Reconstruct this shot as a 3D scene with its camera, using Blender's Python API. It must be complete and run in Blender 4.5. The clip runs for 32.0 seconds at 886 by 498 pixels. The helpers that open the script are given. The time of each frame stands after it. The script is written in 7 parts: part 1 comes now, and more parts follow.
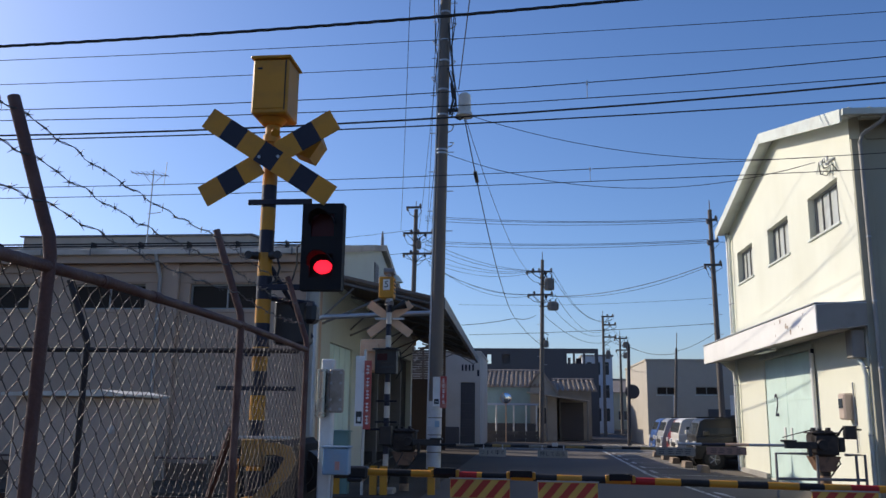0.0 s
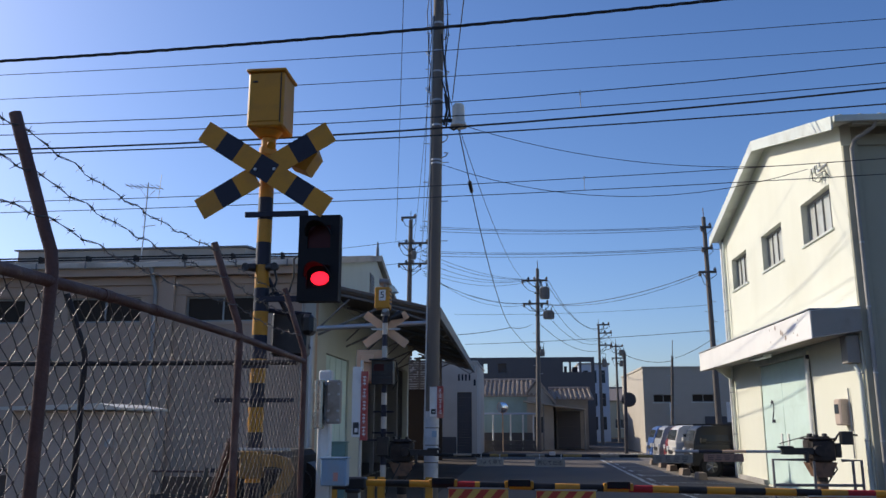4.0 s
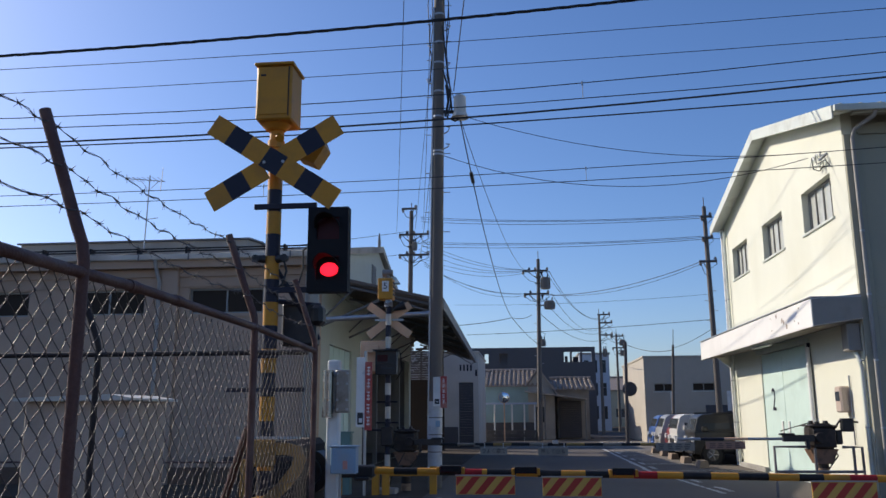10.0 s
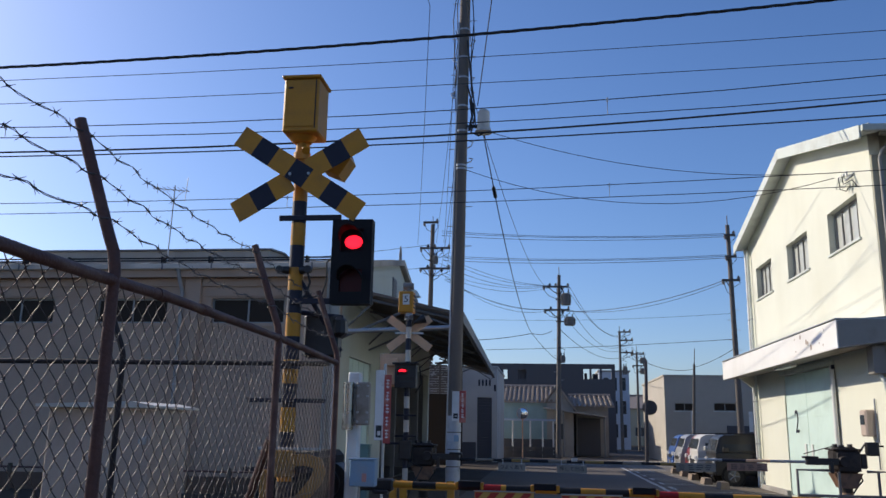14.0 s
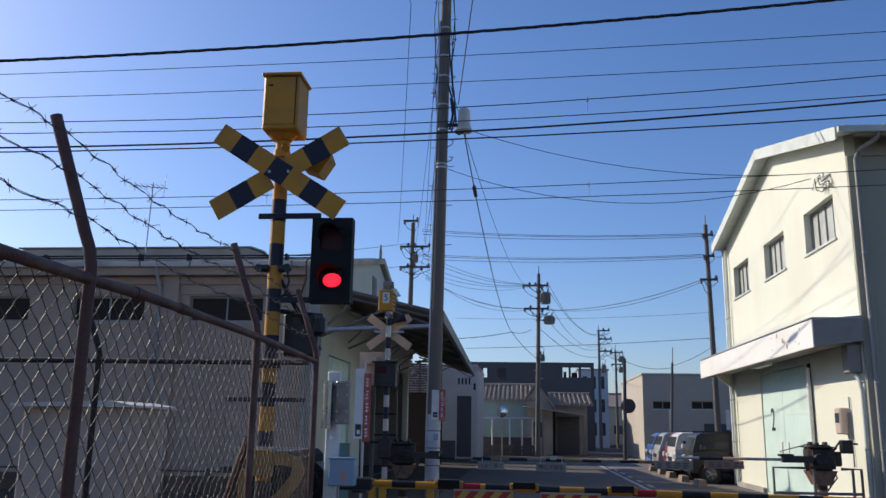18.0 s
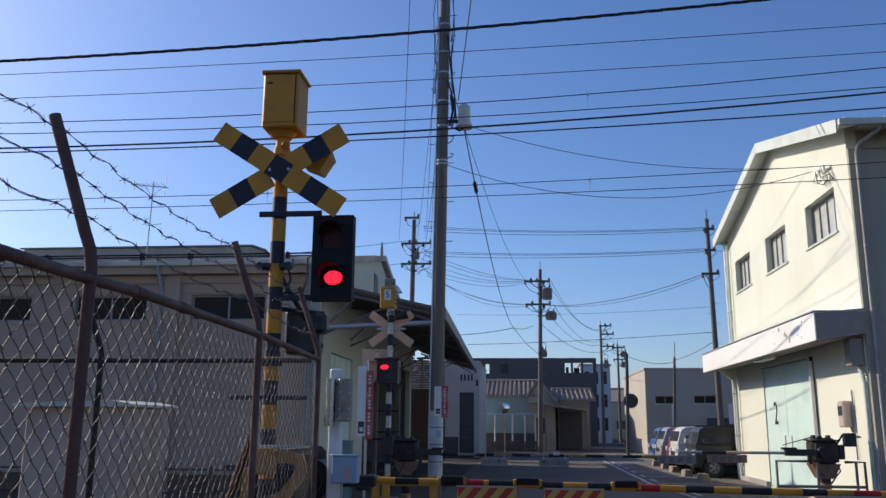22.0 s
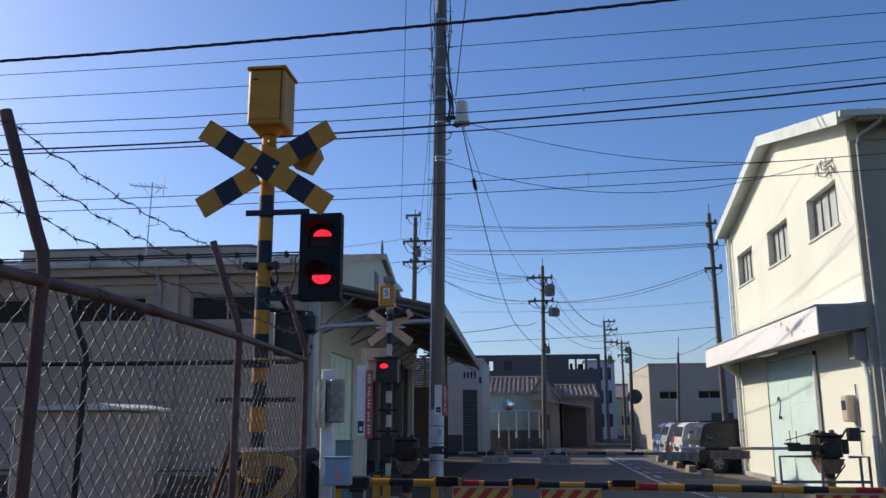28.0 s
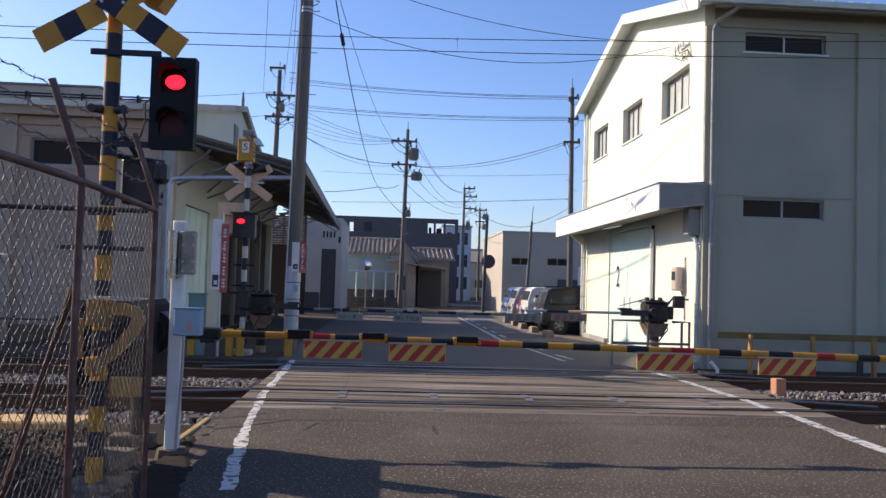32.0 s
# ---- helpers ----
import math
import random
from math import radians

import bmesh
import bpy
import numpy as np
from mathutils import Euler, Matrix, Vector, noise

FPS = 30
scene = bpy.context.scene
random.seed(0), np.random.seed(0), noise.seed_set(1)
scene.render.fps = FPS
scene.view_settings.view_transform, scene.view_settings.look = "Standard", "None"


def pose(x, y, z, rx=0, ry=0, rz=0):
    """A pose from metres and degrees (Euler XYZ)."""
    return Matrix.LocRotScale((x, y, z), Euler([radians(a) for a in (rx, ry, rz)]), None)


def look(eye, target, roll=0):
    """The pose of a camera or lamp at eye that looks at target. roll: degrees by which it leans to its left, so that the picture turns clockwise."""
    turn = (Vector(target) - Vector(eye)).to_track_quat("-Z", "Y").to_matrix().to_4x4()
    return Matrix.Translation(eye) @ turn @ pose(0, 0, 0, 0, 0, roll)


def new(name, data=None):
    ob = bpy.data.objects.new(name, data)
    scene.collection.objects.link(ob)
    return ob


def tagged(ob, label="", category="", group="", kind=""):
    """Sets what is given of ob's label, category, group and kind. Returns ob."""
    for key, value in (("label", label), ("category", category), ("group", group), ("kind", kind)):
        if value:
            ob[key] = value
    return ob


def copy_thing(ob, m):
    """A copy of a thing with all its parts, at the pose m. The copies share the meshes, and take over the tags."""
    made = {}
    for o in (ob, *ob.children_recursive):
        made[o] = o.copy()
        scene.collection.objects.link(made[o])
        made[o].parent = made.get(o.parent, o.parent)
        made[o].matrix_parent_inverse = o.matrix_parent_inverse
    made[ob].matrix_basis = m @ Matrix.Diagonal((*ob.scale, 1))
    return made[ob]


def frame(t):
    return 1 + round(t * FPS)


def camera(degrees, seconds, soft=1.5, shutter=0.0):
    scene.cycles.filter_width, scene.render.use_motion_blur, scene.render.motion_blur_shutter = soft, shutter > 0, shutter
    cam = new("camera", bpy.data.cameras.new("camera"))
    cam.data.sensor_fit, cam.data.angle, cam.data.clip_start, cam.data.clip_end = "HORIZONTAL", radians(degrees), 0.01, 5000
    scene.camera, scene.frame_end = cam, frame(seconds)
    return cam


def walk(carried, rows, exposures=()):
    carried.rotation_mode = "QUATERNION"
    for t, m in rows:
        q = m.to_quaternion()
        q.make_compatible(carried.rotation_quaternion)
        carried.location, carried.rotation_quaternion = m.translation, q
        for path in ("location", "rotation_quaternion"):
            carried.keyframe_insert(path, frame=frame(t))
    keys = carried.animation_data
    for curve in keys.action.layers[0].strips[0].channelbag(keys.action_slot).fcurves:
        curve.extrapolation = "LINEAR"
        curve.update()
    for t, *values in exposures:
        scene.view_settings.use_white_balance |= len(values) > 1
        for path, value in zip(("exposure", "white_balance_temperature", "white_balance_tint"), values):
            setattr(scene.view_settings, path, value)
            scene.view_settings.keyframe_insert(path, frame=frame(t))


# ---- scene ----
cam = camera(56.6, 32.0)
PATH = [
    (0, (0.053, -0.02, 1.539), (-0.151, 1.931, 1.93), 0.7),
    (0.5, (0.055, -0.019, 1.54), (-0.146, 1.932, 1.932), 0.5),
    (1, (0.058, -0.019, 1.542), (-0.142, 1.932, 1.934), 0.5),
    (1.5, (0.062, -0.025, 1.538), (-0.137, 1.925, 1.934), 0.3),
    (2, (0.055, -0.027, 1.539), (-0.142, 1.923, 1.939), 0.2),
    (2.5, (0.05, -0.028, 1.536), (-0.146, 1.921, 1.941), 0.1),
    (3, (0.054, -0.03, 1.536), (-0.14, 1.918, 1.946), -0.0),
    (3.5, (0.054, -0.037, 1.538), (-0.14, 1.911, 1.952), -0.0),
    (5.5, (-0.004, -0.138, 1.52), (-0.168, 1.812, 1.934), 0.5),
    (6, (-0.008, -0.161, 1.517), (-0.162, 1.791, 1.926), 0.5),
    (6.5, (-0.009, -0.156, 1.516), (-0.158, 1.797, 1.919), 0.2),
    (7, (-0.006, -0.151, 1.517), (-0.156, 1.803, 1.916), -0.1),
    (7.5, (-0.005, -0.156, 1.515), (-0.16, 1.798, 1.912), -0.1),
    (8, (-0.013, -0.141, 1.52), (-0.172, 1.813, 1.914), -0.2),
    (8.5, (-0.012, -0.134, 1.519), (-0.179, 1.82, 1.913), -0.3),
    (9, (-0.011, -0.125, 1.52), (-0.187, 1.828, 1.911), -0.3),
    (9.5, (-0.014, -0.12, 1.523), (-0.197, 1.832, 1.915), -0.3),
    (10, (-0.005, -0.137, 1.517), (-0.196, 1.815, 1.91), -0.3),
    (10.5, (-0.011, -0.129, 1.519), (-0.208, 1.821, 1.915), -0.2),
    (11, (-0.013, -0.136, 1.519), (-0.218, 1.813, 1.917), -0.0),
    (11.5, (-0.019, -0.128, 1.52), (-0.234, 1.819, 1.923), 0.1),
    (12, (-0.022, -0.13, 1.52), (-0.249, 1.816, 1.925), 0.3),
    (12.5, (-0.021, -0.139, 1.52), (-0.255, 1.805, 1.927), 0.5),
    (13, (-0.023, -0.135, 1.52), (-0.261, 1.807, 1.934), 0.5),
    (13.5, (-0.023, -0.139, 1.518), (-0.262, 1.802, 1.938), 0.7),
    (14, (-0.025, -0.144, 1.516), (-0.265, 1.796, 1.942), 1.0),
    (14.5, (-0.034, -0.135, 1.52), (-0.271, 1.804, 1.949), 0.9),
    (16.5, (-0.027, -0.143, 1.518), (-0.237, 1.798, 1.951), 0.8),
    (17, (-0.032, -0.138, 1.519), (-0.236, 1.805, 1.948), 0.8),
    (17.5, (-0.03, -0.14, 1.518), (-0.228, 1.805, 1.943), 0.9),
    (18, (-0.026, -0.14, 1.52), (-0.218, 1.805, 1.943), 0.9),
    (18.5, (-0.021, -0.145, 1.516), (-0.211, 1.801, 1.939), 0.5),
    (19, (-0.024, -0.138, 1.521), (-0.21, 1.808, 1.942), 0.1),
    (19.5, (-0.02, -0.141, 1.519), (-0.206, 1.805, 1.94), -0.1),
    (20, (-0.016, -0.141, 1.518), (-0.203, 1.805, 1.94), -0.1),
    (20.5, (-0.023, -0.135, 1.519), (-0.211, 1.811, 1.942), 0.0),
    (21, (-0.023, -0.135, 1.519), (-0.215, 1.811, 1.941), 0.2),
    (21.5, (-0.023, -0.128, 1.52), (-0.215, 1.818, 1.939), 0.3),
    (22, (-0.027, -0.131, 1.521), (-0.222, 1.816, 1.936), 0.4),
    (22.5, (-0.031, -0.13, 1.522), (-0.226, 1.817, 1.935), 0.3),
    (23, (-0.027, -0.127, 1.521), (-0.222, 1.82, 1.934), 0.2),
    (23.5, (-0.027, -0.127, 1.521), (-0.22, 1.821, 1.932), 0.2),
    (24, (-0.021, -0.129, 1.52), (-0.213, 1.819, 1.929), 0.0),
    (24.5, (-0.016, -0.132, 1.52), (-0.206, 1.816, 1.927), 0.0),
    (25, (-0.006, -0.137, 1.518), (-0.19, 1.813, 1.923), -0.0),
    (25.5, (-0.003, -0.124, 1.521), (-0.179, 1.827, 1.925), -0.1),
    (27.5, (0.059, -0.003, 1.543), (-0.133, 1.946, 1.952), -0.6),
    (28, (0.065, -0.006, 1.544), (-0.139, 1.941, 1.953), -0.2),
    (28.5, (0.076, -0.01, 1.543), (-0.137, 1.937, 1.948), -0.3),
    (29, (0.086, -0.027, 1.535), (-0.13, 1.921, 1.935), -0.5),
    (29.5, (0.082, -0.028, 1.536), (-0.134, 1.92, 1.934), -0.5),
    (30, (0.082, -0.03, 1.536), (-0.132, 1.919, 1.934), -0.4),
    (30.5, (0.084, -0.035, 1.539), (-0.115, 1.916, 1.934), 0.0),
    (31, (0.111, -0.052, 1.524), (0.059, 1.93, 1.784), 0.4),
    (31.5, (0.096, -0.019, 1.512), (0.169, 1.976, 1.637), 1.6),
    (32, (0.11, -0.059, 1.525), (0.238, 1.936, 1.607), 1.7),
]
walk(cam, [(t, look(eye, target, roll)) for t, eye, target, roll in PATH],
     [(0, 0.0, 6500, 10), (30.6, 0.0, 6500, 10), (31.0, 0.05, 6550, 11), (31.3, 0.22, 6650, 12), (31.6, 0.42, 6800, 14), (32, 0.48, 6850, 15)])

# ---- light: low winter sun from the left and ahead, clear sky ----
SUN = Vector((-1.54, 0.77, 0.955)).normalized()
world = bpy.data.worlds.new("sky")
scene.world = world
world.use_nodes = True
_nt = world.node_tree
_sky = _nt.nodes.new("ShaderNodeTexSky")
_sky.sky_type, _sky.sun_disc = "NISHITA", False
_sky.sun_elevation = math.asin(SUN.z)
_sky.sun_rotation = math.atan2(SUN.x, SUN.y)
_sky.air_density, _sky.dust_density, _sky.ozone_density = 1.0, 1.0, 3.4
_bg = _nt.nodes["Background"]
_bg.inputs["Strength"].default_value = 0.125
_hsv = _nt.nodes.new("ShaderNodeHueSaturation")
_hsv.inputs["Saturation"].default_value = 1.12
_tint = _nt.nodes.new("ShaderNodeMix")
_tint.data_type, _tint.blend_type = "RGBA", "MULTIPLY"
_tint.inputs[0].default_value = 1.0
_tint.inputs[7].default_value = (0.9, 0.95, 1.15, 1)
_nt.links.new(_sky.outputs[0], _hsv.inputs["Color"])
_nt.links.new(_hsv.outputs[0], _tint.inputs[6])
_nt.links.new(_tint.outputs[2], _bg.inputs[0])
_sun = new("sun", bpy.data.lights.new("sun", "SUN"))
_sun.data.energy, _sun.data.angle, _sun.data.color = 4.4, radians(0.5), (1.0, 0.89, 0.74)
_sun.matrix_world = Matrix.Translation((-30, 15, 20)) @ SUN.to_track_quat("Z", "Y").to_matrix().to_4x4()


# ---- materials ----
def mat(name, color, rough=0.7, metal=0.0, var=0.15, scale=3.0, fine=60.0, bump=0.15, dirt=None, dirt_amt=0.35, dirt_scale=1.2,
        island=0.0, each=0.0, stretch=(1, 1, 1), speck=None, speck_scale=70, spec=0.5, dirt_from=0.48, dirt_to=0.72):
    """A procedural surface: colour varied at a coarse and a fine scale, an optional second colour in stains, and fine relief."""
    m = bpy.data.materials.new(name)
    m.use_nodes = True
    nt = m.node_tree
    b = nt.nodes["Principled BSDF"]
    b.inputs["Metallic"].default_value = metal
    b.inputs["Specular IOR Level"].default_value = spec
    tc = nt.nodes.new("ShaderNodeTexCoord")
    geo = nt.nodes.new("ShaderNodeNewGeometry")
    mp = nt.nodes.new("ShaderNodeMapping")
    mp.inputs["Scale"].default_value = stretch
    nt.links.new(geo.outputs["Position"], mp.inputs["Vector"])

    def noise_at(sc, detail):
        n = nt.nodes.new("ShaderNodeTexNoise")
        n.inputs["Scale"].default_value, n.inputs["Detail"].default_value = sc, detail
        nt.links.new(mp.outputs[0], n.inputs["Vector"])
        return n.outputs["Fac"]

    def math_node(op, a, c):
        n = nt.nodes.new("ShaderNodeMath")
        n.operation = op
        for i, v in enumerate((a, c)):
            if isinstance(v, (int, float)):
                n.inputs[i].default_value = v
            else:
                nt.links.new(v, n.inputs[i])
        return n.outputs[0]

    coarse, grain = noise_at(scale, 5), noise_at(fine, 3)
    total = math_node("ADD", math_node("MULTIPLY", math_node("SUBTRACT", coarse, 0.5), 2.2 * var),
                      math_node("MULTIPLY", math_node("SUBTRACT", grain, 0.5), 1.4 * var))
    if island:
        total = math_node("ADD", total, math_node("MULTIPLY", math_node("SUBTRACT", geo.outputs["Random Per Island"], 0.5), 2 * island))
    if each:
        oi = nt.nodes.new("ShaderNodeObjectInfo")
        total = math_node("ADD", total, math_node("MULTIPLY", math_node("SUBTRACT", oi.outputs["Random"], 0.5), 2 * each))
    value = math_node("ADD", total, 1.0)
    hsv = nt.nodes.new("ShaderNodeHueSaturation")
    hsv.inputs["Color"].default_value = (*color, 1)
    nt.links.new(value, hsv.inputs["Value"])
    out = hsv.outputs[0]
    if dirt:
        ramp = nt.nodes.new("ShaderNodeMapRange")
        ramp.inputs[1].default_value, ramp.inputs[2].default_value = dirt_from, dirt_to
        ramp.inputs[4].default_value = dirt_amt * 1.6
        nt.links.new(noise_at(dirt_scale, 7), ramp.inputs[0])
        mx = nt.nodes.new("ShaderNodeMix")
        mx.data_type = "RGBA"
        mx.inputs[7].default_value = (*dirt, 1)
        nt.links.new(ramp.outputs[0], mx.inputs[0])
        nt.links.new(out, mx.inputs[6])
        out = mx.outputs[2]
    if speck:
        ramp = nt.nodes.new("ShaderNodeMapRange")
        ramp.inputs[1].default_value, ramp.inputs[2].default_value = 0.58, 0.68
        nt.links.new(noise_at(speck_scale, 2), ramp.inputs[0])
        mx = nt.nodes.new("ShaderNodeMix")
        mx.data_type = "RGBA"
        mx.inputs[7].default_value = (*speck, 1)
        nt.links.new(ramp.outputs[0], mx.inputs[0])
        nt.links.new(out, mx.inputs[6])
        out = mx.outputs[2]
    nt.links.new(out, b.inputs["Base Color"])
    rr = math_node("ADD", math_node("MULTIPLY", math_node("SUBTRACT", coarse, 0.5), 0.3), rough)
    nt.links.new(rr, b.inputs["Roughness"])
    if bump:
        bp = nt.nodes.new("ShaderNodeBump")
        bp.inputs["Strength"].default_value, bp.inputs["Distance"].default_value = bump, 0.01
        nt.links.new(math_node("ADD", math_node("MULTIPLY", coarse, 0.6), grain), bp.inputs["Height"])
        nt.links.new(bp.outputs[0], b.inputs["Normal"])
    return m


def glow(name, color, strength):
    m = bpy.data.materials.new(name)
    m.use_nodes = True
    b = m.node_tree.nodes["Principled BSDF"]
    b.inputs["Base Color"].default_value = (*color, 1)
    b.inputs["Emission Color"].default_value = (*color, 1)
    b.inputs["Emission Strength"].default_value = strength
    return m


def glass(name, color=(0.05, 0.06, 0.07), rough=0.06):
    m = bpy.data.materials.new(name)
    m.use_nodes = True
    b = m.node_tree.nodes["Principled BSDF"]
    b.inputs["Base Color"].default_value = (*color, 1)
    b.inputs["Roughness"].default_value = rough
    b.inputs["IOR"].default_value = 1.3
    return m


ASPHALT = mat("asphalt", (0.072, 0.059, 0.047), 0.9, spec=0.15, speck_scale=42, speck=(0.25, 0.21, 0.168), var=0.45, scale=0.9, fine=60, bump=0.8, dirt=(0.125, 0.103, 0.082), dirt_amt=0.5, dirt_scale=0.5, stretch=(1, 0.7, 1))
ASPHALT2 = mat("asphalt_far", (0.138, 0.12, 0.104), 0.88, spec=0.2, var=0.18, scale=0.5, fine=120, bump=0.4, dirt=(0.1, 0.092, 0.084), dirt_amt=0.4, dirt_scale=0.3)
PANEL = mat("crossing_panel", (0.185, 0.15, 0.118), 0.9, spec=0.15, var=0.55, scale=2.6, fine=16, bump=0.7, dirt=(0.05, 0.041, 0.034), dirt_amt=0.62, dirt_scale=4.2, each=0.05, stretch=(0.06, 1, 1), speck=(0.3, 0.27, 0.23), speck_scale=5.5, dirt_from=0.47, dirt_to=0.58)
EARTH = mat("earth", (0.03, 0.0225, 0.017), 0.95, spec=0.1, var=0.3, scale=0.8, fine=40, bump=0.6, dirt=(0.045, 0.034, 0.024), dirt_amt=0.5, dirt_scale=2.5)
LINE = mat("road_paint", (0.58, 0.57, 0.53), 0.75, var=0.25, scale=9, fine=90, bump=0.4, dirt=(0.1, 0.088, 0.076), dirt_amt=0.6, dirt_scale=9, dirt_from=0.5, dirt_to=0.6)
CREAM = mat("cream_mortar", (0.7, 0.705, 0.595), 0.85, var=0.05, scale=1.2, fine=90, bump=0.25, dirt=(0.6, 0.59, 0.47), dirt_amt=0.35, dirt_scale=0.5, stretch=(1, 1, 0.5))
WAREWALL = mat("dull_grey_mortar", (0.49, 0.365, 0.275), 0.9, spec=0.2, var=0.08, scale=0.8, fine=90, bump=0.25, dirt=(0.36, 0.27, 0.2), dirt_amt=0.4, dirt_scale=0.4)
# Darker than the cream gable: the workshop side's shade is in this grey.
SHADEGREY = mat("shade_grey_mortar", (0.39, 0.375, 0.29), 0.88, spec=0.25, var=0.09, scale=0.5, fine=90, bump=0.25, dirt=(0.27, 0.27, 0.225), dirt_amt=0.4, dirt_scale=0.4)
WHITE = mat("white_paint", (0.75, 0.75, 0.72), 0.5, var=0.06, bump=0.1, dirt=(0.45, 0.42, 0.36), dirt_amt=0.3, dirt_scale=3)
WHITEWALL = mat("white_render", (0.78, 0.77, 0.74), 0.8, var=0.05, bump=0.2, dirt=(0.55, 0.53, 0.5), dirt_amt=0.2, dirt_scale=0.6)
MINT = mat("mint_steel_door", (0.6, 0.75, 0.69), 0.5, var=0.06, bump=0.1, dirt=(0.35, 0.45, 0.4), dirt_amt=0.3)
ROOFW = mat("weathered_brown_grey_roof", (0.42, 0.37, 0.31), 0.75, var=0.1, bump=0.1, dirt=(0.17, 0.145, 0.12), dirt_amt=0.4, dirt_scale=0.8)
ROOF = mat("green_grey_roof", (0.33, 0.35, 0.33), 0.5, var=0.08, bump=0.1, dirt=(0.25, 0.24, 0.2), dirt_amt=0.3)
TRIM = mat("pale_trim", (0.6, 0.64, 0.58), 0.55, var=0.06, bump=0.1, dirt=(0.4, 0.4, 0.34), dirt_amt=0.35, dirt_scale=2)
GALV = mat("galvanised_steel", (0.42, 0.43, 0.44), 0.42, metal=0.7, var=0.15, scale=8, bump=0.1)
# Dirty concrete; its base is darkened further for the shade on it.
YARD = mat("dirty_shaded_concrete", (0.085, 0.068, 0.053), 0.9, spec=0.2, var=0.15, scale=0.8, fine=60, bump=0.3, dirt=(0.05, 0.04, 0.032), dirt_amt=0.5, dirt_scale=0.5)
CONC = mat("concrete", (0.36, 0.345, 0.32), 0.85, var=0.14, scale=1.5, fine=80, bump=0.3, dirt=(0.2, 0.19, 0.17), dirt_amt=0.4, dirt_scale=1.4)
POLE = mat("pole_concrete", (0.15, 0.13, 0.112), 0.85, var=0.12, scale=1.2, fine=60, bump=0.2, dirt=(0.095, 0.08, 0.068), dirt_amt=0.4, stretch=(1, 1, 0.25))
RUST = mat("rusty_brown_pipe", (0.11, 0.05, 0.038), 0.62, metal=0.25, var=0.35, scale=9, fine=90, bump=0.4, dirt=(0.2, 0.125, 0.1), dirt_amt=0.5, dirt_scale=6)
RAILSIDE = mat("rail_rust", (0.12, 0.06, 0.035), 0.8, metal=0.3, var=0.3, scale=6, fine=80, bump=0.4)
RAILTOP = mat("rail_head", (0.3, 0.27, 0.24), 0.4, metal=0.9, var=0.1, scale=10, bump=0.05)
WIRE = mat("zinc_wire", (0.072, 0.057, 0.05), 0.5, metal=0.4, var=0.25, scale=20, bump=0)
CABLE = mat("black_cable", (0.02, 0.02, 0.022), 0.6, var=0.2, bump=0)
BLACK = mat("black_paint", (0.012, 0.012, 0.014), 0.45, var=0.3, bump=0.1, dirt=(0.04, 0.036, 0.032), dirt_amt=0.25, dirt_scale=5)
NAVY = mat("dark_band_paint", (0.014, 0.015, 0.03), 0.5, spec=0.35, var=0.2, bump=0.05)
YELLOW = mat("safety_yellow", (0.54, 0.245, 0.022), 0.5, spec=0.35, var=0.1, bump=0.08, dirt=(0.32, 0.155, 0.035), dirt_amt=0.4, dirt_scale=5)
RED = mat("red_paint", (0.36, 0.018, 0.018), 0.6, spec=0.3, var=0.1, bump=0.05)
DKGLASS = glass("window_glass")
DIMGLASS = glass("dusty_window_glass", (0.045, 0.035, 0.028), 0.3)
DIMGLASS.node_tree.nodes["Principled BSDF"].inputs["IOR"].default_value = 1.15
MIRROR = mat("mirror_steel", (0.85, 0.85, 0.85), 0.08, metal=1.0, var=0.02, bump=0)
MIRROR.node_tree.nodes["Principled BSDF"].inputs["Roughness"].default_value = 0.08
BALLAST = mat("ballast", (0.2, 0.165, 0.135), 0.9, var=0.2, scale=4, fine=70, bump=0.3, island=0.5)
WOOD = mat("dark_sleeper", (0.045, 0.033, 0.026), 0.9, var=0.3, scale=3, fine=60, bump=0.5)
BEIGE = mat("weathered_beige", (0.76, 0.47, 0.28), 0.6, var=0.1, bump=0.1, dirt=(0.3, 0.2, 0.12), dirt_amt=0.3)
BLUEBOX = mat("pale_blue_paint", (0.27, 0.4, 0.52), 0.45, var=0.1, bump=0.08, dirt=(0.4, 0.38, 0.36), dirt_amt=0.3, dirt_scale=8)
DARKWALL = mat("dark_slate_cladding", (0.07, 0.07, 0.08), 0.6, var=0.1, bump=0.1)
TEAL = mat("blue_green_wall", (0.3, 0.42, 0.42), 0.8, var=0.08, bump=0.2, dirt=(0.22, 0.3, 0.3), dirt_amt=0.3)
TILE = mat("roof_tile", (0.25, 0.205, 0.165), 0.55, var=0.15, bump=0.1, each=0.12, island=0.1)
LAMPRED = glow("lit_red_lamp", (1.0, 0.012, 0.03), 2.4)
LENS = glass("dark_red_lens", (0.045, 0.002, 0.004), 0.35)


# ---- building blocks ----
def thing(name, label="", category="", group="", kind="", at=(0, 0, 0), rz=0):
    ob = new(name)
    ob.empty_display_size = 0.1
    ob.matrix_basis = pose(*at, 0, 0, rz)
    return tagged(ob, label, category, group, kind)


def mesh_of(bm, name, material, smooth=None):
    me = bpy.data.meshes.new(name)
    bm.normal_update()
    bm.to_mesh(me)
    bm.free()
    for mt in (material if isinstance(material, (list, tuple)) else (material,)):
        me.materials.append(mt)
    if smooth is not None:
        me.shade_smooth()
        me.set_sharp_from_angle(angle=radians(smooth))
    return me


def part(name, bm, material, parent=None, label="", smooth=None):
    ob = new(name, mesh_of(bm, name, material, smooth) if isinstance(bm, bmesh.types.BMesh) else bm)
    if parent is not None:
        ob.parent = parent
    return tagged(ob, label)


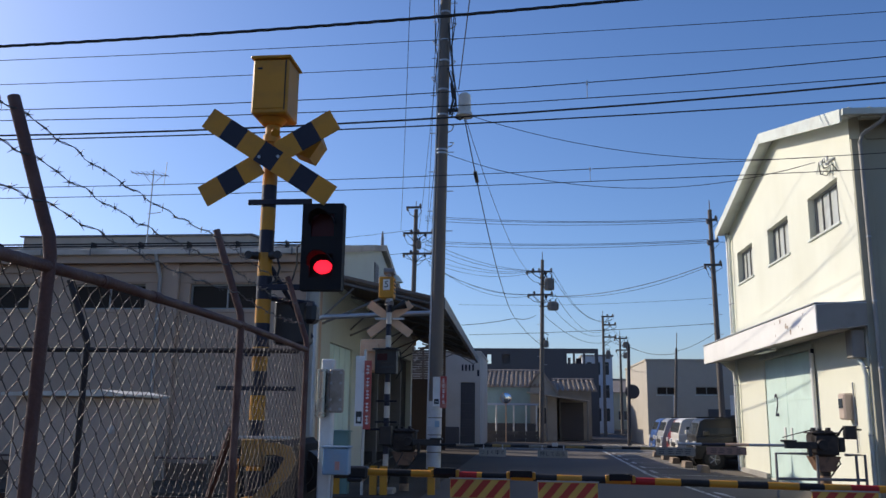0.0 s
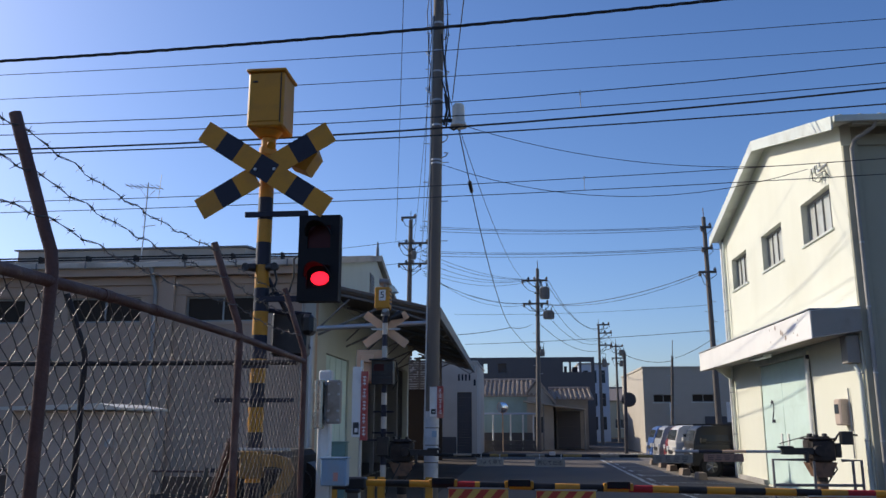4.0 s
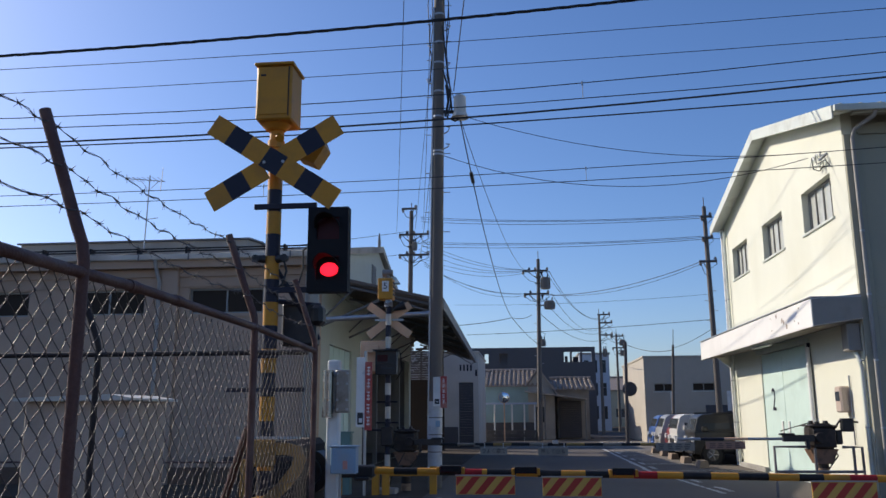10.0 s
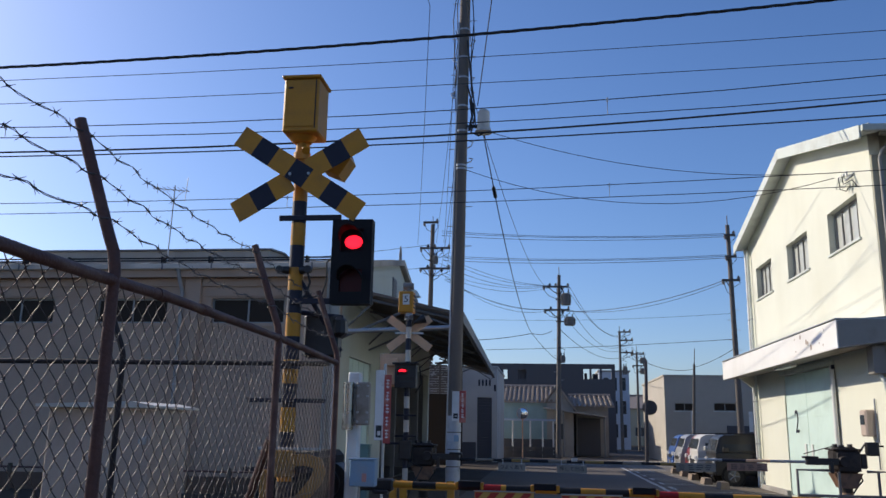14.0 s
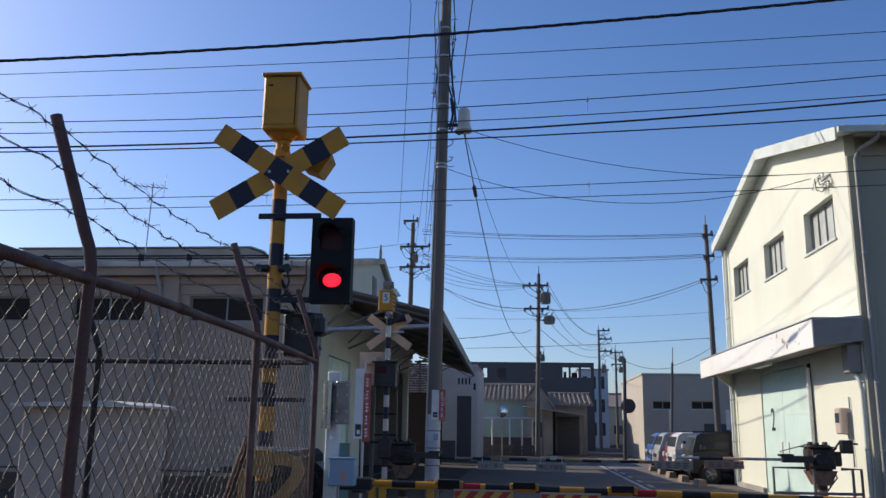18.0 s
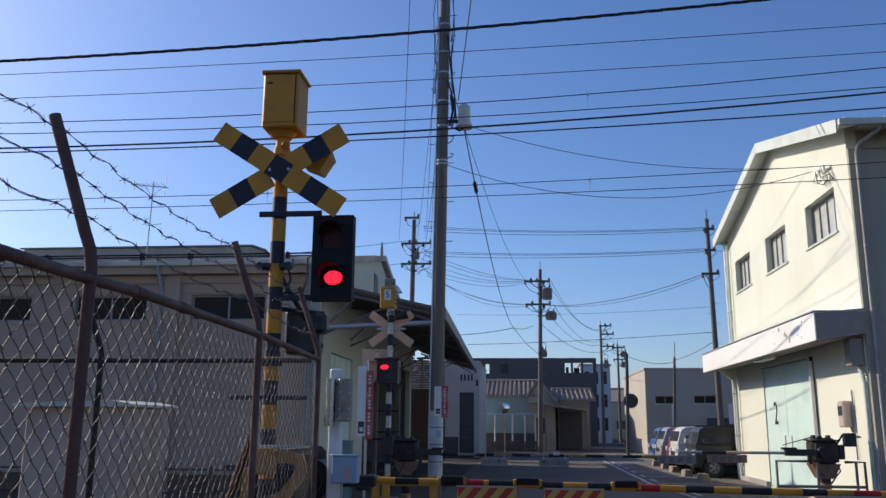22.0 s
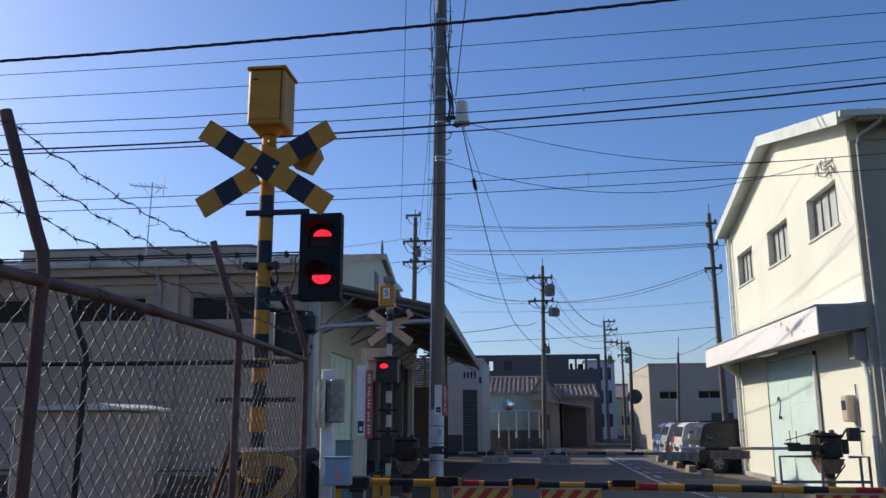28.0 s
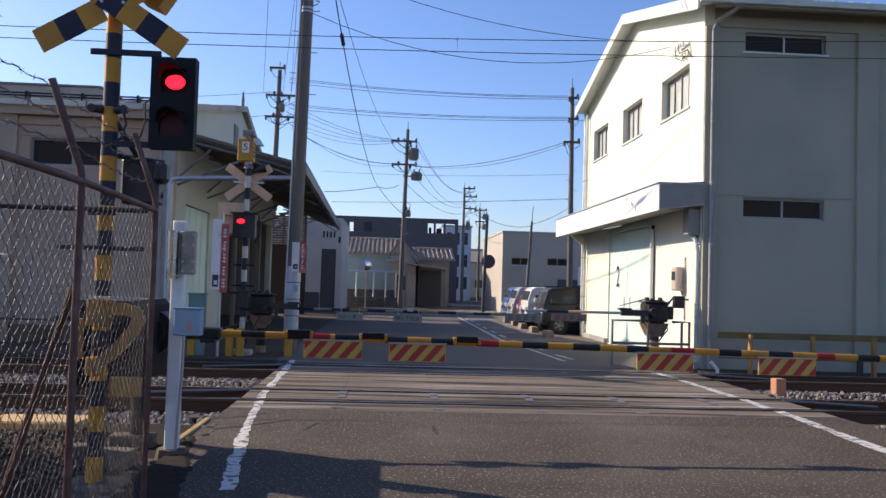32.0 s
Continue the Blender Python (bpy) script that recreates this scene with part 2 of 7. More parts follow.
def struct(name, bm, material, label="", category="", kind="structure", smooth=None):
    return tagged(part(name, bm, material, None, "", smooth), label, category, "", kind)


def B():
    return bmesh.new()


def box(bm, x0, x1, y0, y1, z0, z1, bevel=0.0, m=None, mi=0):
    r = bmesh.ops.create_cube(bm, size=1.0, matrix=Matrix.Translation(((x0 + x1) / 2, (y0 + y1) / 2, (z0 + z1) / 2)) @ Matrix.Diagonal((abs(x1 - x0), abs(y1 - y0), abs(z1 - z0), 1)))
    vs = r["verts"]
    fs = set(f for v in vs for f in v.link_faces)
    if bevel:
        es = list(set(e for v in vs for e in v.link_edges))
        g = bmesh.ops.bevel(bm, geom=es, offset=bevel, segments=1, affect="EDGES", profile=0.7)
        fs = set(g["faces"]) | set(f for f in fs if f.is_valid)
        vs = list(set(v for f in fs for v in f.verts))
    for f in fs:
        f.material_index = mi
    if m is not None:
        bmesh.ops.transform(bm, matrix=m, verts=vs)
    return bm


def cyl(bm, p0, p1, r0, r1=None, seg=12, mi=0, caps=True):
    p0, p1 = Vector(p0), Vector(p1)
    d = p1 - p0
    q = d.to_track_quat("Z", "Y").to_matrix().to_4x4()
    r = bmesh.ops.create_cone(bm, cap_ends=caps, cap_tris=False, segments=seg, radius1=r0, radius2=r0 if r1 is None else r1, depth=d.length,
                              matrix=Matrix.Translation((p0 + p1) / 2) @ q)
    for f in set(f for v in r["verts"] for f in v.link_faces):
        f.material_index = mi
    return bm


def tube(bm, pts, r, seg=6, closed_ends=True):
    """A round tube along a line of points."""
    pts = [Vector(p) for p in pts]
    rings = []
    up = None
    for i, p in enumerate(pts):
        d = (pts[min(i + 1, len(pts) - 1)] - pts[max(i - 1, 0)]).normalized()
        if up is None:
            up = Vector((0, 0, 1)) if abs(d.z) < 0.9 else Vector((1, 0, 0))
        a = d.cross(up).normalized()
        b = a.cross(d).normalized()
        up = b
        rr = r[i] if isinstance(r, (list, tuple)) else r
        rings.append([bm.verts.new(p + a * rr * math.cos(2 * math.pi * k / seg) + b * rr * math.sin(2 * math.pi * k / seg)) for k in range(seg)])
    for u, v in zip(rings, rings[1:]):
        for k in range(seg):
            bm.faces.new((u[k], u[(k + 1) % seg], v[(k + 1) % seg], v[k]))
    if closed_ends:
        bm.faces.new(rings[0][::-1])
        bm.faces.new(rings[-1])
    return bm


def prism(bm, outline, m, mi=0):
    """Extrude a flat outline [(u, v), ...] by its thickness: m maps (u, v, w) with w in 0..1."""
    lo = [bm.verts.new(m @ Vector((u, v, 0))) for u, v in outline]
    hi = [bm.verts.new(m @ Vector((u, v, 1))) for u, v in outline]
    fs = [bm.faces.new(lo[::-1]), bm.faces.new(hi)]
    n = len(lo)
    for i in range(n):
        fs.append(bm.faces.new((lo[i], lo[(i + 1) % n], hi[(i + 1) % n], hi[i])))
    for f in fs:
        f.material_index = mi
    bmesh.ops.recalc_face_normals(bm, faces=fs)
    return bm


def wall_x(bm, x0, x1, y0, y1, z0, z1, holes):
    """A wall between x0 and x1, running along y, with rectangular holes (y0, y1, z0, z1) cut through it."""
    ys = sorted({y0, y1, *[h[0] for h in holes], *[h[1] for h in holes]})
    zs = sorted({z0, z1, *[h[2] for h in holes], *[h[3] for h in holes]})
    for a, b in zip(ys, ys[1:]):
        for c, d in zip(zs, zs[1:]):
            if not any(h[0] <= (a + b) / 2 <= h[1] and h[2] <= (c + d) / 2 <= h[3] for h in holes):
                box(bm, x0, x1, a, b, c, d)
    bmesh.ops.remove_doubles(bm, verts=bm.verts, dist=1e-5)
    inner = {}
    for f in bm.faces:
        inner.setdefault(tuple(round(c, 4) for c in f.calc_center_median()), []).append(f)
    bmesh.ops.delete(bm, geom=[f for fs in inner.values() if len(fs) > 1 for f in fs], context="FACES_ONLY")
    return bm


def wall_y(bm, y0, y1, x0, x1, z0, z1, holes):
    """The same, running along x; holes are (x0, x1, z0, z1)."""
    xs = sorted({x0, x1, *[h[0] for h in holes], *[h[1] for h in holes]})
    zs = sorted({z0, z1, *[h[2] for h in holes], *[h[3] for h in holes]})
    for a, b in zip(xs, xs[1:]):
        for c, d in zip(zs, zs[1:]):
            if not any(h[0] <= (a + b) / 2 <= h[1] and h[2] <= (c + d) / 2 <= h[3] for h in holes):
                box(bm, a, b, y0, y1, c, d)
    bmesh.ops.remove_doubles(bm, verts=bm.verts, dist=1e-5)
    inner = {}
    for f in bm.faces:
        inner.setdefault(tuple(round(c, 4) for c in f.calc_center_median()), []).append(f)
    bmesh.ops.delete(bm, geom=[f for fs in inner.values() if len(fs) > 1 for f in fs], context="FACES_ONLY")
    return bm


# ---- ground, road and crossing deck ----
RAILS = (10.4, 11.467, 13.75, 14.817)
bm = B()
bmesh.ops.create_grid(bm, x_segments=2, y_segments=2, size=900.0, matrix=Matrix.Translation((0, 0, -0.3)))
struct("ground", bm, EARTH, "bare trodden earth beside the road and tracks", "ground")
bm = B()
box(bm, -1.72, 5.75, -14, 9.72, -0.5, 0.0)
struct("road", bm, ASPHALT, "worn grey-brown asphalt road with cracks and patches", "road")
bm = B()
box(bm, -40, -1.72, -14, 8.9, -0.5, -0.06)
box(bm, 5.75, 40, -14, 8.9, -0.5, -0.05)
struct("pavement", bm, EARTH, "dry earth verge beside the asphalt", "ground")
bm = B()
box(bm, -1.95, 6.1, 15.55, 47.5, -0.5, 0.0)
box(bm, 6.1, 16.0, 25.4, 47.5, -0.5, 0.0)
box(bm, -16.0, 12.5, 47.5, 51.0, -0.5, 0.0)
box(bm, 4.1, 7.0, 51.0, 240, -0.5, 0.0)
struct("road", bm, ASPHALT2, "dark asphalt street with parking bays", "road")
# Paler ground where sunlight falls on the bays; the light is in the colour.
bm = B()
box(bm, 3.62, 9.5, 25.45, 43.0, -0.02, 0.004)
struct("pavement", bm, mat("sunlit_grey_apron", (0.2, 0.18, 0.155), 0.9, spec=0.2, var=0.18, scale=0.7, fine=90, bump=0.35, dirt=(0.12, 0.105, 0.09), dirt_amt=0.5, dirt_scale=0.6), "grey apron of the parking bays, sunlight in its paler colour", "pavement")
bm = B()
box(bm, -60, -1.95, 15.9, 47.5, -0.5, -0.02)
box(bm, 6.1, 60, 15.0, 25.4, -0.5, -0.02)
box(bm, 16.0, 60, 25.4, 260, -0.5, -0.02)
box(bm, -60, 4.1, 51.0, 260, -0.5, -0.02)
box(bm, 7.0, 16.0, 51.0, 260, -0.5, -0.02)
struct("pavement", bm, YARD, "grey concrete yard round the buildings", "pavement")
# low sleeper-and-concrete shelf along the far side of the tracks
bm = B()
for a, b in ((-40, -1.95), (6.1, 40)):
    box(bm, a, b, 15.55, 15.9, -0.5, 0.0, 0.01)
struct("kerb", bm, YARD, "concrete edging along the far side of the tracks", "kerb")

# crossing deck: rubber and concrete panels in rows along the rails
deck = struct("road_deck", box(B(), -1.72, 5.75, 9.72, 15.55, -0.5, -0.075), WOOD, "level-crossing deck of worn panels between the rails", "road")
rowsy = [(9.73, 10.3), (10.54, 10.92), (10.945, 11.33), (11.57, 12.6), (12.61, 13.65), (13.89, 14.27), (14.295, 14.68), (14.92, 15.54)]
n_pan = 6
for j, (a, b) in enumerate(rowsy):
    w = (5.75 + 1.72) / n_pan
    bm = B()
    box(bm, -w / 2 + 0.001, w / 2 - 0.001, -(b - a) / 2, (b - a) / 2, -0.08, 0.0, 0.004)
    me = mesh_of(bm, "panel", PANEL)
    for i in range(n_pan):
        ob = part("panel", me, None, deck)
        ob.matrix_basis = pose(-1.72 + (i + 0.5) * w, (a + b) / 2, -0.002 + random.uniform(-0.0015, 0.0015), random.uniform(-0.1, 0.1), 0, 0)
# pale blue marks at the joints of the panels
BLUEMARK = mat("blue_joint_mark", (0.125, 0.125, 0.145), 0.8, var=0.3, bump=0.2, dirt=(0.1, 0.085, 0.07), dirt_amt=0.7, dirt_scale=14)
for yy in (10.86, 11.2, 14.3):
    for i in range(1, n_pan):
        x = -1.72 + i * 1.245 + random.uniform(-0.02, 0.02)
        part("joint_mark", box(B(), x - 0.05, x + 0.05, yy - 0.12, yy + 0.12, 0.0, 0.006), BLUEMARK, deck)
        if yy < 11:
            part("joint_mark", box(B(), x - 0.07, x + 0.07, 9.85, 9.98, 0.0, 0.006), BLUEMARK, deck)

# trodden earth that has crept over the road's ragged left edge
bm = B()
re_ = random.Random(8)
prev = None
for i in range(150):
    y = -4 + i * 0.08
    x = -1.22 - 0.2 * max(0, y - 5.6) + 0.03 * math.sin(y * 5) + re_.uniform(-0.025, 0.025)
    if x < -1.715:
        break
    row = [bm.verts.new((-1.72, y, 0.012)), bm.verts.new((x - 0.05, y, 0.012 + re_.uniform(0, 0.006))), bm.verts.new((x, y, -0.002))]
    if prev:
        for k in range(2):
            bm.faces.new((prev[k], prev[k + 1], row[k + 1], row[k]))
    prev = row
struct("verge", bm, EARTH, "dark trodden earth along the road's ragged edge", "ground")

# tar-filled cracks and a cut line in the near asphalt
bm = B()


def crack(bm, pts, w):
    up = [bm.verts.new((x, y, 0.004)) for x, y in pts]
    dn = [bm.verts.new((x + w, y - w * 0.6, 0.004)) for x, y in pts]
    for i in range(len(pts) - 1):
        bm.faces.new((up[i], dn[i], dn[i + 1], up[i + 1]))


for x0, y0, x1, y1 in ((-0.72, 8.35, -0.62, 8.75), (0.62, 8.3, 0.62, 8.75), (2.18, 8.45, 2.05, 8.85), (-1.4, 8.95, 5.3, 9.2), (-1.6, 8.3, -0.9, 9.0), (-1.6, 9.0, -1.15, 9.45)):
    n = max(4, int(((x1 - x0) ** 2 + (y1 - y0) ** 2) ** 0.5 / 0.12))
    crack(bm, [(x0 + (x1 - x0) * i / n + random.uniform(-0.02, 0.02), y0 + (y1 - y0) * i / n + random.uniform(-0.03, 0.03)) for i in range(n + 1)], 0.022)
TAR = mat("tar", (0.02, 0.019, 0.018), 0.6, var=0.2, bump=0.2)
struct("trim", bm, TAR, "dark cracks in the asphalt", "crack")


# white edge lines, worn into short pieces
def painted(bm, p0, p1, w, gaps, z=0.004):
    p0, p1 = Vector((*p0, 0)), Vector((*p1, 0))
    d = (p1 - p0)
    n = max(1, int(d.length / 0.14))
    s = Vector((-d.y, d.x, 0)).normalized()
    n *= 5
    l = r = w / 2 - 0.01
    for i in range(n):
        l2, r2 = (min(w / 2 + 0.006, max(w / 2 - 0.03, q + random.uniform(-0.009, 0.009))) for q in (l, r))
        a, b = p0 + d * i / n, p0 + d * (i + 1) / n
        if random.random() > gaps:
            bm.faces.new([bm.verts.new((v.x, v.y, z)) for v in (a + s * l, a - s * r, b - s * r2, b + s * l2)])
        l, r = l2, r2


bm = B()
for a, b in (((-1.0, 5.96), (-1.25, 8.05)), ((-1.25, 8.05), (-1.44, 10.3)), ((-1.46, 10.5), (-1.5, 11.3)), ((-1.5, 11.6), (-1.56, 13.6)), ((-1.57, 13.85), (-1.6, 14.7)), ((-1.6, 14.95), (-1.62, 15.5))):
    painted(bm, a, b, 0.13, 0.03)
for a, b in (((5.3, 3.5), (5.14, 5.5)), ((5.14, 5.5), (5.02, 7.77)), ((5.02, 7.77), (5.16, 10.3)), ((5.13, 10.52), (5.16, 11.35)), ((5.15, 11.6), (5.08, 13.6)), ((5.07, 13.86), (4.98, 14.7)), ((4.97, 14.95), (4.93, 15.5))):
    painted(bm, a, b, 0.17, 0.03)
for a, b in (((3.72, 16.6), (3.5, 19.5)), ((3.5, 19.5), (3.22, 23)), ((3.22, 23), (3.25, 37))):
    painted(bm, a, b, 0.14, 0.03)
for i in range(9):
    yy = 17 + i * 2.2
    painted(bm, (3.98 - min(yy - 17, 6) * 0.08, yy), (3.98 - min(yy - 15.6, 6) * 0.08, yy + 1.1), 0.13, 0.05)
for yy in (22.9, 26.0, 28.6, 31.2, 33.8, 36.4, 39.0):
    painted(bm, (3.4, yy), (6.2, yy), 0.12, 0.05, 0.008)
painted(bm, (-1.6, 38.6), (3.0, 39.2), 0.3, 0.05)
for i in range(5):
    painted(bm, (3.8 + i * 0.0, 42 + i * 0.9), (6.5, 42 + i * 0.9), 0.35, 0.1)
struct("road_marking", bm, LINE, "worn white painted road lines", "road marking")

# timber edge strip and broken kerb at the road's left edge
tb = thing("edge_beam", "yellowed timber beam edging the crossing deck", "beam")
bm = B()
box(bm, -0.035, 0.035, -0.62, 0.62, -0.12, 0.02, 0.01, pose(-1.775, 8.3, 0, 0, 0, -1))
part("beam", bm, mat("ochre_timber", (0.4, 0.26, 0.1), 0.8, var=0.25, scale=4, fine=50, bump=0.4, dirt=(0.15, 0.11, 0.07), dirt_amt=0.5, dirt_scale=3), tb)


# ---- two tracks ----
def railway(yc, label):
    tr = thing("railway_track", label, "railway track", "tracks of the crossing", at=(0, yc, 0))
    prof = [(-0.033, 0), (0.033, 0), (0.033, -0.035), (0.009, -0.05), (0.009, -0.125), (0.06, -0.14), (0.06, -0.155), (-0.06, -0.155), (-0.06, -0.14), (-0.009, -0.125), (-0.009, -0.05), (-0.033, -0.035)]
    for s in (-1, 1):
        bm = B()
        prism(bm, prof, Matrix(((0, 0, 240, -120), (1, 0, 0, s * 0.5335), (0, 1, 0, 0.004), (0, 0, 0, 1))))
        ra = part("rail", bm, RAILSIDE, tr)
        bm = B()
        box(bm, -120, 120, s * 0.5335 - 0.026, s * 0.5335 + 0.026, 0.004, 0.0055)
        part("running_surface", bm, RAILTOP, ra, "polished steel running surface")
        for a, b in ((-3.1, -1.72), (5.75, 7.1)):
            bm = B()
            q = 0 if a < 0 else 1
            tube(bm, [(a if q == 0 else b, s * 0.5335 - s * 0.16, -0.06), (b if q == 0 else a, s * 0.5335 - s * 0.085, -0.01)], 0.022, 6)
            part("check_rail_end", bm, RAILTOP, tr, "flared end of the check rail")
    bm = B()
    box(bm, -0.11, 0.11, -1.02, 1.02, -0.3, -0.16, 0.015)
    me = mesh_of(bm, "sleeper", WOOD)
    for i in range(36):
        for x in (-2.15 - i * 0.6, 6.2 + i * 0.6):
            ob = part("sleeper", me, None, tr)
            ob.matrix_basis = pose(x, random.uniform(-0.03, 0.03), random.uniform(-0.01, 0.01), 0, 0, random.uniform(-1, 1))
    return tr


railway((RAILS[0] + RAILS[1]) / 2, "near railway track of rusty rails on dark sleepers")
railway((RAILS[2] + RAILS[3]) / 2, "far railway track of rusty rails on dark sleepers")

# ballast: a bed and loose stones
bm = B()
box(bm, -120, -1.73, 8.9, 15.5, -0.5, -0.22)
box(bm, 5.76, 120, 8.9, 15.5, -0.5, -0.22)
struct("ballast_bed", bm, mat("oily_ballast", (0.07, 0.055, 0.045), 0.95, var=0.35, scale=5, fine=30, bump=0.9, dirt=(0.14, 0.115, 0.09), dirt_amt=0.5, dirt_scale=1.0), "oily brown ballast bed under the tracks", "ballast")


def stones(name, n, place, size, material, label):
    base = []
    rnd = random.Random(5)
    for k in range(8):
        t = bmesh.new()
        bmesh.ops.create_icosphere(t, subdivisions=1, radius=1.0)
        for v in t.verts:
            v.co *= rnd.uniform(0.7, 1.15)
            v.co.z *= 0.75
        base.append((np.array([v.co[:] for v in t.verts]), np.array([[v.index for v in f.verts] for f in t.faces])))
        t.free()
    vs, fs, off = [], [], 0
    for i in range(n):
        x, y, z = place(rnd)
        V, Fc = base[i % 8]
        R = np.array(Euler((rnd.uniform(0, 6), rnd.uniform(0, 6), rnd.uniform(0, 6))).to_matrix())
        vs.append((V * rnd.uniform(*size)) @ R.T + (x, y, z))
        fs.append(Fc + off)
        off += len(V)
    me = bpy.data.meshes.new(name)
    me.from_pydata(np.concatenate(vs).tolist(), [], np.concatenate(fs).tolist())
    me.materials.append(material)
    return tagged(new(name, me), label, "ballast", "", "stuff")


def ballast_place(r):
    while True:
        x = r.choice((r.uniform(-9, -1.78), r.uniform(-9, -1.78), r.uniform(5.8, 16)))
        y = r.choice((r.uniform(8.9, 10.2), r.uniform(11.6, 13.6), r.uniform(11.6, 13.6), r.uniform(10.5, 15.4)))
        between = any(abs(y - yy) < 0.09 for yy in RAILS)
        if between:
            continue
        inner = RAILS[0] < y < RAILS[1] or RAILS[2] < y < RAILS[3]
        if inner and r.random() < 0.6:
            continue
        heap = 0.07 * math.exp(-((y - 12.6) / 0.6) ** 2)
        return x, y, (-0.21 if inner else -0.17 + heap) + r.uniform(-0.02, 0.02)


def gravel_place(r):
    return r.uniform(-4.6, -2.2), r.uniform(6.3, 8.3), -0.05 + r.uniform(-0.015, 0.015)


# Gravel colour darkened to hold the shade on this verge.
stones("gravel", 1500, gravel_place, (0.012, 0.032), mat("shade_dark_gravel", (0.1, 0.075, 0.058), 0.9, spec=0.2, var=0.2, scale=4, fine=70, bump=0.3, island=0.5), "loose gravel on the verge behind the fence")
# crumbled lumps of asphalt along the road's left edge
bm = B()
rl = random.Random(31)
for i in range(70):
    y = rl.uniform(5.2, 9.6)
    s = rl.uniform(0.02, 0.075)
    m = pose(rl.uniform(-1.84, -1.68) if y < 7.6 else rl.uniform(-1.73, -1.6), y, rl.uniform(-0.03, 0.0), rl.uniform(-15, 15), rl.uniform(-15, 15), rl.uniform(0, 180))
    bmesh.ops.create_icosphere(bm, subdivisions=1, radius=1.0, matrix=m @ Matrix.Diagonal((s, s * rl.uniform(0.6, 1.4), s * 0.35, 1)))
struct("road_edge", bm, ASPHALT2, "crumbled dark asphalt along the road's edge", "rubble", "stuff")
stones("ballast", 13000, ballast_place, (0.022, 0.05), BALLAST, "loose grey-brown crushed-stone ballast beside the rails")
# ---- chain-link fence beside the road ----
def zigzag(name, n, pitch, z0, z1, to_world, r, parent, sides=6):
    """Chain-link: each wire runs up in a zigzag and hooks round its neighbours."""
    k = int((z1 - z0) / (pitch / 2))
    vs, fs = [], []
    rnd = random.Random(12)
    for i in range(n):
        pts = []
        for j in range(k + 1):
            sgn = 1 if (j + i) % 2 else -1
            pts.append(((i + 0.5) * pitch / 2 + sgn * (pitch / 4 + 0.003) + rnd.uniform(-0.0015, 0.0015), 0.003 * (1 if j % 2 else -1), z0 + j * pitch / 2))
        for p, q in zip(pts, pts[1:]):
            du, dz = q[0] - p[0], q[2] - p[2]
            ln = math.hypot(du, dz)
            eu, ez = dz / ln, -du / ln
            base = len(vs)
            for c, e in ((p, -0.0035), (q, 0.0035)):
                for m in range(sides):
                    a = 2 * math.pi * m / sides
                    ca, sa = r * math.cos(a), r * math.sin(a)
                    vs.append(to_world(c[0] + eu * ca + du / ln * e, c[1] + sa, c[2] + ez * ca + dz / ln * e))
            for m in range(sides):
                a, b = base + m, base + (m + 1) % sides
                fs.append((a, b, b + sides, a + sides))
    me = bpy.data.meshes.new(name)
    me.from_pydata(vs, [], fs)
    me.materials.append(WIRE)
    me.shade_smooth()
    ob = new(name, me)
    ob.parent = parent
    ob["kind"] = "stuff"
    return ob


def fence_x(y):
    return -1.355 - (y - 2.25) * 0.04


fence = thing("chain_link_fence", "rusty brown pipe fence with chain-link mesh and barbed wire", "fence")
LEAN = Vector((-0.155, -0.03, 0.435))
fence_posts = (-1.4, 0.42, 2.245, 4.12, 5.645)
RAIL_LINE = ((-1.6, 1.93), (0.4, 1.925), (1.77, 1.937), (2.25, 1.949), (2.65, 1.963), (3.5, 1.971), (4.2, 1.975), (5.0, 1.968), (5.65, 1.96))
for y in fence_posts:
    bm = B()
    x = fence_x(y)
    tube(bm, [(x, y, -0.3), (x, y, 1.0), (x, y, 1.98), (x - 0.008, y - 0.002, 2.04), (x - 0.03, y - 0.006, 2.1), (x + LEAN.x, y + LEAN.y, 2.04 + LEAN.z)], 0.019, 14)
    part("post", bm, RUST, fence, smooth=50)
bm = B()
tube(bm, [(fence_x(y), y, z) for y, z in RAIL_LINE], 0.0188, 12)
part("top_rail", bm, RUST, fence, smooth=50)
for y, z in ((2.6, 1.961), (3.02, 1.967), (4.12, 1.9745), (1.6, 1.935)):
    part("rail_sleeve", cyl(B(), (fence_x(y), y - 0.03, z), (fence_x(y), y + 0.03, z), 0.0222, seg=12), RUST, fence, smooth=50)
zigzag("mesh", 180, 0.082, 0.02, 1.955, lambda u, d, z: (fence_x(-1.7 + u * 1.0) - 0.028 + d, -1.7 + u, z), 0.0016, fence)
bm = B()
tube(bm, [(fence_x(4.12) - 0.02, 4.14, 1.45), (-2.25, 5.1, -0.1)], 0.02, 10)
part("brace", bm, RUST, fence, smooth=50)
bm = B()
for z in (0.35, 1.1):
    tube(bm, [(fence_x(y) - 0.03, y, z + 0.01 * math.sin(y * 3)) for y in np.linspace(-1.7, 5.6, 24)], 0.0016, 4)
part("tension_wire", bm, WIRE, fence)


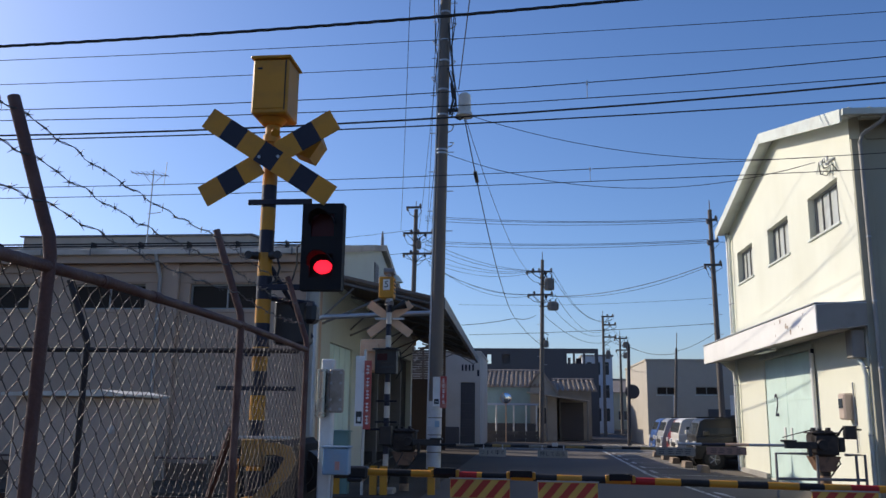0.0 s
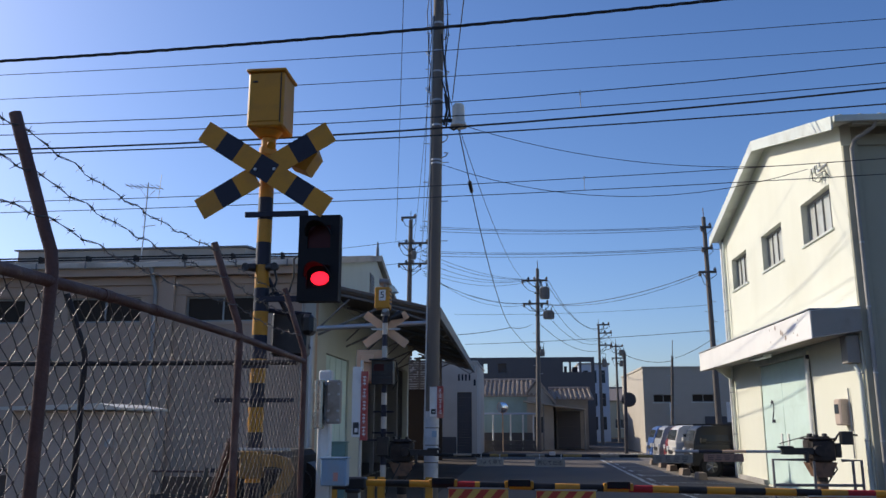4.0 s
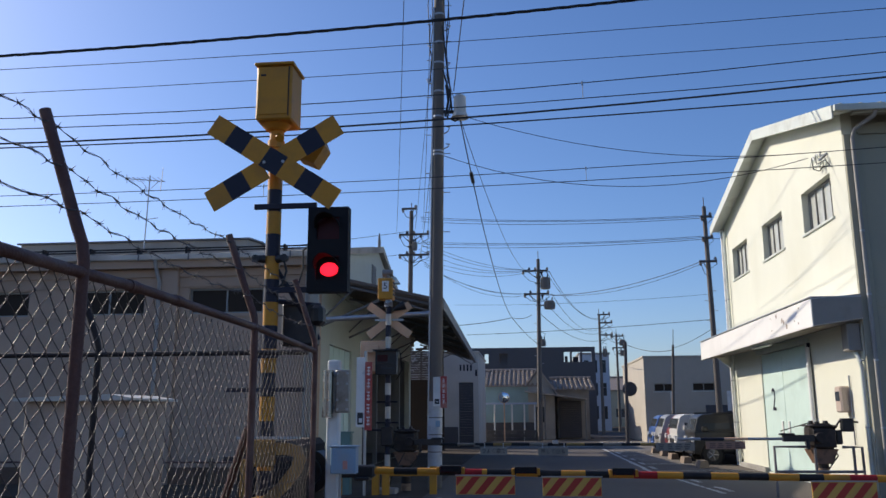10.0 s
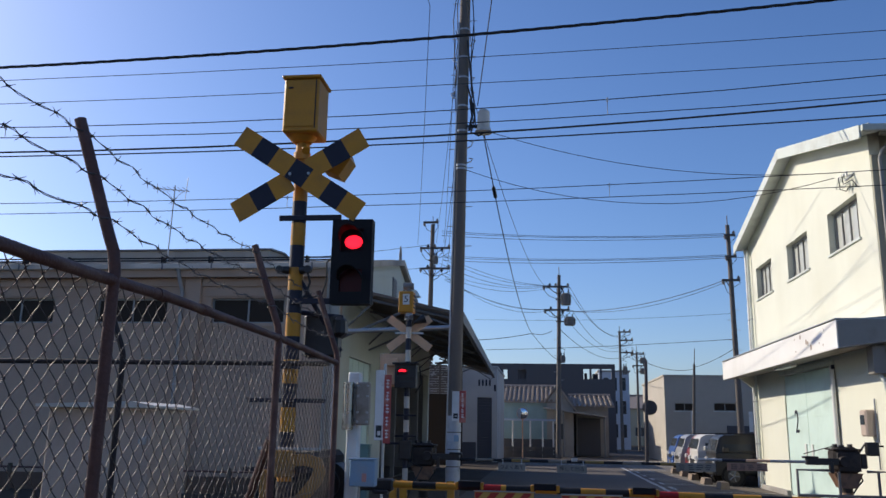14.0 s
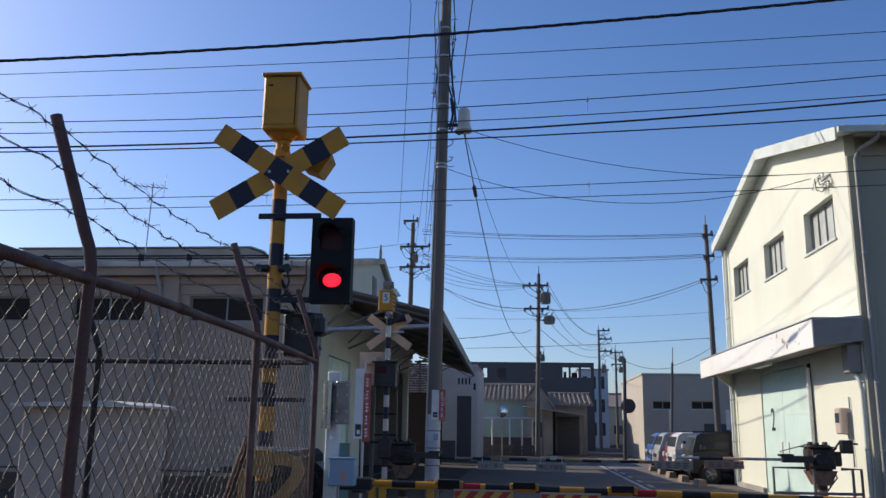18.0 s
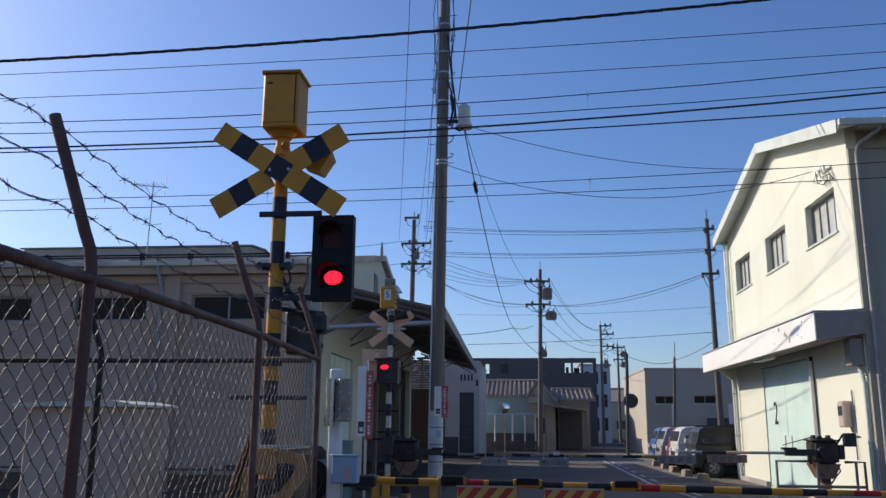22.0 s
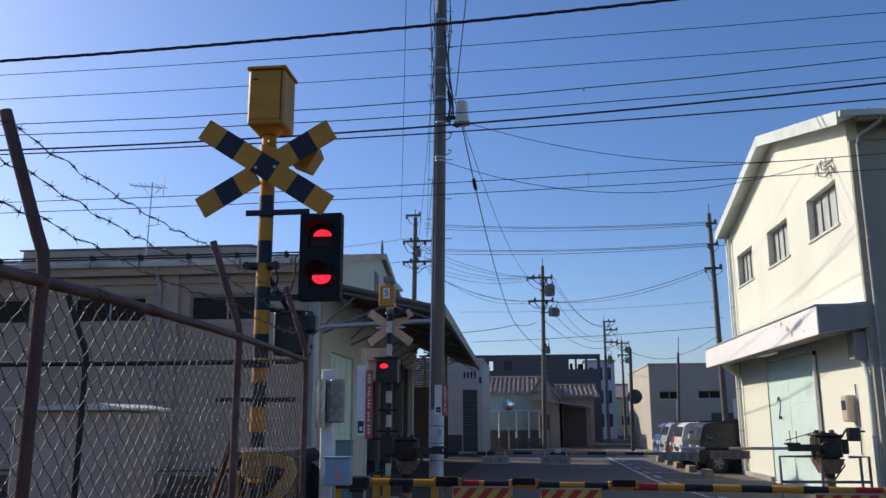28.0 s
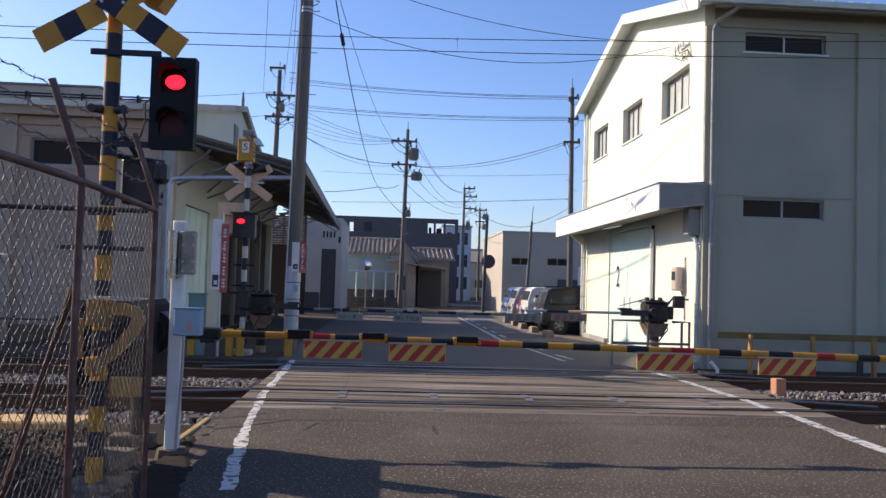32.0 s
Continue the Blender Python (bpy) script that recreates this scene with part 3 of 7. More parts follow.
def barbed(bm, p0, p1, sag, rnd, bow=0.0):
    p0, p1 = Vector(p0), Vector(p1)
    n = 40
    L = (p1 - p0).length
    base = [p0.lerp(p1, i / n) + Vector((0.006 * math.sin(i * 1.7 + L), 0, -sag * 4 * (i / n) * (1 - i / n) + 0.006 * math.sin(i * 1.1))) for i in range(n + 1)]
    for ph in (0, math.pi):
        tube(bm, [b + Vector((0.0022 * math.cos(i * 1.3 + ph), 0, 0.0022 * math.sin(i * 1.3 + ph))) for i, b in enumerate(base)], 0.0015, 4)
    k = int(L / 0.105)
    for i in range(k):
        c = base[int((i + 0.5) / k * n)]
        for _ in range(2):
            d = Vector((rnd.uniform(-1, 1), rnd.uniform(-0.4, 0.4), rnd.uniform(-1, 1))).normalized() * 0.021
            tube(bm, [c - d, c, c + d], [0.0006, 0.0018, 0.0006], 4)
        cyl(bm, c - Vector((0, 0.006, 0)), c + Vector((0, 0.006, 0)), 0.0042, seg=6)


rnd = random.Random(3)
for f in (0.2, 0.53, 0.86):
    bm = B()
    for a, b in zip(fence_posts, fence_posts[1:]):
        o = Vector((0, 0, 2.06)) + LEAN * f
        barbed(bm, Vector((fence_x(a), a, 0)) + o, Vector((fence_x(b), b, 0)) + o, 0.032, rnd)
    part("barbed_wire", bm, mat("old_barbed_wire", (0.14, 0.13, 0.12), 0.55, metal=0.5, var=0.3, scale=20, bump=0) if f == 0.2 else bpy.data.materials["old_barbed_wire"], fence, "rusty twisted barbed wire")

# railway-side fence: rail and bent posts, parallel to the tracks
# Darker copy of the rusty pipe: the shade on it is coloured in.
SHADEPIPE = mat("shaded_pipe", (0.032, 0.024, 0.022), 0.7, metal=0.2, var=0.3, scale=8, bump=0.3)
f2 = thing("railway_fence", "rusty pipe rail with bent posts along the railway, darkened for shade", "fence")
for i in range(6):
    x = -3.12 - i * 1.8
    bm = B()
    tube(bm, [(x, 5.66, -0.3), (x, 5.66, 2.0), (x - 0.01, 5.65, 2.06), (x - 0.16, 5.62, 2.46)], 0.022, 12)
    part("post", bm, SHADEPIPE, f2, smooth=50)
bm = B()
tube(bm, [(-1.55, 5.66, 1.955), (-6, 5.66, 1.96), (-13, 5.66, 1.96)], 0.019, 10)
part("rail", bm, SHADEPIPE, f2, smooth=50)


# ---- near warning signal ----
def banded_pole(parent, x, y, z0, z1, r, step, mats, first=0, name="band"):
    z, k = z1, first
    while z > z0 + 1e-3:
        b = max(z - step, z0)
        bm = B()
        cyl(bm, (x, y, b), (x, y, z), r, seg=20)
        part(name, bm, mats[k % len(mats)], parent, smooth=40)
        z, k = b, k + 1


def blade(parent, cx, cy, cz, length, width, angle, mats, n=7, thick=0.012, skip_mid=False):
    """A crossbuck blade in the plane y = cy, painted in n bands."""
    w = length / n
    m = Matrix.Translation((cx, cy, cz)) @ Matrix.Rotation(-radians(angle), 4, "Y")
    for i in range(n):
        if skip_mid and i == n // 2:
            continue
        bm = B()
        box(bm, -length / 2 + i * w, -length / 2 + (i + 1) * w, -thick / 2, thick / 2, -width / 2, width / 2, 0.0, m)
        part("blade_band", bm, mats[i % 2], parent)


GRIME = mat("grimy_concrete", (0.14, 0.115, 0.09), 0.9, spec=0.2, var=0.2, scale=3, bump=0.4, dirt=(0.06, 0.05, 0.04), dirt_amt=0.5, dirt_scale=5)
SIG = (-1.94, 6.0)
sig = thing("crossing_signal", "yellow and black level-crossing warning signal with flashing red lamps", "signal")
sx, sy = SIG
banded_pole(sig, sx, sy, 3.256, 3.79, 0.057, 0.6, (YELLOW,), 0, "pole_band")
banded_pole(sig, sx, sy, 0.0, 3.256, 0.057, 0.1785, (NAVY, YELLOW), 0, "pole_band")
bm = B()
box(bm, sx - 0.2, sx + 0.2, sy - 0.2, sy + 0.2, -0.3, 0.04, 0.02)
part("footing", bm, GRIME, sig)
# bell box
bx = B()
box(bx, -2.07, -1.78, 5.83, 6.12, 3.79, 4.24, 0.012)
bell = part("bell_box", bx, YELLOW, sig)
bm = B()
box(bm, -2.085, -1.765, 5.81, 6.14, 4.24, 4.265, 0.006)
part("lid", bm, YELLOW, bell)
bm = B()
box(bm, -2.055, -1.81, 5.822, 5.83, 3.83, 4.22, 0.003)
part("door", bm, YELLOW, bell)
bm = B()
box(bm, -1.809, -1.802, 5.824, 5.832, 3.82, 4.23)
box(bm, -2.03, -1.99, 5.814, 5.824, 4.15, 4.165, 0.003)
part("hinge", bm, NAVY, bell)
bm = B()
cyl(bm, (sx, sy - 0.02, 3.745), (sx, sy - 0.02, 3.79), 0.075, 0.115, 16)
cyl(bm, (sx, sy - 0.01, 3.6), (sx, sy - 0.01, 3.66), 0.068, seg=16)
cyl(bm, (sx + 0.05, sy - 0.08, 3.66), (sx + 0.02, sy - 0.02, 3.72), 0.035, 0.02, 10)
part("collar", bm, YELLOW, bell, smooth=40)
# crossbuck
bk = part("crossbuck", B(), NAVY, sig)
blade(bk, -1.92, 5.885, 3.447, 1.18, 0.175, 30.7, (YELLOW, NAVY), skip_mid=True)
blade(bk, -1.92, 5.868, 3.457, 1.19, 0.175, -33.0, (YELLOW, NAVY))
for dx in (-0.075, 0.075):
    part("bolt", cyl(B(), (-1.915 + dx, 5.85, 3.45), (-1.915 + dx, 5.865, 3.45), 0.012, seg=8), GALV, bk)
bm = B()
box(bm, sx - 0.1, sx + 0.08, sy - 0.12, sy - 0.05, 3.44, 3.5)
part("bracket", bm, NAVY, bk)
# loudspeaker behind the upper right blade
sp = B()
prism(sp, [(-0.1, -0.06), (0.04, -0.12), (0.13, 0.02), (0.1, 0.1), (-0.02, 0.11)], Matrix.Translation((-1.68, 6.02, 3.6)) @ Matrix(((1, 0, 0, 0), (0, 0, 0.2, 0), (0, 1, 0, 0), (0, 0, 0, 1))))
part("loudspeaker", sp, YELLOW, sig)
# cross arms
for z, a, b in ((3.11, sx - 0.14, -1.58), (2.45, sx - 0.02, -1.36)):
    bm = B()
    box(bm, a, b, sy - 0.075, sy - 0.055, z - 0.022, z + 0.022, 0.004)
    part("cross_arm", bm, NAVY, sig)


# signal head: housing, hooded openings, lit elements behind them and one added plate that covers them in turn, in place
# of switching
def signal_head(parent, x0, x1, y, z0, z1, lamps, r, hood):
    hd = B()
    cx = (x0 + x1) / 2
    # front plate with square openings
    wall_y(hd, y, y + 0.012, x0, x1, z0, z1, [(cx - r, cx + r, z - r, z + r) for z in lamps])
    head = part("signal_head", hd, MATTBLACK, parent, "black signal head with two hooded red lamps")
    bm = B()
    box(bm, x0 + 0.012, x1 - 0.012, y + 0.07, y + 0.15, z0 + 0.01, z1 - 0.01, 0.01)
    part("housing", bm, MATTBLACK, head)
    bm = B()
    box(bm, x0, x0 + 0.012, y + 0.012, y + 0.1, z0, z1)
    box(bm, x1 - 0.012, x1, y + 0.012, y + 0.1, z0, z1)
    box(bm, x0 + 0.012, x1 - 0.012, y + 0.012, y + 0.1, z1 - 0.012, z1)
    box(bm, x0 + 0.012, x1 - 0.012, y + 0.012, y + 0.1, z0, z0 + 0.012)
    part("rim", bm, MATTBLACK, head)
    for z in lamps:
        bm = B()
        bmesh.ops.create_uvsphere(bm, u_segments=24, v_segments=12, radius=r * 0.8, matrix=Matrix.Translation((cx, y + 0.064, z)) @ Matrix.Diagonal((1, 0.22, 0.75, 1)))
        part("lamp", bm, LAMPRED, head, "glowing red lamp", smooth=60)
        bm = B()
        seg = 14
        pts = [(math.cos(math.pi * k / seg), math.sin(math.pi * k / seg)) for k in range(seg + 1)]
        for rr0, rr1 in ((r * 1.05, r * 1.12),):
            ring = []
            for c, s in pts:
                dep = hood * (0.25 + 0.75 * s)
                ring.append([bm.verts.new((cx + c * q, yy, z + s * q * 0.95)) for q in (rr0, rr1) for yy in (y, y - dep)])
            for u, v in zip(ring, ring[1:]):
                for a, b in ((0, 1), (1, 3), (3, 2), (2, 0)):
                    bm.faces.new((u[a], u[b], v[b], v[a]))
        bmesh.ops.recalc_face_normals(bm, faces=bm.faces)
        part("hood", bm, SOOT, head, smooth=50)
    sh = B()
    box(sh, -r * 1.02, r * 1.02, 0, 0.012, -0.148, 0.148, 0.002)
    shutter = part("shutter", sh, LENS, head, "added dark red plate that hides one lit lamp")
    shutter.location = (cx, y + 0.022, lamps[0])
    return head, shutter


MATTBLACK = mat("matt_black_paint", (0.008, 0.008, 0.01), 0.7, spec=0.3, var=0.2, bump=0.05)
SOOT = mat("matt_soot", (0.004, 0.004, 0.005), 0.9, var=0.2, bump=0)
NEAR_LAMPS = (2.912, 2.602)
near_shutter = signal_head(sig, -1.63, -1.317, 5.87, 2.42, 3.077, NEAR_LAMPS, 0.088, 0.16)[1]
# backing board frame, brighter flank
bm = B()
tube(bm, [(-1.62, 5.95, 2.81), (-1.683, 5.95, 2.757), (-1.68, 5.95, 2.62), (-1.71, 5.95, 2.505), (-1.767, 5.95, 2.485), (-1.86, 5.95, 2.485)], 0.007, 6)
part("cable", bm, CABLE, sig, smooth=50)
for dx in (-0.075, 0.075):
    bm = cyl(B(), (sx + dx * 0.7, sy - 0.03, 2.7), (sx + dx * 1.5, sy - 0.06, 2.7), 0.034, 0.026, 12)
    cyl(bm, (sx + dx * 1.5, sy - 0.08, 2.7), (sx + dx * 1.5, sy - 0.04, 2.7), 0.03, seg=12)
    part("lamp_knob", bm, BLACK, sig, smooth=40)
bm = B()
tube(bm, [(sx + 0.11, sy - 0.06, 2.68), (sx + 0.13, sy - 0.05, 2.6), (sx + 0.1, sy - 0.05, 2.5), (sx + 0.06, sy - 0.05, 2.47)], 0.009, 6)
part("cable", bm, CABLE, sig, smooth=50)
# the head that faces the other way, seen from behind
bm = B()
box(bm, -1.9, -1.62, 6.14, 6.3, 2.04, 2.38, 0.02)
box(bm, -1.86, -1.66, 6.3, 6.42, 2.24, 2.32, 0.02)
box(bm, -1.86, -1.66, 6.3, 6.42, 2.08, 2.16, 0.02)
box(bm, -1.66, -1.56, 6.1, 6.25, 2.2, 2.36, 0.03)
part("rear_signal_head", bm, BLACK, sig)
bm = B()
for a, b in (((-1.9, 6.0, 2.62), (-1.62, 6.25, 2.1)), ((-1.9, 6.05, 2.38), (-1.6, 6.2, 2.36))):
    cyl(bm, a, b, 0.02, seg=8)
part("rear_arm", bm, NAVY, sig, smooth=40)
for z, w in ((1.7, 0.3), (1.2, 0.3), (1.95, 0.1)):
    part("step_bar", box(B(), sx - w, sx + w, sy - 0.08, sy - 0.055, z - 0.016, z + 0.016, 0.003), NAVY, sig)
# yellow guard brackets at the foot
GUARD = mat("scuffed_yellow", (0.34, 0.17, 0.033), 0.6, var=0.2, scale=6, bump=0.2, dirt=(0.2, 0.12, 0.06), dirt_amt=0.6, dirt_scale=4)


def band(bm, pts, w, y0, y1):
    """A flat bent strip in the plane between y0 and y1."""
    left, right = [], []
    for i, p in enumerate(pts):
        a, b = pts[max(i - 1, 0)], pts[min(i + 1, len(pts) - 1)]
        dx, dz = b[0] - a[0], b[1] - a[1]
        ln = math.hypot(dx, dz)
        left.append((p[0] - dz / ln * w / 2, p[1] + dx / ln * w / 2))
        right.append((p[0] + dz / ln * w / 2, p[1] - dx / ln * w / 2))
    for i in range(len(pts) - 1):
        prism(bm, [left[i], left[i + 1], right[i + 1], right[i]], Matrix(((1, 0, 0, 0), (0, 0, y1 - y0, y0), (0, 1, 0, 0), (0, 0, 0, 1))))
    return bm


gd = band(B(), [(-1.97, 1.27), (-1.74, 1.275), (-1.655, 1.255), (-1.635, 1.2), (-1.67, 1.12), (-1.75, 1.02), (-1.85, 0.925), (-1.96, 0.835)], 0.085, 5.84, 5.88)
bmesh.ops.remove_doubles(gd, verts=gd.verts, dist=1e-4)
guard = part("guard", gd, GUARD, sig, "dented yellow guard bar")
part("upper_plate", box(B(), -1.99, -1.84, 5.832, 5.93, 1.15, 1.34, 0.008), GUARD, guard)
part("lower_plate", box(B(), -2.0, -1.9, 5.885, 5.93, 0.8, 0.93, 0.008), GUARD, guard)
part("side_strip", box(B(), -2.08, -2.02, 5.86, 5.9, 0.92, 1.2, 0.005), GUARD, guard)
part("clamp_plate", box(B(), -1.82, -1.6, 5.86, 5.9, 0.66, 0.8, 0.005), GUARD, guard, "rust-stained yellow clamp plate")
part("top_bar", box(B(), -2.13, -1.64, 5.885, 5.9, 1.34, 1.36, 0.003), GALV, guard)

# ---- emergency-button post beside the road ----
ep = thing("alarm_post", "white square steel post with steel case and pale blue box", "post", at=(-1.695, 7.15, 0))
bm = B()
box(bm, -0.055, 0.055, -0.055, 0.055, 0.0, 1.99, 0.012)
part("column", bm, WHITE, ep)
bm = B()
cyl(bm, (0, 0, -0.3), (0, 0, 0.05), 0.19, 0.12, 9)
part("footing", bm, GRIME, ep)
bm = B()
cyl(bm, (-0.032, -0.105, 1.49), (-0.032, -0.105, 1.9), 0.045, seg=20)
for z in (1.5, 1.53, 1.85, 1.88):
    cyl(bm, (-0.032, -0.105, z), (-0.032, -0.105, z + 0.014), 0.05, seg=20)
part("steel_case", bm, mat("stainless", (0.3, 0.29, 0.275), 0.26, metal=1.0, var=0.12, scale=9, bump=0.05), ep, "shiny stainless steel tube case", smooth=40)
bm = B()
box(bm, 0.035, 0.16, -0.12, -0.058, 1.53, 1.9, 0.012)
cb_ = part("case_back", bm, mat("dull_grey_case", (0.3, 0.28, 0.25), 0.45, metal=0.4, var=0.2, scale=7, bump=0.1, dirt=(0.16, 0.13, 0.1), dirt_amt=0.4, dirt_scale=9), ep, "dull grey steel case")
for z in (1.56, 1.64, 1.78, 1.87):
    for x in (0.055, 0.14):
        part("bolt", cyl(B(), (x, -0.132, z), (x, -0.119, z), 0.011, seg=8), GALV, cb_)
bm = B()
for z in (1.56, 1.84):
    box(bm, -0.085, 0.06, -0.075, -0.056, z, z + 0.03, 0.004)
part("strap", bm, GALV, ep)
bm = B()
box(bm, 0.02, 0.24, -0.19, -0.06, 1.02, 1.24, 0.008)
bb = part("button_box", bm, BLUEBOX, ep, "pale blue alarm box")
bm = B()
box(bm, 0.01, 0.25, -0.2, -0.05, 1.24, 1.255, 0.004)
part("lid", bm, BLUEBOX, bb)
bm = B()
box(bm, 0.13, 0.17, -0.196, -0.19, 1.06, 1.13)
part("sticker", bm, mat("pale_red_sticker", (0.6, 0.3, 0.25), 0.5, var=0.2, bump=0), bb)
bm = B()
tube(bm, [(0.09, -0.1, 1.03), (0.085, -0.1, 0.7), (0.06, -0.09, 0.25), (0.05, -0.08, 0.02)], 0.012, 8)
part("conduit", bm, GALV, ep, smooth=50)

# ---- near barrier: drive, arm with striped boards and lamps ----
br = thing("level_crossing_barrier", "yellow and black barrier arm lowered across the road", "barrier")
bm = B()
cyl(bm, (-2.02, 7.55, 1.0), (-2.02, 7.85, 1.0), 0.2, seg=24)
cyl(bm, (-2.02, 7.5, 1.0), (-2.02, 7.55, 1.0), 0.13, seg=20)
part("drum", bm, BLACK, br, smooth=40)
bm = B()
box(bm, -2.44, -1.95, 6.78, 7.95, 0.6, 1.3, 0.05)
part("drive_box", bm, SOOT, br, "black barrier drive box")
bm = B()
cyl(bm, (-2.15, 7.78, -0.3), (-2.15, 7.78, 0.6), 0.08, seg=16)
part("pedestal", bm, BLACK, br, smooth=40)
bm = B()
box(bm, -1.9, -1.42, 7.64, 7.76, 0.94, 1.05, 0.015)
box(bm, -1.6, -1.46, 7.6, 7.8, 0.915, 0.95, 0.01)
part("arm_clamp", bm, BLACK, br)


def arm_z(x):
    return 1.0 - 0.014 * (x + 1.4) - 0.0000 * x


bands = [(-1.42, -1.24, YELLOW), (-1.24, -1.02, NAVY), (-1.02, -0.82, YELLOW), (-0.82, -0.59, NAVY), (-0.59, -0.42, RED), (-0.42, -0.375, YELLOW), (-0.375, -0.11, NAVY), (-0.11, 0.09, YELLOW), (0.09, 0.3, NAVY), (0.3, 0.52, YELLOW),
         (0.52, 0.73, NAVY), (0.73, 0.95, YELLOW), (0.95, 1.16, RED), (1.16, 1.385, YELLOW), (1.385, 1.63, NAVY), (1.63, 1.87, YELLOW), (1.87, 2.13, NAVY), (2.13, 2.39, YELLOW), (2.39, 2.6, NAVY), (2.6, 2.82, YELLOW), (2.82, 3.05, RED),
         (3.05, 3.29, YELLOW), (3.29, 3.51, NAVY), (3.51, 3.78, YELLOW), (3.78, 4.02, NAVY), (4.02, 4.26, YELLOW), (4.26, 4.44, RED), (4.44, 4.67, YELLOW), (4.67, 4.89, NAVY), (4.89, 5.12, YELLOW), (5.12, 5.35, NAVY), (5.35, 5.6, YELLOW), (5.6, 5.85, NAVY), (5.85, 6.6, YELLOW)]
ARMBLACK = mat("worn_black_band", (0.014, 0.013, 0.013), 0.6, spec=0.3, var=0.3, bump=0.1, dirt=(0.05, 0.04, 0.035), dirt_amt=0.3, dirt_scale=8)
arm = part("arm", B(), YELLOW, br)
for a, b, mm in bands:
    bm = B()
    cyl(bm, (a, 7.7, arm_z(a)), (b, 7.7, arm_z(b)), 0.032, seg=14)
    part("arm_band", bm, ARMBLACK if mm is NAVY else mm, arm, smooth=40)
STRIPEY = mat("board_yellow", (0.6, 0.36, 0.07), 0.55, var=0.08, bump=0.05, dirt=(0.4, 0.27, 0.12), dirt_amt=0.3, dirt_scale=6)
STRIPER = mat("board_red", (0.42, 0.035, 0.02), 0.55, var=0.1, bump=0.05)
for a, b in ((-0.66, -0.12), (0.13, 0.66), (2.49, 3.04), (3.68, 4.25)):
    z1 = arm_z((a + b) / 2) - 0.03
    z0 = z1 - 0.165
    bm = B()
    box(bm, a, b, 7.675, 7.69, z0, z1, 0.003)
    bd = part("striped_board", bm, STRIPEY, br, "yellow board with slanting red stripes")
    n = 4
    p = (b - a) / (n - 0.35)
    for i in range(-1, n):
        u = a + 0.02 + i * p
        sl, w = 0.13, 0.075
        quad = [(u, z0 + 0.006), (u + w, z0 + 0.006), (u + w + sl, z1 - 0.006), (u + sl, z1 - 0.006)]
        # clip to the board
        cl = []
        for k in range(4):
            (x0_, z0_), (x1_, z1_) = quad[k], quad[(k + 1) % 4]
            lo, hi = a + 0.004, b - 0.004
            for (xa, za), (xb, zb) in (((x0_, z0_), (x1_, z1_)),):
                ins_a, ins_b = lo <= xa <= hi, lo <= xb <= hi
                if ins_a:
                    cl.append((xa, za))
                if ins_a != ins_b and abs(xb - xa) > 1e-9:
                    e = lo if min(xa, xb) < lo else hi
                    cl.append((e, za + (zb - za) * (e - xa) / (xb - xa)))
        if len(cl) >= 3:
            bm = B()
            prism(bm, cl, Matrix(((1, 0, 0, 0), (0, 0, -0.003, 7.6745), (0, 1, 0, 0), (0, 0, 0, 1))))
            part("stripe", bm, STRIPER, bd)
    bm = B()
    box(bm, a - 0.01, b + 0.01, 7.668, 7.7, z1, z1 + 0.012, 0.002)
    part("top_rail", bm, GALV, bd)

# lamps on the arm: a glowing strip in a black case under an added hinged flap that hides it
arm_shutters = []
for x in (-0.71, -0.02, 0.86):
    z = arm_z(x) + 0.032
    bm = B()
    box(bm, x - 0.1, x + 0.1, 7.658, 7.735, z - 0.034, z + 0.026, 0.004)
    box(bm, x - 0.1, x - 0.09, 7.64, 7.658, z - 0.034, z + 0.026)
    box(bm, x + 0.09, x + 0.1, 7.64, 7.658, z - 0.034, z + 0.026)
    lp = part("arm_lamp", bm, MATTBLACK, br, "black lamp case with a red light strip")
    for e in (-0.13, 0.1):
        part("end_cap", box(B(), x + e, x + e + 0.03, 7.66, 7.735, z - 0.05, z + 0.012, 0.004), YELLOW, lp, "yellow end cap")
    bm = B()
    box(bm, x - 0.085, x + 0.085, 7.65, 7.657, z - 0.026, z + 0.018)
    part("light_strip", bm, LAMPRED, lp, "glowing red light strip")
    bm = B()
    box(bm, -0.088, 0.088, -0.004, 0, -0.052, 0)
    s = part("flap", bm, MATTBLACK, lp, "added black flap that hides the lit strip")
    s.location = (x, 7.645, z + 0.025)
    arm_shutters.append((s, x, z + 0.025))
# tip rest beyond the road
bm = B()
cyl(bm, (6.3, 7.75, -0.2), (6.3, 7.75, arm_z(6.3) - 0.04), 0.05, seg=12)
part("tip_rest", bm, YELLOW, br, smooth=40)

# ---- small trackside things ----
cb = thing("equipment_cabinet", "beige steel trackside cabinet with a flat lid", "cabinet", at=(-4.3, 7.2, 0), rz=0)
bm = B()
box(bm, -0.1, 0.87, -0.35, 0.4, -0.2, 1.64, 0.015)
part("body", bm, mat("beige_cabinet", (0.52, 0.41, 0.32), 0.6, var=0.08, bump=0.1, dirt=(0.33, 0.26, 0.2), dirt_amt=0.4, dirt_scale=2), cb)
bm = B()
prism(bm, [(-0.17, 1.645), (0.93, 1.645), (0.93, 1.665), (0.72, 1.70), (-0.17, 1.67)], Matrix(((1, 0, 0, 0), (0, 0, 0.95, -0.45), (0, 1, 0, 0), (0, 0, 0, 1))))
part("lid", bm, mat("pale_lid", (0.62, 0.58, 0.5), 0.5, var=0.1, bump=0.1), cb)
bm = B()
box(bm, 0.8, 0.84, -0.38, -0.35, 1.33, 1.4, 0.004)
cyl(bm, (0.81, -0.39, 1.36), (0.81, -0.35, 1.36), 0.03, seg=10)
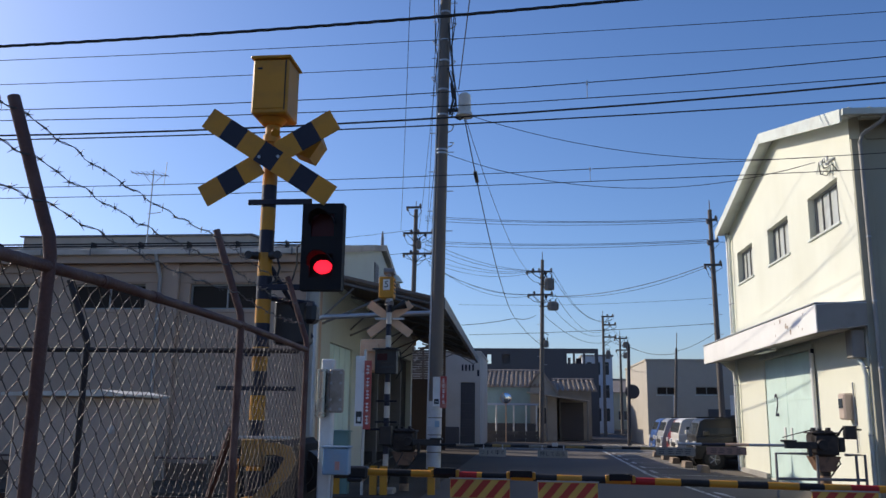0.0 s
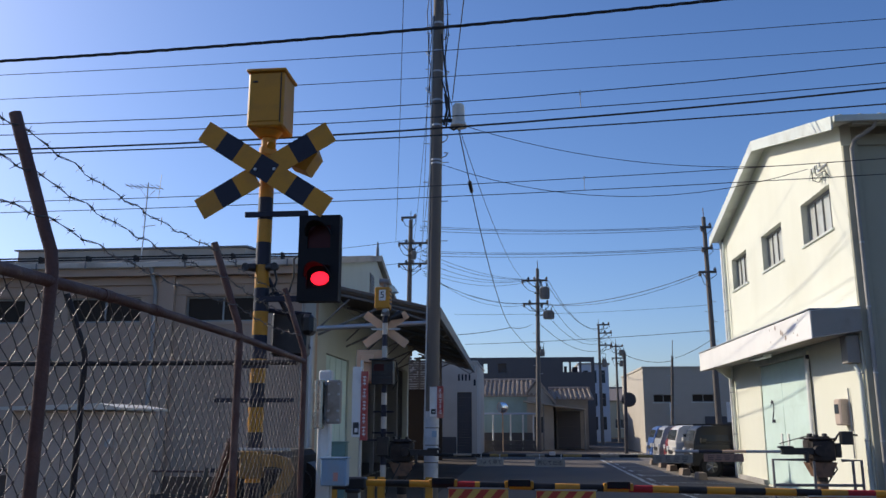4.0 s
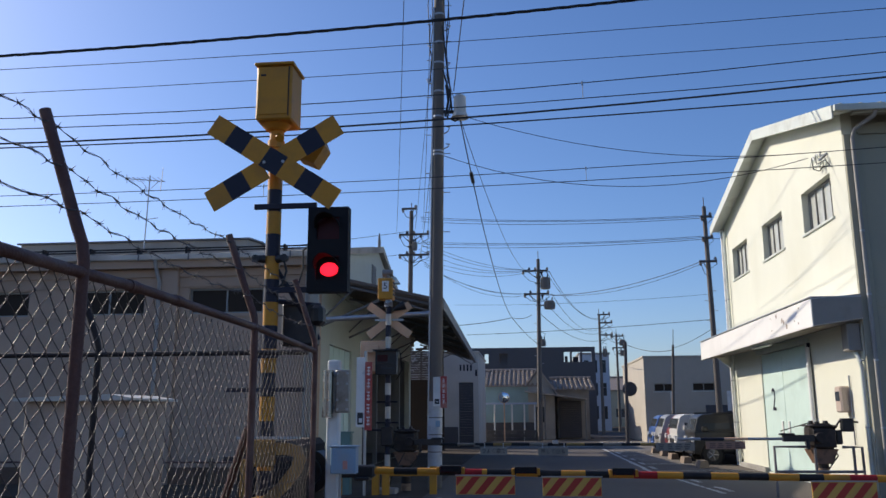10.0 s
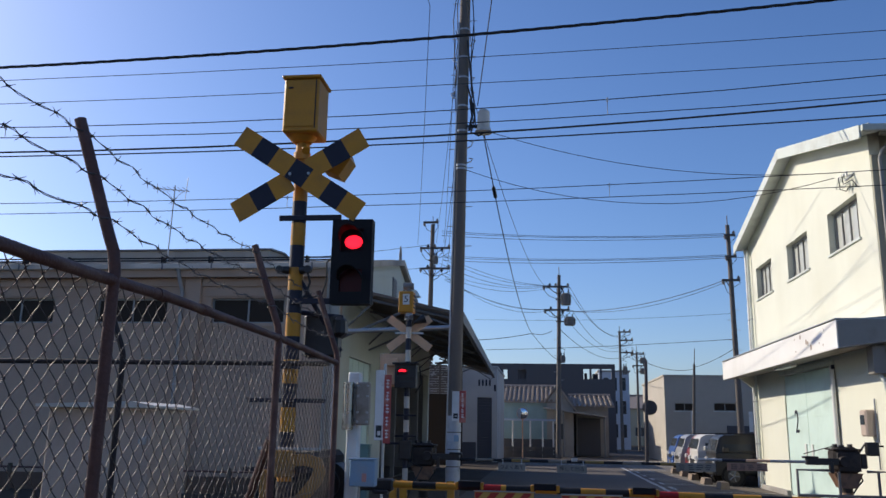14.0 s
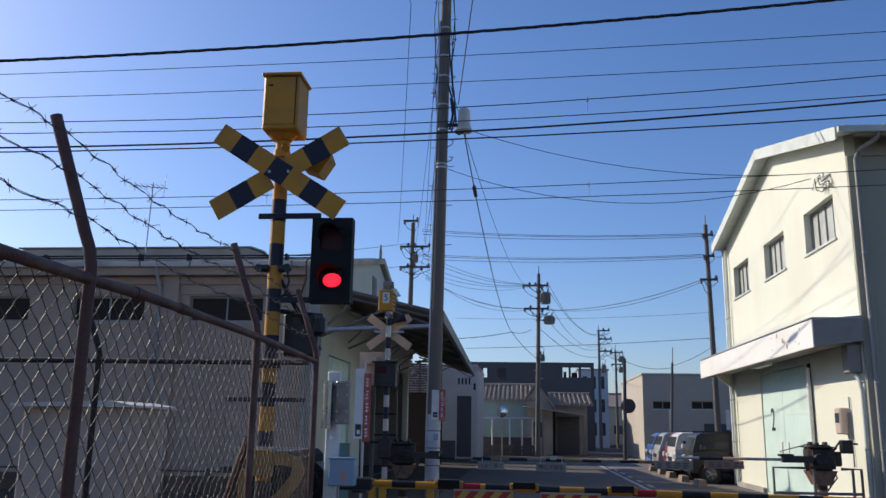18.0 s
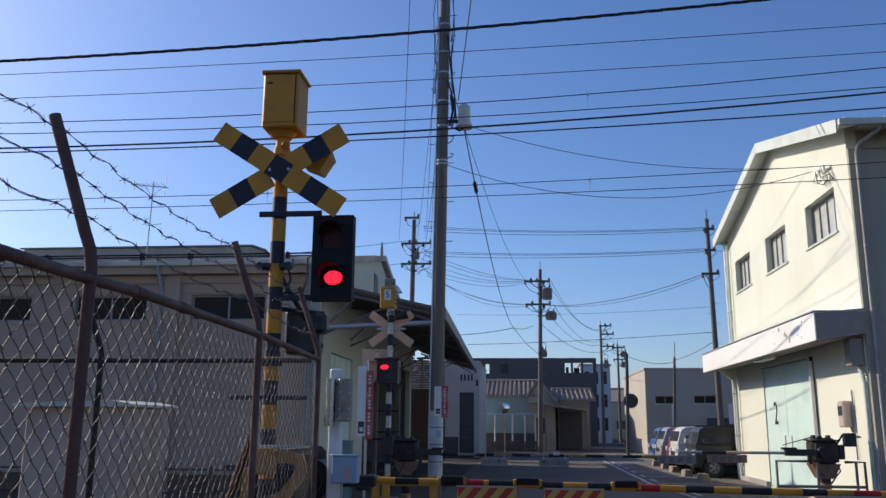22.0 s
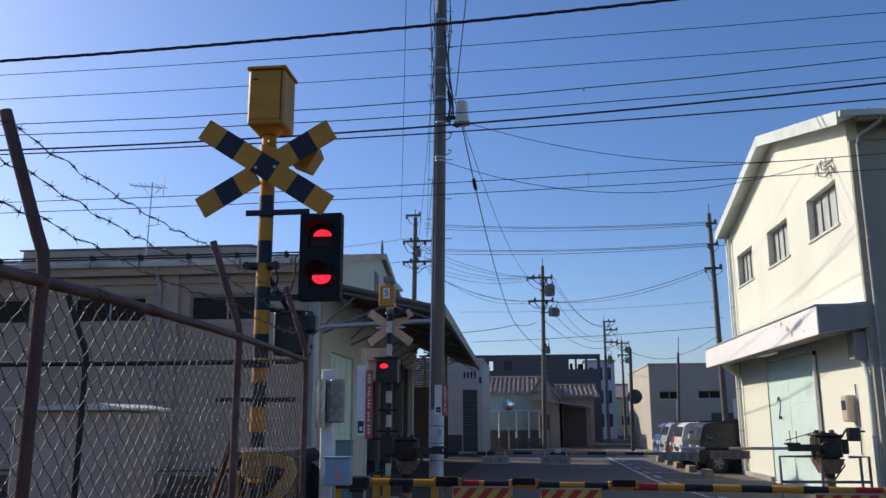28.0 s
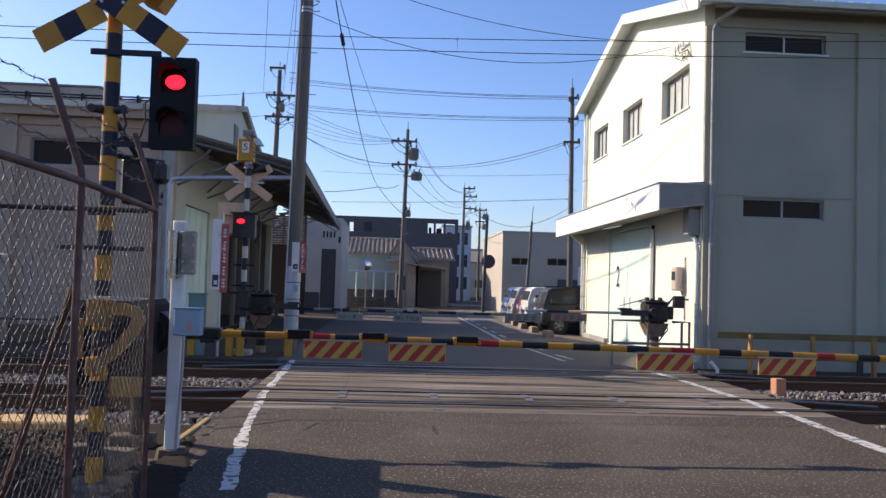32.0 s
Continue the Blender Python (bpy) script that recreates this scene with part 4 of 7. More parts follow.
part("latch", bm, GALV, cb)
bm = B()
box(bm, 0.38, 0.386, -0.353, -0.35, 0.0, 1.6)
part("door_seam", bm, GRIME, cb)
# Ochre slabs imitate a sunlit patch of ground by their colour.
tr = thing("cable_trough", "ochre slabs standing in for a sunlit ground patch", "trough")
for i in range(7):
    bm = B()
    box(bm, -0.48, 0.48, -0.27, 0.27, -0.3, 0.02, 0.02)
    ob = part("cover", bm, mat("sunlit_ochre", (0.5, 0.33, 0.14), 0.8, var=0.12, bump=0.3, dirt=(0.35, 0.27, 0.16), dirt_amt=0.4) if i == 0 else bpy.data.materials["sunlit_ochre"], tr)
    ob.matrix_basis = pose(-3.42 - i * 0.97, 8.72 - 0.1 * i, random.uniform(-0.02, 0.01), random.uniform(-2, 2), random.uniform(-1, 1), random.uniform(-5, 5))
for x, y, w, d, h, rz in ((-2.2, 7.75, 0.2, 0.1, 0.05, 4), (-2.12, 6.95, 0.17, 0.12, 0.07, -6), (-2.45, 7.3, 0.14, 0.09, 0.04, 12)):
    cs = part("concrete_slab", box(B(), -w, w, -d, d, -0.12, h, 0.015), GRIME, None)
    cs.matrix_basis = pose(x, y, 0, 0, 0, rz)
    tagged(cs, "small dirty concrete slab on the gravel verge", "slab", "slabs by the signal")
bm = B()
box(bm, -0.09, 0.09, -0.08, 0.08, -0.3, 0.16, 0.01)
sb = part("marker_post", bm, mat("faded_orange", (0.5, 0.22, 0.12), 0.7, var=0.15, bump=0.2, dirt=(0.4, 0.33, 0.28), dirt_amt=0.4), None)
sb.matrix_basis = pose(6.35, 12.75, 0, 0, 0, 8)
tagged(sb, "short faded orange post standing in the ballast", "post")
# ---- workshop on the right ----
def slab(bm, outline, x0, x1):
    """Extrude a (y, z) outline from x0 to x1."""
    return prism(bm, outline, Matrix(((0, 0, x1 - x0, x0), (1, 0, 0, 0), (0, 1, 0, 0), (0, 0, 0, 1))))


def slab_y(bm, outline, y0, y1):
    """Extrude an (x, z) outline from y0 to y1."""
    return prism(bm, outline, Matrix(((1, 0, 0, 0), (0, 0, y1 - y0, y0), (0, 1, 0, 0), (0, 0, 0, 1))))


SASH = mat("aluminium_sash", (0.3, 0.295, 0.28), 0.45, metal=0.3, var=0.1, bump=0.05)
CURTAIN = mat("pale_blind_behind_glass", (0.52, 0.535, 0.48), 0.35, var=0.18, scale=2, fine=12, bump=0, dirt=(0.2, 0.2, 0.19), dirt_amt=0.4, dirt_scale=2)


def window_x(parent, xw, y0, y1, z0, z1, n, pane_mat, depth=0.14):
    """A sash window in a wall that faces -x."""
    bm = B()
    for a, b, c, d in ((y0, y1, z0, z0 + 0.05), (y0, y1, z1 - 0.05, z1), (y0, y0 + 0.05, z0 + 0.05, z1 - 0.05), (y1 - 0.05, y1, z0 + 0.05, z1 - 0.05)):
        box(bm, xw + depth, xw + depth + 0.06, a, b, c, d)
    for i in range(1, n):
        y = y0 + (y1 - y0) * i / n
        box(bm, xw + depth, xw + depth + 0.05, y - 0.01, y + 0.01, z0 + 0.05, z1 - 0.05)
    w = part("window", bm, SASH, parent)
    for i in range(n):
        bm = B()
        a, b = y0 + 0.03 + (y1 - y0 - 0.06) * i / n, y0 + 0.03 + (y1 - y0 - 0.06) * (i + 1) / n
        box(bm, xw + depth + 0.03 + 0.006 * (i % 2), xw + depth + 0.034 + 0.006 * (i % 2), a + 0.02, b - 0.02, z0 + 0.05, z1 - 0.05)
        part("pane", bm, pane_mat, w)
    bm = B()
    box(bm, xw - 0.04, xw + depth, y0 - 0.06, y1 + 0.06, z0 - 0.05, z0, 0.006)
    part("sill", bm, TRIM, w)
    return w


def window_y(parent, yw, x0, x1, z0, z1, n, pane_mat, depth=0.08, sill=True):
    """A sash window in a wall that faces -y."""
    bm = B()
    for a, b, c, d in ((x0, x1, z0, z0 + 0.04), (x0, x1, z1 - 0.04, z1), (x0, x0 + 0.04, z0 + 0.04, z1 - 0.04), (x1 - 0.04, x1, z0 + 0.04, z1 - 0.04)):
        box(bm, a, b, yw + depth, yw + depth + 0.06, c, d)
    for i in range(1, n):
        x = x0 + (x1 - x0) * i / n
        box(bm, x - 0.02, x + 0.02, yw + depth, yw + depth + 0.05, z0 + 0.04, z1 - 0.04)
    w = part("window", bm, SASH, parent)
    for i in range(n):
        a, b = x0 + 0.03 + (x1 - x0 - 0.06) * i / n, x0 + 0.03 + (x1 - x0 - 0.06) * (i + 1) / n
        bm = B()
        box(bm, a + 0.015, b - 0.015, yw + depth + 0.03, yw + depth + 0.034, z0 + 0.04, z1 - 0.04)
        part("pane", bm, pane_mat, w)
    if sill:
        bm = B()
        box(bm, x0 - 0.05, x1 + 0.05, yw - 0.035, yw + depth, z0 - 0.04, z0, 0.005)
        part("sill", bm, TRIM, w)
    return w


wk = thing("workshop", "two-storey cream workshop with a shallow gable and mint sliding door", "building")
GX, GY0, GY1 = 6.2, 15.72, 25.3
wins = [(16.51, 18.27, 5.34, 6.25), (19.72, 21.4, 5.34, 6.25), (22.9, 24.53, 5.34, 6.25)]
door = (18.85, 22.5, 0.02, 3.0)
bm = B()
wall_x(bm, GX, GX + 0.2, GY0, GY1, -0.1, 7.0, wins + [door])
slab(bm, [(GY0, 7.0), (GY1, 7.0), (GY1, 7.16), (20.35, 8.37), (GY0, 7.22)], GX, GX + 0.2)
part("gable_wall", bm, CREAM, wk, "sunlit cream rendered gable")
for y0, y1, z0, z1 in wins:
    window_x(wk, GX, y0, y1, z0, z1, 4, CURTAIN)
# sliding door: track, two leaves, number, handles
sd = part("sliding_door", slab(B(), [(18.6, 3.0), (22.7, 3.0), (22.7, 3.1), (18.6, 3.1)], GX - 0.05, GX), TRIM, wk)
for a, b in ((door[0] + 0.01, 20.79), (20.81, door[1] - 0.01)):
    bm = B()
    box(bm, GX + 0.03, GX + 0.07, a, b, 0.03, 2.98, 0.006)
    leaf = part("leaf", bm, MINT, sd)
    for z in (0.95, 1.95):
        part("rib", box(B(), GX + 0.024, GX + 0.03, a, b, z - 0.02, z + 0.02), MINT, leaf)
    yh = 20.55 if a < 20 else 21.05
    bm = B()
    box(bm, GX - 0.0, GX + 0.03, yh - 0.05, yh + 0.05, 0.95, 1.3, 0.008)
    part("handle", bm, WHITE, leaf, "white door pull")


def lettering(text, size, m, material, parent, name="number"):
    cu = bpy.data.curves.new(name, "FONT")
    cu.body, cu.size, cu.extrude = text, size, 0.002
    cu.align_x, cu.align_y = "CENTER", "CENTER"
    tmp = bpy.data.objects.new(name, cu)
    scene.collection.objects.link(tmp)
    me = bpy.data.meshes.new_from_object(tmp.evaluated_get(bpy.context.evaluated_depsgraph_get()))
    bpy.data.objects.remove(tmp)
    me.materials.append(material)
    ob = new(name, me)
    ob.parent = parent
    ob.matrix_basis = m
    return ob


lettering("2", 0.8, Matrix.Translation((GX + 0.02, 21.65, 1.8)) @ Matrix(((0, 0, -1, 0), (-1, 0, 0, 0), (0, 1, 0, 0), (0, 0, 0, 1))) @ Matrix.Diagonal((0.85, 1, 1, 1)), NAVY, sd)
# canopy over the door
bm = B()
slab_y(bm, [(5.3, 3.58), (6.2, 3.66), (6.2, 3.2), (5.3, 3.07)], 15.62, 25.5)
cn = part("canopy", bm, WHITEWALL, wk, "white rendered canopy, stained along its edge")
# End and underside get a greyer render: their shade put into colour.
part("end_face", slab_y(B(), [(5.32, 3.57), (6.2, 3.65), (6.2, 3.21), (5.32, 3.085)], 15.605, 15.619), mat("shade_grey_render", (0.3, 0.28, 0.25), 0.9, spec=0.2, var=0.15, scale=2, bump=0.25, dirt=(0.17, 0.155, 0.135), dirt_amt=0.5, dirt_scale=1.5), cn, "canopy end, greyed in colour for its shade")
part("underside", slab_y(B(), [(5.31, 3.064), (6.2, 3.192), (6.2, 3.186), (5.31, 3.058)], 15.63, 25.49), bpy.data.materials["shade_grey_render"], cn, "soffit greyed in colour for its shade")
bm = B()
box(bm, 5.28, 6.2, 15.6, 25.52, 3.6, 3.62)
part("drip_edge", bm, GALV, cn)
rc = random.Random(44)
SPALL = mat("spalled_render", (0.33, 0.27, 0.22), 0.9, var=0.2, bump=0.3)
for k in range(9):
    yc_, zc_, w_ = rc.uniform(16.0, 19.5), rc.uniform(3.2, 3.5), rc.uniform(0.02, 0.07)
    part("spall", cyl(B(), (5.301, yc_, zc_), (5.297, yc_, zc_), w_, w_ * 0.8, 7), SPALL, cn)
bm = B()
box(bm, 5.6, 5.8, 19.9, 21.1, 3.05, 3.13, 0.01)
part("lamp", bm, WHITE, cn)
for a in (25.3,):
    part("bracket", slab_y(B(), [(6.2, 3.2), (5.7, 3.13), (6.2, 2.75)], a, a + 0.1), CREAM, cn)
# corner pilaster and the long side facing the tracks
cols = [6.2, 9.32, 12.32, 15.32, 18.32, 21.32, 24.32]
bm = B()
holes = []
for a in cols[:-1]:
    a = max(a, 6.32)
    holes += [(a + 0.71, a + 2.37, 6.3, 6.69), (a + 0.71, a + 2.37, 2.98, 3.39)]
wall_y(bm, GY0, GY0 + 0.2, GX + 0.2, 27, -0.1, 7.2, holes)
part("side_wall", bm, SHADEGREY, wk, "rendered side wall, its shade in the grey")
for a, b, c, d in holes:
    window_y(wk, GY0, a, b, c, d, 2, DIMGLASS, sill=c > 5)
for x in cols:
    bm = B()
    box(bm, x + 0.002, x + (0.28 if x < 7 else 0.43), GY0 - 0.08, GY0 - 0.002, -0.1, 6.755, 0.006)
    part("pilaster", bm, SHADEGREY, wk)
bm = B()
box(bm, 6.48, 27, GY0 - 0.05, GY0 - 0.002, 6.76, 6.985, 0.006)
part("eaves_beam", bm, SHADEGREY, wk)
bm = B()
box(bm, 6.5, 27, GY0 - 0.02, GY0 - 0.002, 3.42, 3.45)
part("string_course", bm, SHADEGREY, wk)
# roof sheets with ribs, verge boards and gutters
for s in (-1, 1):
    bm = B()
    ye = 20.35 + s * 5.22
    slab(bm, [(20.35, 8.5), (ye, 7.16), (ye, 7.1), (20.35, 8.43)], 5.86, 27.2)
    rf = part("roof_sheet", bm, ROOF, wk)
    bm = B()
    for k in range(60):
        x = 6.0 + k * 0.36
        slab(bm, [(20.35, 8.535), (ye + s * 0.02, 7.195), (ye + s * 0.02, 7.15), (20.35, 8.49)], x, x + 0.03)
    part("rib", bm, ROOF, rf)
    bm = B()
    slab(bm, [(20.35, 8.5), (ye, 7.16), (ye, 6.93), (ye - s * 0.04, 6.91), (20.35, 8.24)], 5.83, 5.86)
    part("verge_board", bm, TRIM, rf)
    bm = B()
    slab(bm, [(20.35, 8.42), (ye, 7.09), (ye, 7.03), (20.35, 8.36)], 5.865, 6.2)
    part("soffit", bm, TRIM, rf)
    part("eaves_board", box(B(), 6.21, 27.1, min(ye - s * 0.14, ye), max(ye - s * 0.14, ye), 6.99, 7.09, 0.004), SHADEGREY, rf)
    bm = B()
    slab(bm, [(ye, 7.14), (ye + s * 0.12, 7.14), (ye + s * 0.1, 7.03), (ye + s * 0.02, 7.03)], 5.86, 27.2)
    part("gutter", bm, TRIM, rf)


def downpipe(parent, pts, r=0.045, m=TRIM):
    bm = B()
    tube(bm, pts, r, 10)
    z0 = min(p[2] for p in pts)
    dp = part("downpipe", bm, m, parent, smooth=50)
    lo = [p for p in pts if p[2] == z0][0]
    for k in range(1, 5):
        z = z0 + k * 1.2
        if z < max(p[2] for p in pts) - 0.6:
            part("clip", cyl(B(), (lo[0], lo[1], z), (lo[0], lo[1], z + 0.03), r + 0.008, seg=10), GALV, dp)
    return dp


downpipe(wk, [(6.62, 15.1, 7.05), (6.6, 15.15, 6.95), (6.36, 15.5, 6.8), (6.33, 15.57, 6.66), (6.33, 15.57, 0.02)], 0.038, CONC)
downpipe(wk, [(6.15, 25.5, 7.03), (6.13, 25.36, 6.8), (6.13, 25.36, 0.02)], 0.045, WHITE)
downpipe(wk, [(6.12, 25.05, 6.9), (6.12, 25.05, 0.02)], 0.04, TRIM)
downpipe(wk, [(6.13, 18.55, 2.9), (6.13, 18.55, 0.02)], 0.045, WHITE)
downpipe(wk, [(6.1, 16.0, 3.05), (6.1, 16.0, 2.72), (6.1, 15.9, 2.6), (6.12, 15.8, 2.5), (6.15, 15.78, 2.3), (6.15, 15.78, 0.02)], 0.04, TRIM)
part("drain_box", box(B(), 5.95, 6.19, 15.78, 16.08, 2.62, 3.13, 0.015), bpy.data.materials["shade_grey_render"], cn, "dark drain box under the canopy")
# upright strips beside the sliding door
for y, m_ in ((18.72, WHITE), (18.62, NAVY)):
    part("door_strip", box(B(), 6.14, 6.2, y - 0.035, y + 0.035, 0.05, 3.0, 0.006), m_, wk)
# meter box and conduits, wire bracket
bm = B()
box(bm, 6.0, 6.2, 16.55, 16.85, 1.5, 2.0, 0.03)
mb = part("meter_box", bm, mat("pinkish_plastic", (0.5, 0.4, 0.33), 0.5, var=0.06, bump=0.05), wk)
bm = B()
box(bm, 5.99, 6.0, 16.6, 16.8, 1.72, 1.9)
part("glass", bm, DKGLASS, mb)
bm = B()
tube(bm, [(6.17, 16.5, 2.2), (6.17, 16.5, 0.9)], 0.015, 6)
part("conduit", bm, GALV, mb)
bm = B()
for dy in (-0.18, 0.0, 0.18):
    cyl(bm, (6.2, 16.75 + dy, 6.66), (6.07, 16.75 + dy, 6.66 + dy * 0.2), 0.01, seg=6)
    cyl(bm, (6.07, 16.75 + dy, 6.63), (6.07, 16.75 + dy, 6.71), 0.025, seg=8)
box(bm, 6.17, 6.2, 16.5, 17.0, 6.64, 6.67)
part("wire_bracket", bm, GALV, wk)
for q in range(3):
    yq = 16.55 + q * 0.17
    part("wire_tail", tube(B(), [(6.02, yq, 6.66), (6.0, yq + 0.12, 6.52 - 0.03 * q), (6.08, yq + 0.02, 6.44), (6.14, yq - 0.1, 6.55), (6.18, yq, 6.4)], 0.012, 5), TRIM, wk, smooth=60)
bm = B()
tube(bm, [(5.95, 16.7, 6.62), (6.0, 16.8, 6.4), (6.1, 16.75, 6.35), (6.17, 16.7, 6.45)], 0.01, 5)
tube(bm, [(5.95, 16.5, 6.62), (6.0, 16.6, 6.45), (6.12, 16.45, 6.5), (6.17, 16.3, 6.3)], 0.01, 5)
part("cable", bm, CABLE, wk)
bm = B()
box(bm, 6.4, 27, 25.1, 25.3, -0.1, 7.0)
box(bm, 26.8, 27, 15.92, 25.1, -0.1, 7.0)
part("rear_wall", bm, SHADEGREY, wk)
for a, b in ((15.72, 18.85), (22.5, 25.3)):
    part("plinth", box(B(), 6.1, 6.2, a, b, -0.1, 0.12, 0.01), CONC, wk)

# ---- warehouse on the left ----
EAVE = mat("pale_weathered_eaves", (0.68, 0.64, 0.57), 0.7, var=0.1, scale=2, bump=0.1, dirt=(0.3, 0.26, 0.21), dirt_amt=0.45, dirt_scale=1.2)
# Brown darkened to hold the shade under the awning.
AWN = mat("shade_brown_sheet", (0.17, 0.145, 0.125), 0.8, var=0.2, scale=1.5, bump=0.1, dirt=(0.16, 0.12, 0.09), dirt_amt=0.4, dirt_scale=1.5)
DULL = mat("dull_steel", (0.2, 0.2, 0.2), 0.6, metal=0.2, var=0.15, bump=0.1)
wh = thing("warehouse", "long grey warehouse with a low gable and a roadside awning", "building")
WX, WY = -4.72, 18.5
bm = B()
wwin = [(-7.87 - i * 2.9, -6.07 - i * 2.9, 3.86, 4.46) for i in range(9)]
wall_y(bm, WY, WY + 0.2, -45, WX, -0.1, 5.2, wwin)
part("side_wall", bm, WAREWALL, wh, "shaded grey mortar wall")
for a, b, c, d in wwin:
    window_y(wh, WY, a, b, c, d, 2, DIMGLASS, sill=False)
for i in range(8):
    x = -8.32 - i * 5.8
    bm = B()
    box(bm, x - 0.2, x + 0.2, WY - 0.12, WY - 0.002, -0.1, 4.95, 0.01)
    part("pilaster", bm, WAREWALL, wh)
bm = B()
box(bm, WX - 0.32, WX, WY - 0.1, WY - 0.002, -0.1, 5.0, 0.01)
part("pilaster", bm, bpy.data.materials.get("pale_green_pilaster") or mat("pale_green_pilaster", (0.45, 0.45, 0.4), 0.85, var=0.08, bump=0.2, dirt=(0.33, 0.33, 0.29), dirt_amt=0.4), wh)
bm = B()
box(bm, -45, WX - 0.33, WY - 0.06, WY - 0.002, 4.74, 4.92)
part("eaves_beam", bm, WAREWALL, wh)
bm = B()
box(bm, -45, WX - 0.33, WY - 0.03, WY - 0.002, 4.5, 4.53)
box(bm, -45, WX - 0.33, WY - 0.03, WY - 0.002, 3.78, 3.81)
part("string_course", bm, WAREWALL, wh)
bm = B()
gdoor = (19.6, 22.2, -0.02, 3.2)
wall_x(bm, WX - 0.2, WX, WY + 0.2, 34.0, -0.1, 4.5, [gdoor, (23.8, 33.6, -0.02, 3.6)])
slab(bm, [(WY, 4.55), (34.0, 4.5), (26.2, 6.74), (WY, 5.19)], WX - 0.2, WX)
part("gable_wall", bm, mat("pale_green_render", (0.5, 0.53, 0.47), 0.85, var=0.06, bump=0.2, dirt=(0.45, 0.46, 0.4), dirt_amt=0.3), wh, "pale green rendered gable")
for a, b in ((19.6, 22.2),):
    bm = B()
    box(bm, WX - 0.12, WX - 0.06, a, b, 0.0, 3.18, 0.005)
    dr = part("sliding_door", bm, MINT, wh)
    bm = B()
    for k in range(1, 4):
        y = a + (b - a) * k / 4
        box(bm, WX - 0.06, WX - 0.05, y - 0.02, y + 0.02, 0, 3.18)
    part("rib", bm, MINT, dr)
for s, dz in ((-1, 0.0), (1, -0.66)):
    ye = 26.2 + s * 7.95
    bm = B()
    slab(bm, [(26.2, 6.93), (ye, 5.26 + dz), (ye, 5.18 + dz), (26.2, 6.8)], -45, -4.58)
    rf = part("roof_sheet", bm, ROOFW, wh)
    bm = B()
    slab(bm, [(26.2, 6.94), (ye, 5.27 + dz), (ye, 5.13 + dz), (26.2, 6.75)], -4.6, -4.55)
    part("verge_board", bm, ROOFW, rf)
    bm = B()
    slab(bm, [(ye + s * 0.004, 5.23 + dz), (ye + s * 0.13, 5.23 + dz), (ye + s * 0.11, 5.12 + dz), (ye + s * 0.02, 5.1 + dz)], -45, -4.6)
    gt = part("gutter", bm, EAVE, rf, "pale box gutter")
    part("eaves_board", slab(B(), [(ye + s * 0.003, 5.16 + dz), (ye - s * 0.02, 5.16 + dz), (ye - s * 0.02, 4.93 + dz), (ye + s * 0.003, 4.93 + dz)], -45, -4.6), WAREWALL, rf)
    part("soffit", slab(B(), [(ye - s * 0.025, 4.97 + dz), (ye - s * 0.15, 4.97 + dz), (ye - s * 0.15, 4.94 + dz), (ye - s * 0.025, 4.94 + dz)], -45, -4.76), WAREWALL, rf)
    if s < 0:
        for k in range(33):
            part("gutter_bracket", box(B(), -44.4 + k * 1.22, -44.365 + k * 1.22, ye - 0.145, ye - 0.131, 5.09, 5.25), DULL, gt)
    bm = B()
    for k in range(45):
        x = -44.5 + k * 0.9
        slab(bm, [(26.2, 6.95), (ye, 5.29 + dz), (ye, 5.24 + dz), (26.2, 6.86)], x, x + 0.04)
    part("rib", bm, ROOFW, rf)
# dark loading bay behind the wide opening, and a slatted screen at the awning's far end
bm = B()
box(bm, -11.0, -10.8, 23.0, 33.9, -0.1, 4.45)
box(bm, -10.8, WX - 0.2, 22.9, 23.1, -0.1, 4.45)
box(bm, -10.8, WX - 0.2, 33.7, 33.9, -0.1, 4.45)
box(bm, -10.8, WX - 0.2, 23.1, 33.7, 4.35, 4.45)
part("loading_bay", bm, DULL, wh, "dark loading bay")
for k in range(3):
    part("bay_post", box(B(), WX - 0.15, WX - 0.03, 26.3 + k * 2.4, 26.42 + k * 2.4, -0.1, 3.6), DULL, wh)
rs = random.Random(31)
for k in range(13):
    x = -5.25
    while x < -3.6:
        b = min(x + rs.uniform(0.25, 0.8), -3.55)
        part("screen_slat", box(B(), x, b - rs.choice((0.0, 0.03, 0.1)), 36.2, 36.24, 3.03 + k * 0.105, 3.03 + k * 0.105 + rs.uniform(0.05, 0.1)), AWN, wh)
        x = b
part("end_wall", box(B(), -5.3, -3.55, 36.25, 36.4, -0.1, 3.0), WOOD, wh, "dark boarded end wall")
for x in (-5.25, -4.6, -4.1, -3.65):
    part("screen_post", box(B(), x, x + 0.08, 36.26, 36.32, 3.0, 4.4), AWN, wh)
part("corner_pipe", cyl(B(), (WX - 0.08, 34.1, -0.1), (WX - 0.08, 34.1, 3.2), 0.05, seg=10), TRIM, wh, "pale upright pipe", smooth=40)
# sooty plinth along the foot of the warehouse wall
STAINED = mat("sooty_plinth", (0.17, 0.115, 0.085), 0.95, spec=0.15, var=0.3, scale=1.5, bump=0.3, dirt=(0.06, 0.045, 0.036), dirt_amt=0.6, dirt_scale=1.2, stretch=(1, 1, 0.4))
for k in range(8):
    x = -8.53 - k * 5.8
    part("plinth", box(B(), max(x - 5.4, -45), x, WY - 0.05, WY - 0.002, -0.1, 0.36, 0.008), STAINED, wh, "soot-stained plinth")
part("plinth", box(B(), -8.52 + 0.4, WX - 0.33, WY - 0.05, WY - 0.002, -0.1, 0.36, 0.008), STAINED, wh, "soot-stained plinth")
